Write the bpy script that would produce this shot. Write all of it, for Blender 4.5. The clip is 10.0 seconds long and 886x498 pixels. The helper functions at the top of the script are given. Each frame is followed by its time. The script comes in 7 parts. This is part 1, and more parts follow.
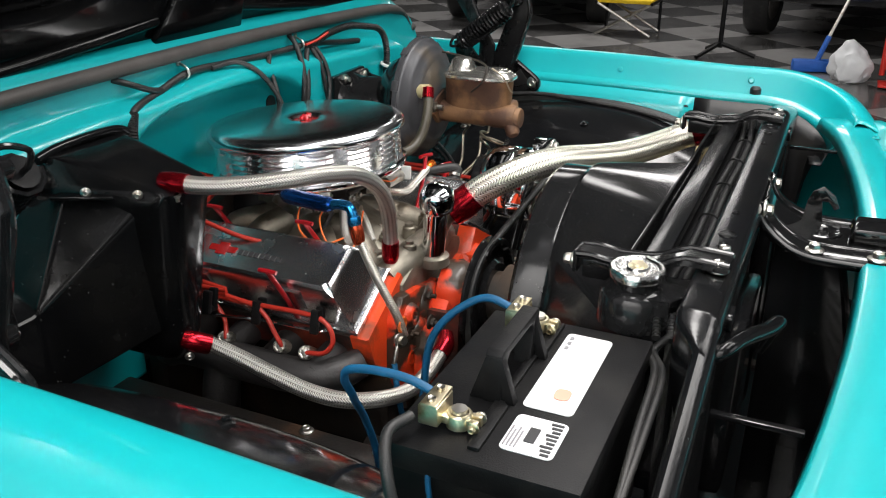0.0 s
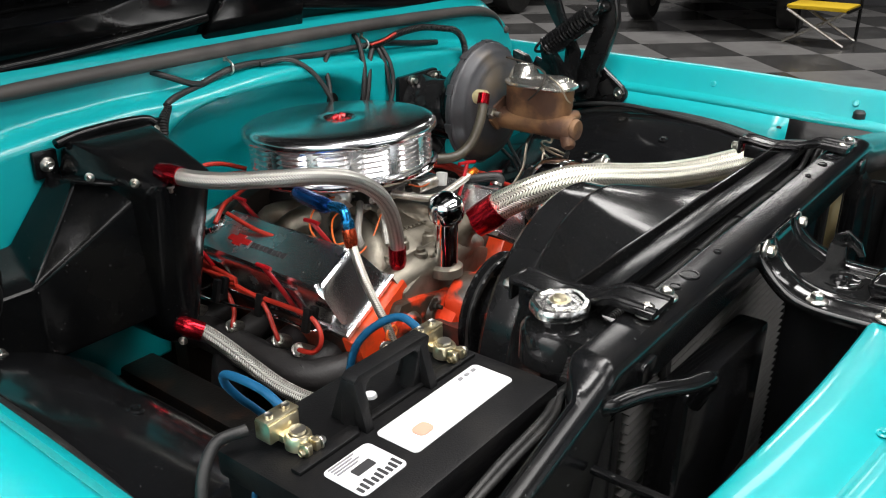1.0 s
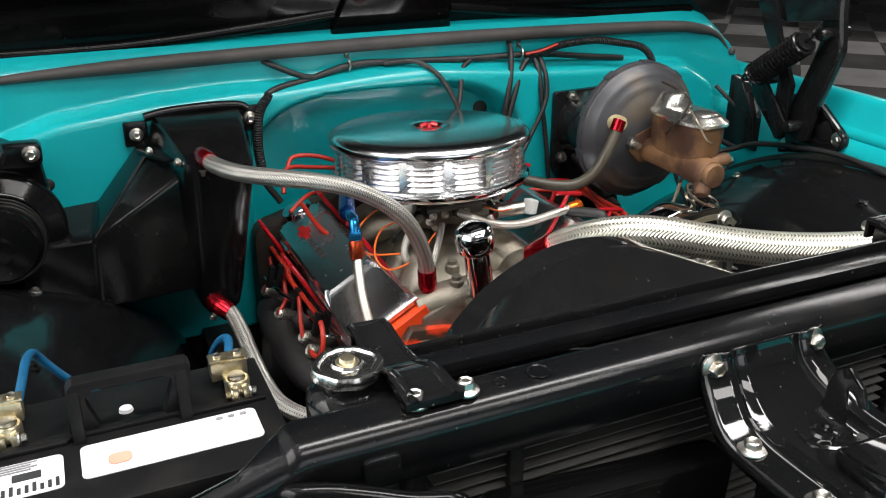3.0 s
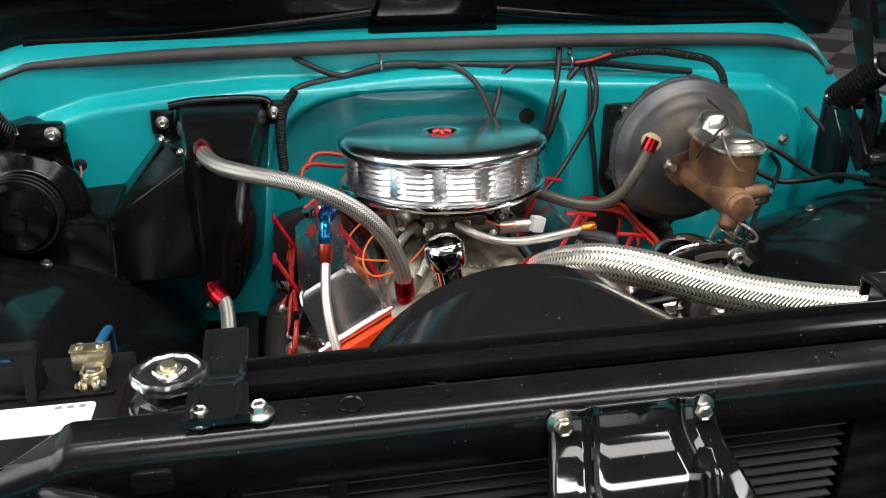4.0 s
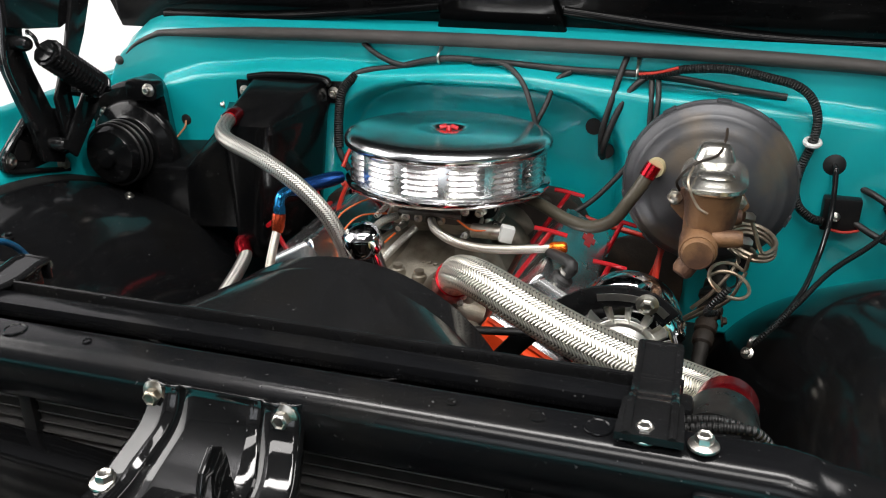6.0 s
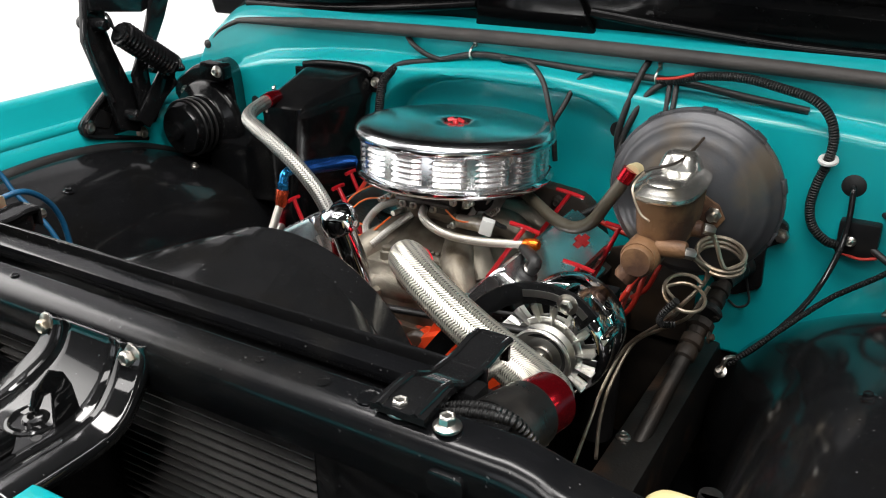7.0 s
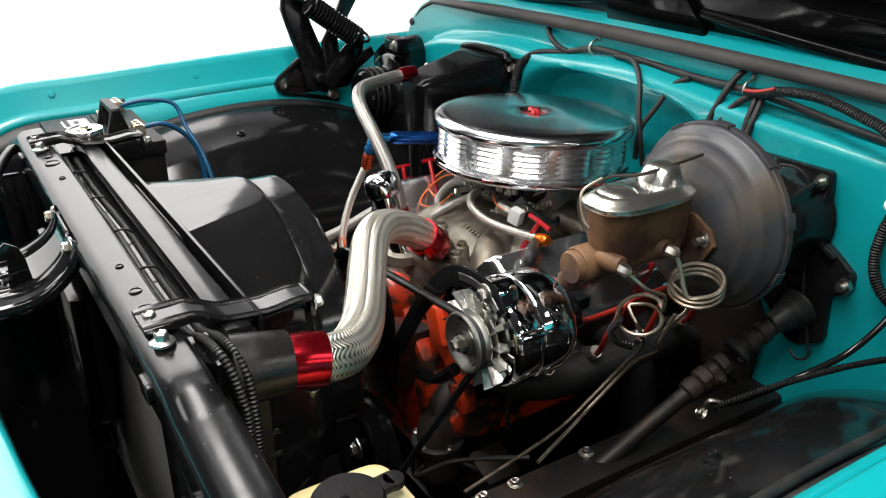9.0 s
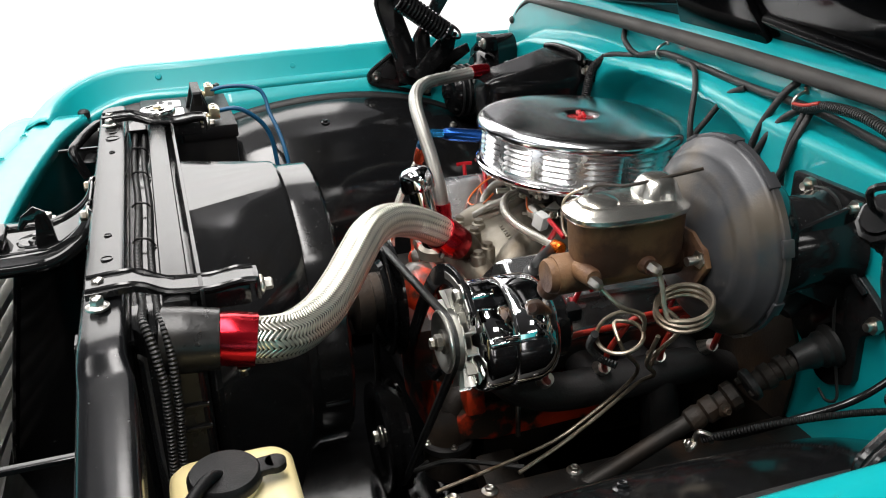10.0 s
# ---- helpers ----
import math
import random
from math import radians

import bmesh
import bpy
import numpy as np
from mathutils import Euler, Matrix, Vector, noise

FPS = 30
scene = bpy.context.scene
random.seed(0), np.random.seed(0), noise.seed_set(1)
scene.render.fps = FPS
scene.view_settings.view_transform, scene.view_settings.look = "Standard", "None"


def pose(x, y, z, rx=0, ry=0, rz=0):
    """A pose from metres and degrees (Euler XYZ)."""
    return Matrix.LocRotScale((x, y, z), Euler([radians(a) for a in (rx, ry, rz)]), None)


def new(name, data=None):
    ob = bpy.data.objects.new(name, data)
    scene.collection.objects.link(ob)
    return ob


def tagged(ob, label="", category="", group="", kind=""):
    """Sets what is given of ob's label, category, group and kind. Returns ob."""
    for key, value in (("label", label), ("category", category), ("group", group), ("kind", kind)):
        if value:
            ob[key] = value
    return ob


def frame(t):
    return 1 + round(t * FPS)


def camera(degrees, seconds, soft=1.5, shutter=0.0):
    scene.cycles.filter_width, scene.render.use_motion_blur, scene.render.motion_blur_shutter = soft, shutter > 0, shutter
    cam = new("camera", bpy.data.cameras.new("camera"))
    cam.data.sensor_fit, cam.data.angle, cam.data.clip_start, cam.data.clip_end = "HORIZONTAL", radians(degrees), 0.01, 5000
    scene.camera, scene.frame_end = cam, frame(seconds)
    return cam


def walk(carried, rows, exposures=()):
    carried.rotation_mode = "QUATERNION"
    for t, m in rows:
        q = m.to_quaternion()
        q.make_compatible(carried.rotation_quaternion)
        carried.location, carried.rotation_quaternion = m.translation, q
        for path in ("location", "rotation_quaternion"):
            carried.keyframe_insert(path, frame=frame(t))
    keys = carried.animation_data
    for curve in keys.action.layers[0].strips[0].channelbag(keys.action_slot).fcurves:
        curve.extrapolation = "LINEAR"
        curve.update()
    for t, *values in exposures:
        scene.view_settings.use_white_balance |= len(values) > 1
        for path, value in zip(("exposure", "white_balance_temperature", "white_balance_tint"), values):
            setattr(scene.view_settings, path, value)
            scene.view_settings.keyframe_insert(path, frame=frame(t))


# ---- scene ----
cam = camera(54.8, 10.0, soft=1.1)
METRES, EYE, TILT, LEAN, TURN, OX, OY = 3.07, 1.46, -23.0, 0.0, -65.4, -1.313, -0.06
ROWS = [
    (0.0, 0.0, 0.0, 0.0, 0.0, -0.0, -0.0),
    (0.5, 0.0451, 0.0078, 0.0043, 5.75, -0.23, -2.49),
    (1.0, 0.0927, 0.0199, 0.0114, 12.06, -0.71, -5.08),
    (1.5, 0.1335, 0.0349, 0.019, 18.39, -1.41, -7.64),
    (2.0, 0.1701, 0.0591, 0.0294, 25.12, -2.56, -10.19),
    (2.5, 0.208, 0.0923, 0.0439, 31.79, -3.85, -12.53),
    (3.0, 0.2403, 0.1279, 0.0579, 38.74, -5.55, -14.91),
    (4.5, 0.3221, 0.2533, 0.1111, 59.47, -12.02, -20.09),
    (5.0, 0.3454, 0.2965, 0.1304, 67.09, -14.77, -21.33),
    (5.5, 0.3659, 0.3428, 0.1505, 74.57, -17.64, -22.23),
    (6.0, 0.378, 0.3953, 0.1718, 81.54, -20.38, -22.56),
    (7.5, 0.3999, 0.5416, 0.2359, 103.8, -29.19, -22.03),
    (8.0, 0.3908, 0.5853, 0.253, 110.57, -31.88, -21.22),
    (8.5, 0.3723, 0.6275, 0.2707, 117.98, -34.57, -20.11),
    (9.0, 0.3521, 0.6651, 0.2864, 125.75, -37.22, -18.31),
    (9.5, 0.3274, 0.6971, 0.2993, 132.63, -39.38, -16.42),
    (10.0, 0.2973, 0.7243, 0.3093, 138.66, -40.99, -14.58),
]
walk(cam, [(t, pose(OX, OY, EYE, TILT, LEAN, TURN) @ pose(METRES * x, METRES * y, METRES * z, 90 + pitch, roll, yaw)) for t, x, y, z, yaw, pitch, roll in ROWS])

# ---- light ----
world = bpy.data.worlds.new("workshop_air")
scene.world = world
world.use_nodes = True
world.node_tree.nodes["Background"].inputs[0].default_value = (0.75, 0.85, 1.0, 1)
world.node_tree.nodes["Background"].inputs[1].default_value = 0.050
scene.view_settings.exposure = 0.0


def area_lamp(name, x, y, z, sx, sy, watts, colour=(1.0, 0.97, 0.945), turn=None):
    data = bpy.data.lights.new(name, "AREA")
    data.shape, data.size, data.size_y, data.energy, data.color = "RECTANGLE", sx, sy, watts, colour
    ob = new(name, data)
    ob.matrix_world = turn if turn else pose(x, y, z)
    return ob


area_lamp("ceiling_strip", 0.2, 0.0, 3.4, 2.4, 0.40, 75)
area_lamp("ceiling_strip", 0.3, -1.6, 3.4, 2.4, 0.85, 58)
for lx, ly, power in [(1.7, -0.3, 20), (1.7, -2.6, 20)]:
    area_lamp("ceiling_strip", lx, ly, 3.6, 0.26, 1.25, power)
for lx, ly, wide, power in [(4.05, 2.4, 1.0, 60), (8.2, 1.9, 0.6, 90), (8.2, 5.0, 0.6, 90)]:
    area_lamp("ceiling_strip", lx, ly, 3.6, wide, 2.4, power)
# unseen lamps added to whiten the side wall without lighting the engine
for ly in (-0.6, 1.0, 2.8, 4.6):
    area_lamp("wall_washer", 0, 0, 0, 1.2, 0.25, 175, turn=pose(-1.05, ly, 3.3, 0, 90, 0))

# unseen lamp before the truck, added for white reflections in the chrome
area_lamp("bay_door_daylight", 0, 0, 0, 3.4, 2.0, 95, (0.93, 0.97, 1.0), turn=pose(0.4, -5.10, 1.75, 90, 0, 180))

# ---- materials ----


def shader(name, base, rough=0.5, metal=0.0, coat=0.0, vary=0.15, scale=30.0, bump=0.0, bump_scale=300.0,
           stain=None, stain_scale=9.0, stain_low=0.5, stain_high=0.7, rough_vary=0.1, coat_rough=0.04, ior=1.5, spec=0.5, dust=None):
    m = bpy.data.materials.new(name)
    m.use_nodes = True
    nt = m.node_tree
    n, l = nt.nodes, nt.links
    b = n["Principled BSDF"]
    b.inputs["Metallic"].default_value = metal
    b.inputs["Coat Weight"].default_value = coat
    b.inputs["Coat Roughness"].default_value = coat_rough
    b.inputs["IOR"].default_value = ior
    b.inputs["Specular IOR Level"].default_value = spec
    tc = n.new("ShaderNodeTexCoord")
    nz = n.new("ShaderNodeTexNoise")
    nz.inputs["Scale"].default_value, nz.inputs["Detail"].default_value = scale, 6.0
    l.new(tc.outputs["Object"], nz.inputs["Vector"])
    mx = n.new("ShaderNodeMixRGB")
    mx.inputs[1].default_value = (*[c * (1 - vary) for c in base], 1)
    mx.inputs[2].default_value = (*[min(1, c * (1 + vary)) for c in base], 1)
    l.new(nz.outputs["Fac"], mx.inputs[0])
    out = mx.outputs[0]
    if stain:
        n2 = n.new("ShaderNodeTexNoise")
        n2.inputs["Scale"].default_value, n2.inputs["Detail"].default_value = stain_scale, 8.0
        l.new(tc.outputs["Object"], n2.inputs["Vector"])
        r2 = n.new("ShaderNodeValToRGB")
        r2.color_ramp.elements[0].position, r2.color_ramp.elements[1].position = stain_low, stain_high
        l.new(n2.outputs["Fac"], r2.inputs[0])
        m2 = n.new("ShaderNodeMixRGB")
        m2.inputs[2].default_value = (*stain, 1)
        l.new(r2.outputs[0], m2.inputs[0])
        l.new(out, m2.inputs[1])
        out = m2.outputs[0]
    if dust:
        n5 = n.new("ShaderNodeTexNoise")
        n5.inputs["Scale"].default_value, n5.inputs["Detail"].default_value = 210.0, 3.0
        l.new(tc.outputs["Object"], n5.inputs["Vector"])
        r5 = n.new("ShaderNodeValToRGB")
        r5.color_ramp.elements[0].position, r5.color_ramp.elements[1].position = 0.70, 0.76
        l.new(n5.outputs["Fac"], r5.inputs[0])
        m5 = n.new("ShaderNodeMixRGB")
        m5.inputs[2].default_value = (*dust, 1)
        l.new(r5.outputs[0], m5.inputs[0])
        l.new(out, m5.inputs[1])
        out = m5.outputs[0]
    l.new(out, b.inputs["Base Color"])
    rr = n.new("ShaderNodeMapRange")
    rr.inputs[3].default_value, rr.inputs[4].default_value = max(0.0, rough - rough_vary * 0.5), min(1.0, rough + rough_vary * 0.5)
    n3 = n.new("ShaderNodeTexNoise")
    n3.inputs["Scale"].default_value, n3.inputs["Detail"].default_value = scale * 2.3, 4.0
    l.new(tc.outputs["Object"], n3.inputs["Vector"])
    l.new(n3.outputs["Fac"], rr.inputs[0])
    l.new(rr.outputs[0], b.inputs["Roughness"])
    if bump:
        n4 = n.new("ShaderNodeTexNoise")
        n4.inputs["Scale"].default_value, n4.inputs["Detail"].default_value = bump_scale, 3.0
        l.new(tc.outputs["Object"], n4.inputs["Vector"])
        bp = n.new("ShaderNodeBump")
        bp.inputs["Strength"].default_value, bp.inputs["Distance"].default_value = bump, 0.002
        l.new(n4.outputs["Fac"], bp.inputs["Height"])
        l.new(bp.outputs[0], b.inputs["Normal"])
    return m


def braid_shader(name, bright, dark, strands, pitch, rough=0.28, wear=0.2, relief=0.6, twist=1.0):
    """Woven wire sleeve over a hose: two crossing families of strands, from the tube's own length and girth."""
    m = bpy.data.materials.new(name)
    m.use_nodes = True
    nt = m.node_tree
    n, l = nt.nodes, nt.links
    b = n["Principled BSDF"]
    b.inputs["Metallic"].default_value = 0.9
    uv = n.new("ShaderNodeUVMap")
    uv.uv_map = "UVMap"
    sp = n.new("ShaderNodeSeparateXYZ")
    l.new(uv.outputs[0], sp.inputs[0])

    def op(kind, a, c):
        q = n.new("ShaderNodeMath")
        q.operation = kind
        for i, v in enumerate((a, c)):
            if isinstance(v, (int, float)):
                q.inputs[i].default_value = v
            else:
                l.new(v, q.inputs[i])
        return q.outputs[0]

    along = op("MULTIPLY", sp.outputs[0], math.tau / pitch)
    around = op("MULTIPLY", sp.outputs[1], math.tau * strands)
    lean = op("MULTIPLY", around, twist)
    s1 = op("SINE", op("ADD", along, lean), 0)
    s2 = op("SINE", op("SUBTRACT", along, lean), 0)
    over = op("SINE", around, 0)
    gate = op("GREATER_THAN", over, 0.0)
    h = op("ADD", op("MULTIPLY", s1, gate), op("MULTIPLY", s2, op("SUBTRACT", 1.0, gate)))
    h01 = op("ADD", op("MULTIPLY", h, 0.5), 0.5)
    tc = n.new("ShaderNodeTexCoord")
    nz = n.new("ShaderNodeTexNoise")
    nz.inputs["Scale"].default_value, nz.inputs["Detail"].default_value = 60.0, 5.0
    l.new(tc.outputs["Object"], nz.inputs["Vector"])
    seam = op("SUBTRACT", 1.0, op("ABSOLUTE", over, 0))
    gap = op("POWER", op("SUBTRACT", 1.0, h01), 2.0)
    deep = op("MULTIPLY", gap, op("ADD", op("MULTIPLY", seam, 0.75), 0.30))
    fac = op("SUBTRACT", op("SUBTRACT", 1.0, deep), op("MULTIPLY", nz.outputs["Fac"], wear))
    ramp = n.new("ShaderNodeValToRGB")
    ramp.color_ramp.elements[0].position, ramp.color_ramp.elements[1].position = 0.26, 0.64
    ramp.color_ramp.elements[0].color, ramp.color_ramp.elements[1].color = (*dark, 1), (*bright, 1)
    l.new(fac, ramp.inputs[0])
    l.new(ramp.outputs[0], b.inputs["Base Color"])
    b.inputs["Roughness"].default_value = rough
    bp = n.new("ShaderNodeBump")
    bp.inputs["Strength"].default_value, bp.inputs["Distance"].default_value = relief, 0.001
    l.new(h01, bp.inputs["Height"])
    l.new(bp.outputs[0], b.inputs["Normal"])
    return m


def ribbed_shader(name, base, pitch, rough=0.4):
    """Corrugated loom tube: rings along the tube's own length."""
    m = shader(name, base, rough)
    n, l = m.node_tree.nodes, m.node_tree.links
    uv = n.new("ShaderNodeUVMap")
    uv.uv_map = "UVMap"
    sp = n.new("ShaderNodeSeparateXYZ")
    l.new(uv.outputs[0], sp.inputs[0])
    q = n.new("ShaderNodeMath")
    q.operation, q.inputs[1].default_value = "MULTIPLY", math.tau / pitch
    l.new(sp.outputs[0], q.inputs[0])
    w = n.new("ShaderNodeMath")
    w.operation = "SINE"
    l.new(q.outputs[0], w.inputs[0])
    bp = n.new("ShaderNodeBump")
    bp.inputs["Strength"].default_value, bp.inputs["Distance"].default_value = 1.0, 0.002
    l.new(w.outputs[0], bp.inputs["Height"])
    l.new(bp.outputs[0], n["Principled BSDF"].inputs["Normal"])
    return m


TEAL = shader("teal_paint", (0.003, 0.365, 0.390), 0.34, 0.0, 0.5, vary=0.06, scale=14, bump=0.03, bump_scale=220, rough_vary=0.06, coat_rough=0.06)
BLACK = shader("gloss_black_paint", (0.0095, 0.0097, 0.0102), 0.12, 0.0, 0.0, vary=0.3, scale=25, bump=0.03, bump_scale=50, rough_vary=0.08,
               stain=(0.010, 0.0095, 0.009), stain_scale=11, stain_low=0.55, stain_high=0.75, spec=0.34, dust=(0.09, 0.09, 0.09))
RAILBLACK = shader("satin_black_rail_paint", (0.0055, 0.0058, 0.0065), 0.19, vary=0.25, scale=22, bump=0.06, bump_scale=60, rough_vary=0.08, stain=(0.010, 0.0098, 0.0095), stain_scale=12, spec=0.31, dust=(0.09, 0.09, 0.09))
# fin grey raised to stand in for front light that misses the core
COREGREY = shader("lightened_fin_paint", (0.17, 0.165, 0.16), 0.38, 0.4, vary=0.3, scale=60)
LATCHBLACK = shader("high_gloss_black_paint", (0.006, 0.0062, 0.0065), 0.07, vary=0.25, scale=25, rough_vary=0.05, bump=0.02, bump_scale=40, spec=0.6, dust=(0.09, 0.09, 0.09))
BRIGHTZINC = shader("bright_zinc_plate", (0.82, 0.81, 0.77), 0.33, 1.0, vary=0.1, scale=70)
MOULDED = shader("moulded_black_plastic", (0.0042, 0.0044, 0.0048), 0.17, vary=0.3, scale=22, bump=0.08, bump_scale=120, rough_vary=0.14, stain=(0.008, 0.0078, 0.0075), stain_scale=9, spec=0.25, dust=(0.09, 0.09, 0.09))
UNDERCOAT = shader("black_chassis_enamel", (0.0062, 0.0064, 0.0070), 0.13, vary=0.3, scale=18, bump=0.05, bump_scale=45, rough_vary=0.08, stain=(0.006, 0.0058, 0.0055), stain_scale=8, spec=0.40, dust=(0.09, 0.09, 0.09))
HOODBLACK = shader("gloss_black_hood_paint", (0.0030, 0.0032, 0.0035), 0.12, vary=0.3, scale=9, bump=0.12, bump_scale=14, rough_vary=0.08, stain=(0.006, 0.006, 0.006), stain_scale=7, spec=0.14, dust=(0.09, 0.09, 0.09))
TANWIRE = shader("tan_wire_insulation", (0.34, 0.15, 0.06), 0.45, vary=0.15, scale=60)
SATIN = shader("satin_black_paint", (0.006, 0.006, 0.0065), 0.42, vary=0.3, scale=30, bump=0.12, bump_scale=260, stain=(0.016, 0.015, 0.014), stain_scale=14)
PLASTIC = shader("black_plastic", (0.0065, 0.0065, 0.007), 0.42, vary=0.25, scale=50, bump=0.2, bump_scale=600, stain=(0.013, 0.0125, 0.012), stain_scale=20, spec=0.16)
RUBBER = shader("black_rubber", (0.012, 0.012, 0.012), 0.5, vary=0.25, scale=60, bump=0.2, bump_scale=500, stain=(0.03, 0.029, 0.027), stain_scale=18)
SEAL = shader("grey_worn_rubber_seal", (0.055, 0.050, 0.046), 0.62, vary=0.25, scale=18, bump=0.15, bump_scale=300, stain=(0.025, 0.024, 0.024), stain_scale=5)
CHROME = shader("chrome_plate", (0.83, 0.83, 0.84), 0.05, 1.0, vary=0.02, scale=20, rough_vary=0.05)
LIDCHROME = shader("brushed_chrome_lid", (0.80, 0.81, 0.82), 0.18, 1.0, vary=0.03, scale=20, rough_vary=0.06)
LOUVRE = shader("bright_louvre_chrome", (0.90, 0.90, 0.90), 0.27, 1.0, vary=0.02, scale=20, rough_vary=0.05)
CAPSTEEL = shader("pressed_bright_steel", (0.74, 0.74, 0.72), 0.24, 1.0, vary=0.12, scale=60, bump=0.4, bump_scale=160)
POLISHED = shader("polished_aluminium", (0.72, 0.73, 0.74), 0.27, 1.0, vary=0.02, scale=12, rough_vary=0.03)
CAST = shader("cast_aluminium", (0.25, 0.228, 0.185), 0.42, 0.7, vary=0.3, scale=45, bump=0.35, bump_scale=420, stain=(0.075, 0.055, 0.034), stain_scale=13, stain_low=0.46, stain_high=0.68)
STEEL = shader("zinc_plated_steel", (0.60, 0.58, 0.54), 0.3, 1.0, vary=0.15, scale=90, stain=(0.35, 0.30, 0.22), stain_scale=40)
GOLD = shader("yellow_zinc_brass", (0.74, 0.66, 0.46), 0.3, 0.95, vary=0.2, scale=70, stain=(0.30, 0.22, 0.09), stain_scale=40)
# orange with grime, its base also darkened to paint in shade under the covers
GRIMYSHADE = shader("grimy_shaded_orange_enamel", (0.30, 0.03, 0.010), 0.5, vary=0.25, scale=25, bump=0.3, bump_scale=200, stain=(0.018, 0.014, 0.011), stain_scale=9, stain_low=0.30, stain_high=0.52)
WORNORANGE = shader("chipped_orange_enamel", (0.66, 0.048, 0.011), 0.40, 0.0, 0.2, vary=0.2, scale=25, bump=0.3, bump_scale=180, stain=(0.040, 0.028, 0.019), stain_scale=17, stain_low=0.45, stain_high=0.53)
ORANGE = shader("orange_engine_enamel", (0.78, 0.065, 0.012), 0.36, 0.0, 0.3, vary=0.15, scale=25, bump=0.25, bump_scale=200, stain=(0.10, 0.055, 0.03), stain_scale=14, stain_low=0.55, stain_high=0.72)
REDANO = shader("red_anodised_aluminium", (0.42, 0.010, 0.02), 0.20, 0.9, vary=0.15, scale=60)
REDORANGE = shader("orange_red_anodised_aluminium", (0.62, 0.085, 0.03), 0.24, 0.85, vary=0.12, scale=60)
REDPAINT = shader("bright_red_enamel", (0.42, 0.006, 0.012), 0.3, 0.2, 0.4, vary=0.1, scale=60)
BLUEANO = shader("blue_anodised_aluminium", (0.010, 0.065, 0.26), 0.22, 0.85, vary=0.12, scale=60)
CYANANO = shader("light_blue_anodised_aluminium", (0.03, 0.28, 0.62), 0.2, 0.85, vary=0.12, scale=60)
ORANGEANO = shader("orange_anodised_aluminium", (0.85, 0.17, 0.015), 0.25, 0.8, vary=0.12, scale=60)
REDWIRE = shader("red_silicone_lead", (0.42, 0.026, 0.014), 0.4, vary=0.12, scale=60)
ORANGEWIRE = shader("orange_wire_insulation", (0.72, 0.14, 0.02), 0.4, vary=0.1, scale=60)
BLUEWIRE = shader("blue_cable_insulation", (0.006, 0.085, 0.19), 0.42, vary=0.15, scale=60, bump=0.1)
CAST_RUST = shader("rusty_cast_iron", (0.070, 0.032, 0.018), 0.58, 0.15, vary=0.4, scale=30, bump=0.35, bump_scale=300, stain=(0.20, 0.104, 0.047), stain_scale=11, stain_low=0.46, stain_high=0.56)
LID = shader("pressed_zinc_lid", (0.70, 0.69, 0.64), 0.24, 0.95, vary=0.1, scale=45, stain=(0.50, 0.42, 0.26), stain_scale=18, stain_low=0.58, stain_high=0.75)
BOOSTER = shader("dull_grey_black_steel", (0.058, 0.059, 0.064), 0.40, 0.3, vary=0.35, scale=18, bump=0.1, bump_scale=300, stain=(0.100, 0.082, 0.062), stain_scale=9, stain_low=0.50, stain_high=0.64)
DIRTY = shader("oily_dark_iron", (0.024, 0.019, 0.015), 0.55, 0.2, vary=0.4, scale=30, bump=0.4, bump_scale=200, stain=(0.060, 0.036, 0.021), stain_scale=10, spec=0.4)
LABEL = shader("white_sticker_paper", (0.78, 0.79, 0.80), 0.4, vary=0.04, scale=60)
INK = shader("black_print", (0.03, 0.03, 0.032), 0.5)
INKGREY = shader("grey_print", (0.25, 0.25, 0.26), 0.5)
INKPEACH = shader("faded_red_print", (0.72, 0.36, 0.26), 0.5)
LOGORED = shader("red_logo_enamel", (0.42, 0.012, 0.012), 0.25, 0.3, 0.6)
BOTTLE = shader("yellowed_translucent_plastic", (0.80, 0.66, 0.33), 0.38, vary=0.08, scale=22, stain=(0.86, 0.78, 0.55), stain_scale=10)
TUBESTEEL = shader("tarnished_brake_tube", (0.42, 0.36, 0.28), 0.36, 0.9, vary=0.25, scale=70, stain=(0.22, 0.15, 0.09), stain_scale=30)
CLEARHOSE = shader("yellowed_vacuum_hose", (0.060, 0.052, 0.036), 0.4, vary=0.25, scale=40, bump=0.1)
FITTING = shader("cream_plastic_fitting", (0.42, 0.36, 0.20), 0.45, vary=0.12, scale=60)
CLIP = shader("pale_plastic_clip", (0.55, 0.56, 0.54), 0.45)
CONCRETE = shader("floor_grout", (0.05, 0.05, 0.052), 0.35, vary=0.2, scale=6)
WHITEWALL = shader("white_wall_paint", (0.82, 0.82, 0.82), 0.6, vary=0.03, scale=3, bump=0.05, bump_scale=120)
GREYWALL = shader("grey_wall_paint", (0.07, 0.07, 0.075), 0.7, vary=0.1, scale=3, bump=0.05, bump_scale=120)
PALEWALL = shader("pale_grey_wall_paint", (0.36, 0.36, 0.37), 0.6, vary=0.06, scale=3, bump=0.05, bump_scale=120)
CEILING = shader("grey_ceiling_panel", (0.12, 0.12, 0.125), 0.8, vary=0.06, scale=4)
FRAME = shader("dark_frame_steel", (0.010, 0.009, 0.008), 0.45, 0.1, vary=0.35, scale=25, bump=0.3, bump_scale=200, stain=(0.040, 0.022, 0.013), stain_scale=12, stain_low=0.55, stain_high=0.68, spec=0.4)
STUB = shader("blotched_black_rubber", (0.010, 0.0098, 0.0095), 0.30, vary=0.4, scale=35, bump=0.25, bump_scale=90, rough_vary=0.18, stain=(0.022, 0.020, 0.018), stain_scale=28, spec=0.40)
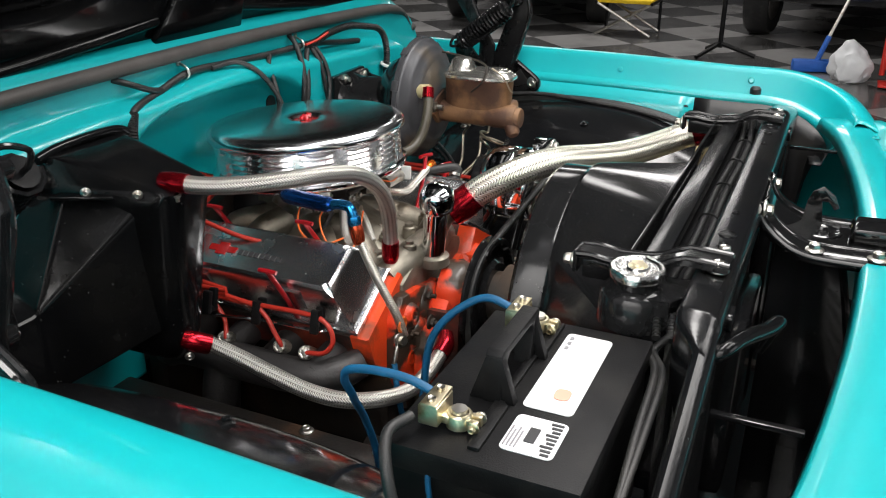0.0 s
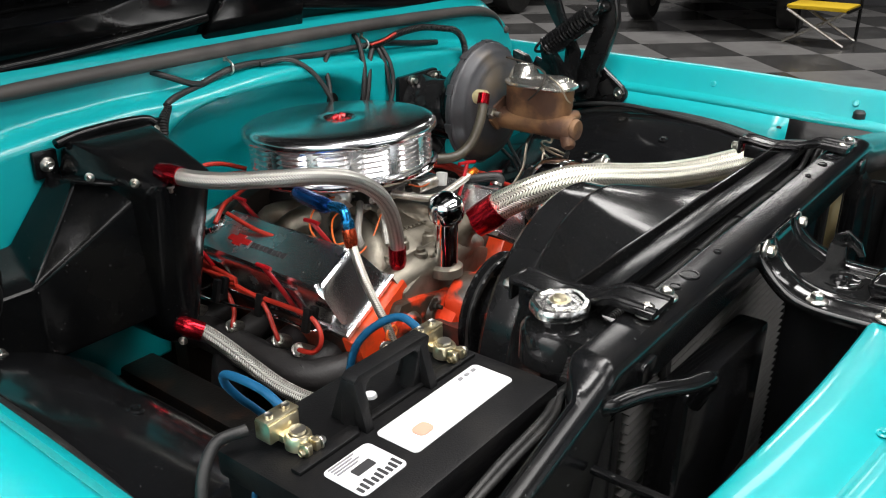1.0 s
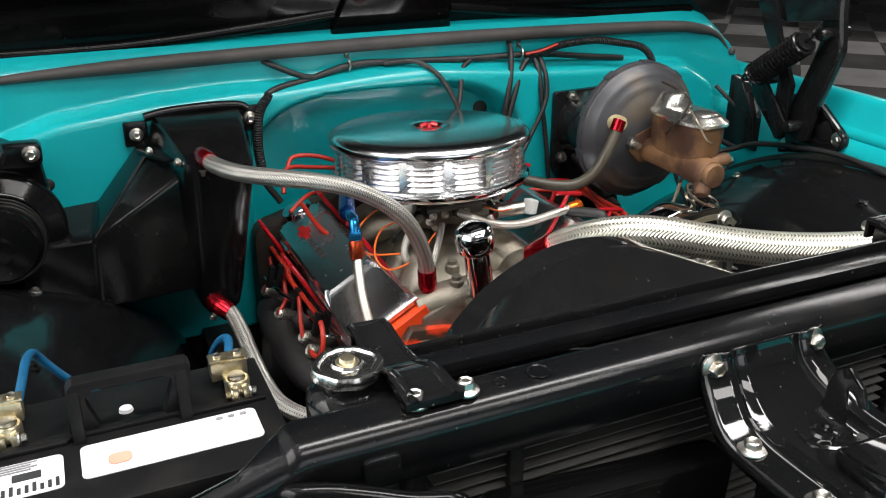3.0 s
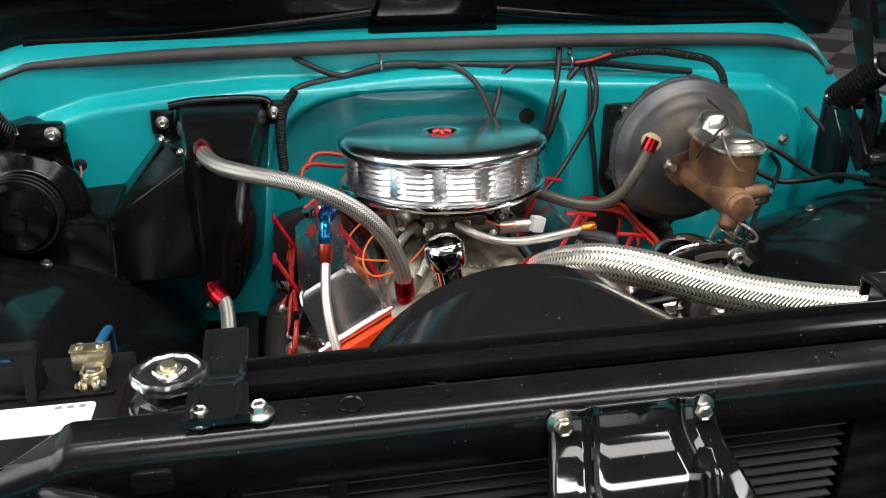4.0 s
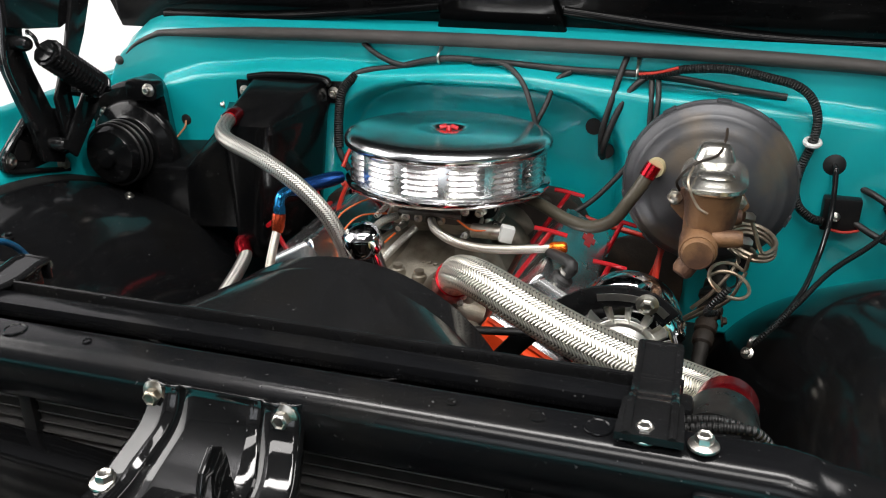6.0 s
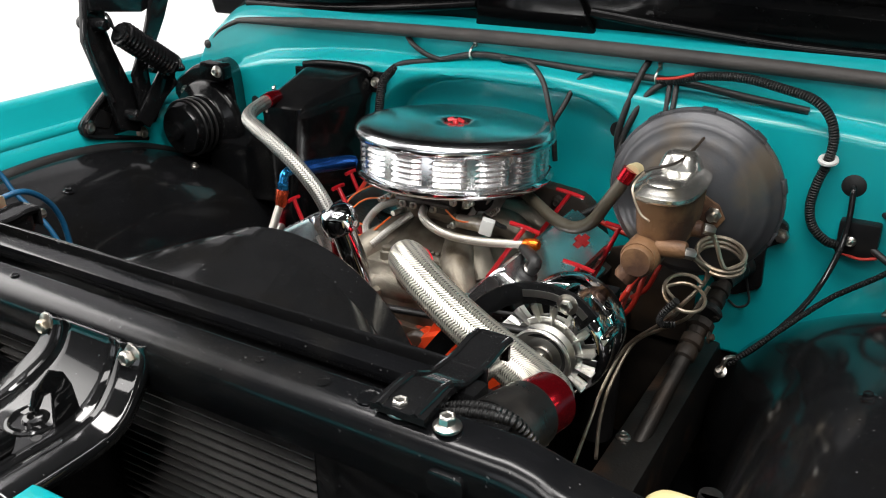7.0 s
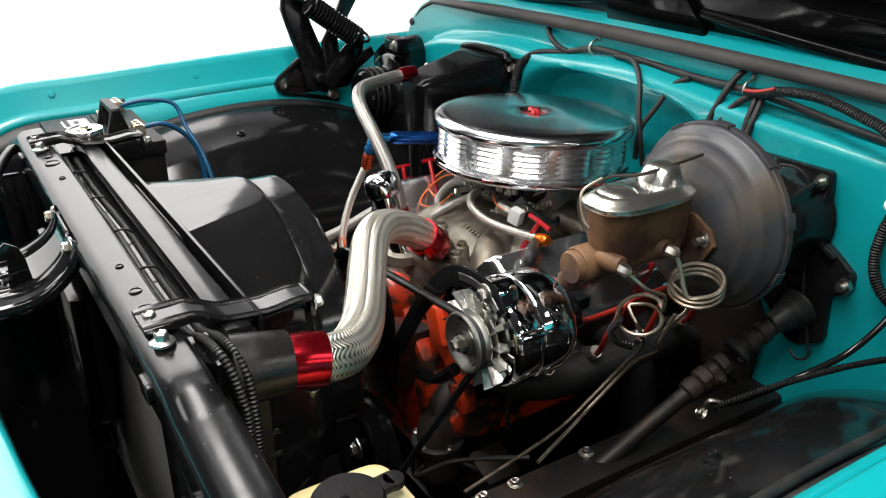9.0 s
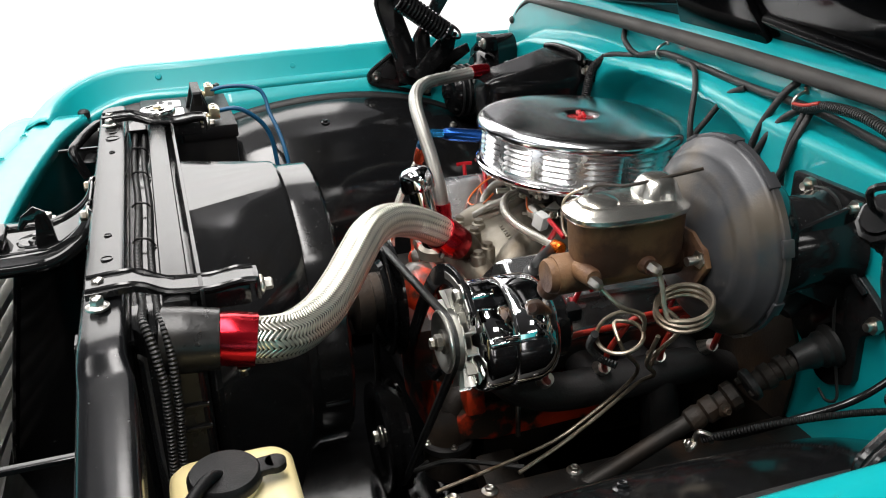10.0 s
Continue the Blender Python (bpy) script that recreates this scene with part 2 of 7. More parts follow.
BRAID = braid_shader("grey_braided_hose", (0.52, 0.51, 0.47), (0.05, 0.048, 0.044), 6, 0.0040, 0.40, 0.22, 0.6, 3.0)
BRAIDBIG = braid_shader("stainless_braided_sleeve", (0.97, 0.94, 0.82), (0.075, 0.065, 0.042), 8, 0.0052, 0.30, 0.24, 0.8, 3.0)
BRAIDFINE = braid_shader("fine_stainless_braid", (0.74, 0.71, 0.64), (0.10, 0.09, 0.07), 4, 0.0034, 0.34, 0.2, 0.6, 2.0)
LOOM = ribbed_shader("ribbed_black_loom", (0.014, 0.014, 0.014), 0.0045)
HEADER = shader("heat_dulled_black_iron", (0.034, 0.032, 0.032), 0.50, 0.3, vary=0.2, scale=25, bump=0.3, bump_scale=250)

# ---- mesh helpers ----


def catmull(points, steps):
    p = [Vector(q) for q in points]
    if len(p) < 3:
        return [p[0].lerp(p[-1], i / steps) for i in range(steps + 1)]
    ext = [p[0] * 2 - p[1], *p, p[-1] * 2 - p[-2]]
    out = []
    for i in range(1, len(ext) - 2):
        a, b, c, d = ext[i - 1:i + 3]
        for k in range(steps):
            t = k / steps
            out.append(0.5 * ((2 * b) + (c - a) * t + (2 * a - 5 * b + 4 * c - d) * t * t + (3 * b - a - 3 * c + d) * t ** 3))
    return out + [p[-1]]


def tube(points, r, seg=12, steps=6, closed=False, flat=1.0):
    """A round bar or hose along a smooth line; r one radius, or one for each given point."""
    path = catmull(points, steps)
    n = len(path)
    radii = [r] * n if isinstance(r, (int, float)) else [float(np.interp(i / (n - 1), np.linspace(0, 1, len(r)), r)) for i in range(n)]
    bm = bmesh.new()
    uvl = bm.loops.layers.uv.new("UVMap")
    up = Vector((0, 0, 1))
    length, rings, lens = 0.0, [], []
    tan0 = (path[1] - path[0]).normalized()
    if abs(tan0.z) > 0.9:
        up = Vector((0, 1, 0))
    side = tan0.cross(up).normalized()
    for i, c in enumerate(path):
        tan = (path[min(i + 1, n - 1)] - path[max(i - 1, 0)]).normalized()
        side = (side - tan * side.dot(tan)).normalized()
        other = tan.cross(side)
        if i:
            length += (path[i] - path[i - 1]).length
        lens.append(length)
        rings.append([bm.verts.new(c + (side * math.cos(math.tau * k / seg) + other * math.sin(math.tau * k / seg) * flat) * radii[i]) for k in range(seg)])
    for i in range(n - 1):
        for k in range(seg):
            f = bm.faces.new((rings[i][k], rings[i][(k + 1) % seg], rings[i + 1][(k + 1) % seg], rings[i + 1][k]))
            for lp, (a, b) in zip(f.loops, ((lens[i], k), (lens[i], k + 1), (lens[i + 1], k + 1), (lens[i + 1], k))):
                lp[uvl].uv = (a, b / seg)
    bm.faces.new(rings[0][::-1])
    bm.faces.new(rings[-1])
    return bm


def lathe(profile, origin, axis=(0, 0, 1), seg=40):
    """Profile of (radius, height) turned about an axis."""
    bm = bmesh.new()
    q = Vector(axis).to_track_quat("Z", "Y").to_matrix()
    o = Vector(origin)
    rings = []
    for r, h in profile:
        if r < 1e-6:
            rings.append([bm.verts.new(o + q @ Vector((0, 0, h)))])
        else:
            rings.append([bm.verts.new(o + q @ Vector((r * math.cos(math.tau * k / seg), r * math.sin(math.tau * k / seg), h))) for k in range(seg)])
    for a, b in zip(rings, rings[1:]):
        for k in range(seg):
            j = (k + 1) % seg
            if len(a) == 1 and len(b) == 1:
                continue
            if len(a) == 1:
                bm.faces.new((a[0], b[j], b[k]))
            elif len(b) == 1:
                bm.faces.new((a[k], a[j], b[0]))
            else:
                bm.faces.new((a[k], a[j], b[j], b[k]))
    if len(rings[0]) > 1:
        bm.faces.new(rings[0][::-1])
    if len(rings[-1]) > 1:
        bm.faces.new(rings[-1])
    bmesh.ops.recalc_face_normals(bm, faces=bm.faces)
    return bm


def box(c, s, bevel=0.003, turn=(0, 0, 0), seg=2):
    bm = bmesh.new()
    bmesh.ops.create_cube(bm, size=1.0)
    bmesh.ops.scale(bm, vec=s, verts=bm.verts)
    if bevel:
        bmesh.ops.bevel(bm, geom=bm.edges[:], offset=min(bevel, min(s) * 0.45), segments=seg, affect="EDGES", profile=0.6)
    bmesh.ops.transform(bm, matrix=pose(*c, *turn), verts=bm.verts)
    return bm


def prism(outline, plane, lo, hi, bevel=0.002, m=None):
    """An outline of (a, b) in the plane xy, xz or yz, drawn out from lo to hi along the third axis."""
    bm = bmesh.new()

    def at(a, b, c):
        return {"xy": (a, b, c), "xz": (a, c, b), "yz": (c, a, b)}[plane]
    low = [bm.verts.new(at(a, b, lo)) for a, b in outline]
    high = [bm.verts.new(at(a, b, hi)) for a, b in outline]
    n = len(outline)
    bm.faces.new(low[::-1])
    bm.faces.new(high)
    for i in range(n):
        bm.faces.new((low[i], low[(i + 1) % n], high[(i + 1) % n], high[i]))
    bmesh.ops.recalc_face_normals(bm, faces=bm.faces)
    if bevel:
        bmesh.ops.bevel(bm, geom=bm.edges[:], offset=bevel, segments=2, affect="EDGES", profile=0.6)
    if m:
        bmesh.ops.transform(bm, matrix=m, verts=bm.verts)
    return bm


def loft(rings, cap=True, closed=True):
    bm = bmesh.new()
    vs = [[bm.verts.new(p) for p in r] for r in rings]
    n = len(vs[0])
    for a, b in zip(vs, vs[1:]):
        for k in range(n if closed else n - 1):
            j = (k + 1) % n
            bm.faces.new((a[k], a[j], b[j], b[k]))
    if cap and closed:
        bm.faces.new(vs[0][::-1])
        bm.faces.new(vs[-1])
    bmesh.ops.recalc_face_normals(bm, faces=bm.faces)
    return bm


def rounded(points, r=0.012, n=4):
    """Rounds the corners of an outline."""
    out, m = [], len(points)
    for i in range(m):
        p, c, q = Vector(points[i - 1]), Vector(points[i]), Vector(points[(i + 1) % m])
        a = c + (p - c).normalized() * min(r, (p - c).length * 0.45)
        b = c + (q - c).normalized() * min(r, (q - c).length * 0.45)
        for k in range(n + 1):
            t = k / n
            out.append(tuple(a * (1 - t) ** 2 + c * 2 * t * (1 - t) + b * t * t))
    return out


def merge(*bms):
    out = bmesh.new()
    out.loops.layers.uv.new("UVMap")
    for b in bms:
        me = bpy.data.meshes.new("tmp")
        b.to_mesh(me)
        b.free()
        out.from_mesh(me)
        bpy.data.meshes.remove(me)
    return out


def bolt(c, axis, r=0.008, h=0.006, washer=True):
    """A hexagon head on a round washer, along the axis from its seat."""
    w = lathe([(r * 1.45, 0), (r * 1.5, h * 0.1), (r * 1.45, h * 0.28), (r * 1.1, h * 0.42), (r * 0.9, h * 0.5)], c, axis, 18)
    head = lathe([(r * 0.9, h * 0.4), (r * 0.9, h * 1.0), (r * 0.84, h * 1.16), (r * 0.66, h * 1.26), (r * 0.5, h * 1.14), (0, h * 1.12)], c, axis, 6)
    return merge(w, head) if washer else head


def link_mesh(name, bm, material, angle=38):
    me = bpy.data.meshes.new(name)
    bm.to_mesh(me)
    bm.free()
    me.materials.append(material)
    me.polygons.foreach_set("use_smooth", [True] * len(me.polygons))
    me.set_sharp_from_angle(angle=radians(angle))
    return new(name, me)


def thing(name, base, label, category, group="", kind=""):
    ob = new(name)
    ob.empty_display_size = 0.05
    ob.location = base
    return tagged(ob, label, category, group, kind)


def part(name, bm, material, parent, label="", angle=38):
    ob = link_mesh(name, bm, material, angle)
    ob.parent = parent
    chain, o = Matrix(), parent
    while o:
        chain = o.matrix_parent_inverse @ o.matrix_basis @ chain if o.parent is None else o.matrix_parent_inverse @ o.matrix_basis @ chain
        o = o.parent
    ob.matrix_parent_inverse = chain.inverted()
    return tagged(ob, label)


def solo(name, bm, material, label, category, kind="", group="", angle=38):
    return tagged(link_mesh(name, bm, material, angle), label, category, group, kind)


def solid(ob, thick, offset=-1.0):
    md = ob.modifiers.new("thickness", "SOLIDIFY")
    md.thickness, md.offset = thick, offset
    return ob


def grid(nu, nv, at):
    bm = bmesh.new()
    vs = [[bm.verts.new(at(i / (nu - 1), j / (nv - 1))) for i in range(nu)] for j in range(nv)]
    for a, b in zip(vs, vs[1:]):
        for k in range(nu - 1):
            bm.faces.new((a[k], a[k + 1], b[k + 1], b[k]))
    return bm


def smooth(a, b, x):
    t = min(1.0, max(0.0, (x - a) / (b - a)))
    return t * t * (3 - 2 * t)

# ---- the workshop ----
floor = solo("floor", box((4.0, 1.8, -0.08), (15.0, 14.0, 0.15), 0), CONCRETE, "dark grouted workshop floor under glossy checker tiles", "floor", "structure")
wall_west = solo("wall_west", merge(box((-2.75, -0.30, 1.85), (0.15, 2.90, 3.75), 0), box((-2.75, 5.00, 0.625), (0.15, 7.70, 1.30), 0)), WHITEWALL, "plain bright white workshop wall with a low run behind", "wall", "structure")
# upper wall out of view, coloured dark to keep black paint from mirroring white
wall_upper = solo("wall_upper", box((-2.755, 5.00, 2.50), (0.15, 7.70, 2.45), 0), GREYWALL, "unseen upper wall coloured dark grey to cut reflections", "wall", "structure")
wall_corner = solo("wall_corner", box((-2.75, -3.51, 1.85), (0.15, 3.46, 3.75), 0), GREYWALL, "dark grey workshop wall beside the white one", "wall", "structure")
wall_east = solo("wall_east", box((11.6, 1.8, 1.85), (0.15, 14.0, 3.75), 0), GREYWALL, "dark grey far workshop wall", "wall", "structure")
# front wall is unseen and kept pale to bounce light back
wall_south = solo("wall_south", box((4.4, -5.28, 1.85), (14.1, 0.15, 3.75), 0), PALEWALL, "unseen pale grey front wall that bounces light onto the truck", "wall", "structure")
# door out of view, assumed as a backing for the front lamp
bay = thing("door_1", (0.4, -5.20, 0), "assumed door panel behind the unseen front lamp", "door", "", "structure")
part("panel", box((0.4, -5.192, 1.75), (3.5, 0.012, 2.1), 0.002), PALEWALL, bay)
for fx in (-1.42, 2.22):
    part("frame", box((fx, -5.17, 1.45), (0.12, 0.07, 2.9), 0.006), GREYWALL, bay)
part("frame", box((0.4, -5.17, 2.86), (3.52, 0.07, 0.12), 0.006), GREYWALL, bay)
wall_north = solo("wall_north", box((4.4, 8.88, 1.85), (14.1, 0.15, 3.75), 0), GREYWALL, "dark grey workshop wall behind the cab", "wall", "structure")
ceiling = solo("ceiling", box((4.4, 1.8, 3.80), (14.4, 14.2, 0.12), 0), CEILING, "grey workshop ceiling", "ceiling", "structure")

# ---- truck body: firewall, cowl, fenders, front panel ----
CREASE_X = (-0.78, -0.72, -0.63, -0.475, -0.32, -0.25, -0.17, -0.046, 0.038, 0.135, 0.32, 0.54, 0.68, 0.745, 0.785)
CREASE_Z = (0.96, 1.065, 1.093, 1.111, 1.119, 1.116, 1.121, 1.131, 1.133, 1.124, 1.107, 1.097, 1.084, 1.047, 0.96)


def firewall_y(x, z):
    d = z - float(np.interp(x, CREASE_X, CREASE_Z))
    y = 0.974 + 0.046 * smooth(-0.006, 0.016, d)
    y += 0.046 * smooth(0.755, 0.80, abs(x)) * (1 - smooth(-0.006, 0.016, d))
    u = abs(x + 0.035) / 0.300
    v = max(0.0, (z - 0.90) / 0.216)
    e = (u ** 3.2 + v ** 3.2) ** (1 / 3.2)
    return y + 0.068 * (1 - smooth(0.90, 1.0, e))


def cowl_fall(x):
    return float(np.interp(abs(x), (0.70, 0.75, 0.786, 0.829, 0.85, 0.873, 0.89, 0.905), (0.0, -0.006, -0.020, -0.052, -0.080, -0.120, -0.165, -0.185)))


firewall = thing("firewall", (0, 0.98, 0.5), "teal painted steel firewall with an arched recess", "firewall")
fw = part("panel", grid(232, 100, lambda u, v: (-0.87 + 1.74 * u, firewall_y(-0.87 + 1.74 * u, 0.66 + (0.515 + cowl_fall(-0.87 + 1.74 * u)) * v), 0.66 + (0.515 + cowl_fall(-0.87 + 1.74 * u)) * v)), TEAL, firewall, angle=60)
solid(fw, 0.004, 1.0)
for hx, hz, hr in [(0.61, 1.052, 0.011), (0.655, 1.03, 0.006), (-0.235, 0.985, 0.005), (-0.585, 0.985, 0.006), (0.70, 1.06, 0.005), (0.66, 0.865, 0.008), (0.635, 1.05, 0.0045), (-0.69, 1.128, 0.004), (0.52, 1.15, 0.004)]:
    part("hole_plug", lathe([(hr, 0), (hr, 0.003), (hr * 0.8, 0.004), (0, 0.0045)], (hx, firewall_y(hx, hz) + 0.0005, hz), (0, -1, 0), 16), RUBBER, firewall, "black rubber plug")


def cowl_ring(x):
    drop = cowl_fall(x) + 0.012 * (1 - (x / 0.88) ** 2)
    pts = [(1.020, 1.10), (1.019, 1.158), (1.022, 1.170), (1.030, 1.178), (1.055, 1.196), (1.075, 1.204), (1.14, 1.206), (1.16, 1.10)]
    return [(x, y, z + (drop if z > 1.11 else drop * 0.5)) for y, z in pts]


cowl = thing("cowl", (0, 1.06, 1.10), "teal painted cowl panel with a grey weathered seal", "cowl")
part("cowl_panel", loft([cowl_ring(-0.905 + 1.81 * i / 90) for i in range(91)]), TEAL, cowl)
seal_path = [(-0.845, 1.024, 1.095), (-0.80, 1.020, 1.140), (-0.745, 1.018, 1.166), (-0.70, 1.016, 1.174), (-0.5, 1.014, 1.182), (-0.25, 1.013, 1.187), (0, 1.013, 1.189), (0.25, 1.013, 1.187), (0.5, 1.014, 1.182), (0.66, 1.016, 1.176), (0.735, 1.018, 1.166), (0.790, 1.020, 1.148), (0.828, 1.022, 1.112)]
part("weather_seal", tube([(x, y - 0.002, z - 0.004) for x, y, z in seal_path], [0.003, 0.004, 0.006, 0.008, 0.014, 0.0145, 0.0145, 0.0145, 0.0145, 0.014, 0.013, 0.007, 0.004], 14, 5, flat=0.9), SEAL, cowl, "grey weathered rubber strip")
for sx in (-1, 1):
    part("rubber_stop", lathe([(0.010, 0), (0.010, 0.006), (0.006, 0.010), (0, 0.011)], (sx * 0.838, 1.020, 1.104), (0, -1, 0.2), 14), SEAL, cowl, "small grey rubber stop")

FENDER = [(-0.055, 0.40), (-0.042, 0.90), (-0.030, 0.955), (-0.021, 0.990), (-0.013, 1.003), (-0.004, 1.007), (0.002, 1.003), (0.008, 1.002), (0.013, 1.009), (0.029, 1.050), (0.034, 1.059), (0.040, 1.063), (0.060, 1.062), (0.10, 1.048), (0.14, 1.010), (0.156, 0.95), (0.160, 0.80), (0.150, 0.45)]


def fender_ring(x, y, nx, ny, dz, shrink=1.0):
    low = 0.96 * (1 - shrink) / 0.3
    return [(x + nx * o * (shrink if o > 0 else 1), y + ny * o * (shrink if o > 0 else 1), (max(z, low) + dz) if (z > 0.9 or (o < 0 and low > 0.5)) else z) for o, z in FENDER]


for sx, side in ((-1, "passenger"), (1, "driver")):
    rings = []
    for y in np.linspace(1.10, 0.16, 24):
        rings.append(fender_ring(sx * 0.850, y, sx, 0, 0.004 * (y - 0.5) / 0.5 - 0.006 * smooth(0.5, 0.1, y)))
    for a in np.linspace(6, 90, 16):
        t = radians(a)
        rings.append(fender_ring(sx * (0.70 + 0.150 * max(0.0, math.cos(t)) ** 0.7), 0.16 - 0.255 * math.sin(t) ** 0.7, sx * math.cos(t), -math.sin(t), -0.008 - 0.066 * smooth(10, 90, a), 1 - 0.3 * smooth(15, 75, a)))
    f = thing("front_fender", (sx * 0.93, 0.5, 0.4), "glossy teal front fender on the %s side" % side, "fender", "front fenders")
    for nm, rr, mt in (("fender_panel", [r[3:] for r in rings], TEAL), ("side_skirt", [r[:4] for r in rings[:22]], TEAL), ("corner_skirt", [r[:4] for r in rings[21:]], SATIN)):
        fb = part(nm, loft(rr, cap=False, closed=False), mt, f, angle=50)
        solid(fb, 0.003, 0.0)
    for hy, hz, hr in ((0.44, 0.975, 0.004), (0.37, 0.978, 0.004), (0.40, 0.955, 0.004), (0.35, 0.935, 0.006), (0.26, 0.955, 0.010)):
        part("hole_plug", lathe([(hr, 0), (hr, 0.002), (hr * 0.7, 0.003), (0, 0.003)], (sx * (0.8335 - (0.99 - hz) * 0.27), hy, hz), (-sx, 0, 0), 12), RUBBER, f, "black hole plug")
    for by in (0.10, 0.42, 0.78):
        part("lip_dimple", lathe([(0.008, 0), (0.006, 0.003), (0, 0.0035)], (sx * 0.8705, by + 0.02, 1.028), (-sx, 0, 0.4), 12), TEAL, f)
    solo("rubber_bumper", lathe([(0.013, 0), (0.013, 0.012), (0.009, 0.017), (0, 0.018)], (0.855, 0.106, 1.000) if sx > 0 else (-0.792, -0.052, 0.967), (0, 0, 1), 16), RUBBER, "small dark rubber hood rest on the fender lip", "rubber bumper", group="hood rests")


def front_y(x):
    bend = min(0.98, max(0.0, abs(x) - 0.70) / 0.15)
    return -0.162 + 0.066 * min(1.0, abs(x) / 0.62) ** 1.6 + 0.255 * (1 - math.sqrt(1 - bend * bend))


def front_ring(x):
    y = front_y(x)
    dz = -0.004 * abs(x) / 0.7
    pts = [(0.010, 0.955), (0.004, 0.978), (0.0, 0.982), (-0.052, 0.982), (-0.062, 0.975), (-0.070, 0.974), (-0.080, 0.984), (-0.104, 0.986), (-0.122, 0.974), (-0.130, 0.945), (-0.130, 0.86)]
    inner = -0.135 + 0.125 * x * x + 0.8 * max(0.0, abs(x) - 0.62) ** 2
    return [(x, (inner - 0.010 + a) if a >= 0 else y + a, z + dz) for a, z in pts]


grille = thing("grille", (0, -0.28, 0.4), "bright aluminium bar grille under a glossy teal header", "grille")
pp = part("header", loft([front_ring(-0.770 + 1.54 * i / 60) for i in range(61)], cap=False, closed=False), TEAL, grille, "glossy teal header panel", angle=50)
solid(pp, 0.004, 0.0)
for i in range(9):
    bx = -0.64 + 0.16 * i
    part("screw", bolt((bx, front_y(bx) - 0.066, 0.976), (0, 0, 1), 0.005, 0.004), TEAL, pp)
for k in range(9):
    z = 0.845 - 0.048 * k
    part("bar", loft([[(x, front_y(x) - 0.112 + a, z + b) for a, b in ((0.018, 0.020), (-0.004, 0.022), (-0.016, 0.004), (-0.010, -0.016), (0.012, -0.006))] for x in np.linspace(-0.72, 0.72, 25)]), BRIGHTZINC, grille, angle=30)
for gx in (-0.72, 0, 0.72):
    part("grille_post", box((gx, front_y(gx) - 0.104, 0.65), (0.02, 0.012, 0.46), 0.003), SATIN, grille)

# inner fenders: glossy wheel housings


def housing_z(x, y, sx):
    a = max(0.0, 1 - (abs(0.82 - min(abs(x), 0.82)) / (0.295 + 0.095 * smooth(0.60, 0.97, y))) ** 3.2)
    g = 1 - 0.30 * ((0.52 - y) / 0.52) ** 2.2 if y < 0.52 else 1 - 0.275 * ((y - 0.52) / 0.46) ** 2.2
    return 0.44 + (0.520 - 0.24 * (0.82 - min(abs(x), 0.82))) * a ** (1 / 3.2) * max(0.25, g) - 0.030 * smooth(0.80, 0.82, abs(x)) + 0.015 * smooth(0.80, 0.84, abs(x))


for sx, side in ((-1, "passenger"), (1, "driver")):
    inner = thing("inner_fender", (sx * 0.68, 0.5, 0.44), "gloss black inner fender bulging over the %s wheel" % side, "inner fender", "inner fenders")

    def housing(u, v):
        y = 0.02 + 0.95 * v
        edge = 0.525 - 0.095 * smooth(0.60, 0.97, y)
        x = edge + (0.850 - edge) * u ** 1.4
        return (sx * x, y, housing_z(x, y, sx))
    pn = part("panel", grid(40, 70, housing), UNDERCOAT, inner, angle=60)
    solid(pn, 0.004, -1.0 if sx > 0 else 1.0)
    part("rubber_edging", tube([(sx * 0.812, y, housing_z(0.812, y, sx) + 0.006) for y in np.linspace(0.08, 0.93, 12)], 0.016, 12, 3), RUBBER, inner, "black rubber edging")
    for by in (0.20, 0.48, 0.80):
        part("bolt", bolt((sx * 0.70, by, housing_z(0.70, by, sx)), (sx * -0.24, 0, 1), 0.007, 0.006), STEEL if by > 0.7 else UNDERCOAT, inner)

# chassis below
for sx in (-1, 1):
    rail = thing("frame_rail", (sx * 0.40, 0.5, 0.5), "dirty dark steel frame rail", "frame rail", "frame rails")
    part("rail", box((sx * 0.405, 0.64, 0.60), (0.07, 1.12, 0.15), 0.008), FRAME, rail)
    for by in (0.416, 0.470, 0.60):
        part("bolt", bolt((sx * 0.384, by, 0.675), (0, 0, 1), 0.008, 0.007), STEEL, rail, "grey steel bolt")
cross = thing("crossmember", (0, 0.58, 0.42), "dirty dark steel crossmember under the engine", "crossmember")
part("beam", box((0, 0.58, 0.470), (0.80, 0.16, 0.10), 0.01), UNDERCOAT, cross)
for sx in (-1, 1):
    part("engine_mount", box((sx * 0.20, 0.56, 0.538), (0.07, 0.07, 0.05), 0.01, (0, sx * 20, 0)), DIRTY, cross, "oily black engine mount")
solo("column_plate", prism([(0.16, 0.66), (0.375, 0.66), (0.385, 0.74), (0.385, 0.80), (0.360, 0.845), (0.32, 0.86), (0.24, 0.83), (0.16, 0.80)], "xz", 0.962, 0.970, 0.003), DIRTY, "dirty black cover plate round the steering column", "cover plate")
# the dark colour paints in the shade low on the firewall
solo("toe_board", box((0, 1.03, 0.52), (1.70, 0.08, 0.30), 0.01), DIRTY, "toe board below the firewall, coloured dark for its shade", "body panel")

splash = thing("splash_shield", (0, 0.5, 0.385), "dirty black splash shield under the engine bay", "splash shield")
part("pan", prism([(-0.84, -0.24), (0.84, -0.24), (0.98, 0.1), (0.98, 1.2), (-0.98, 1.2), (-0.98, 0.1)], "xy", 0.385, 0.40, 0.002), UNDERCOAT, splash)
for sx in (-1, 1):
    part("pressed_rib", box((sx * 0.62, 0.5, 0.402), (0.03, 1.1, 0.012), 0.004), DIRTY, splash)
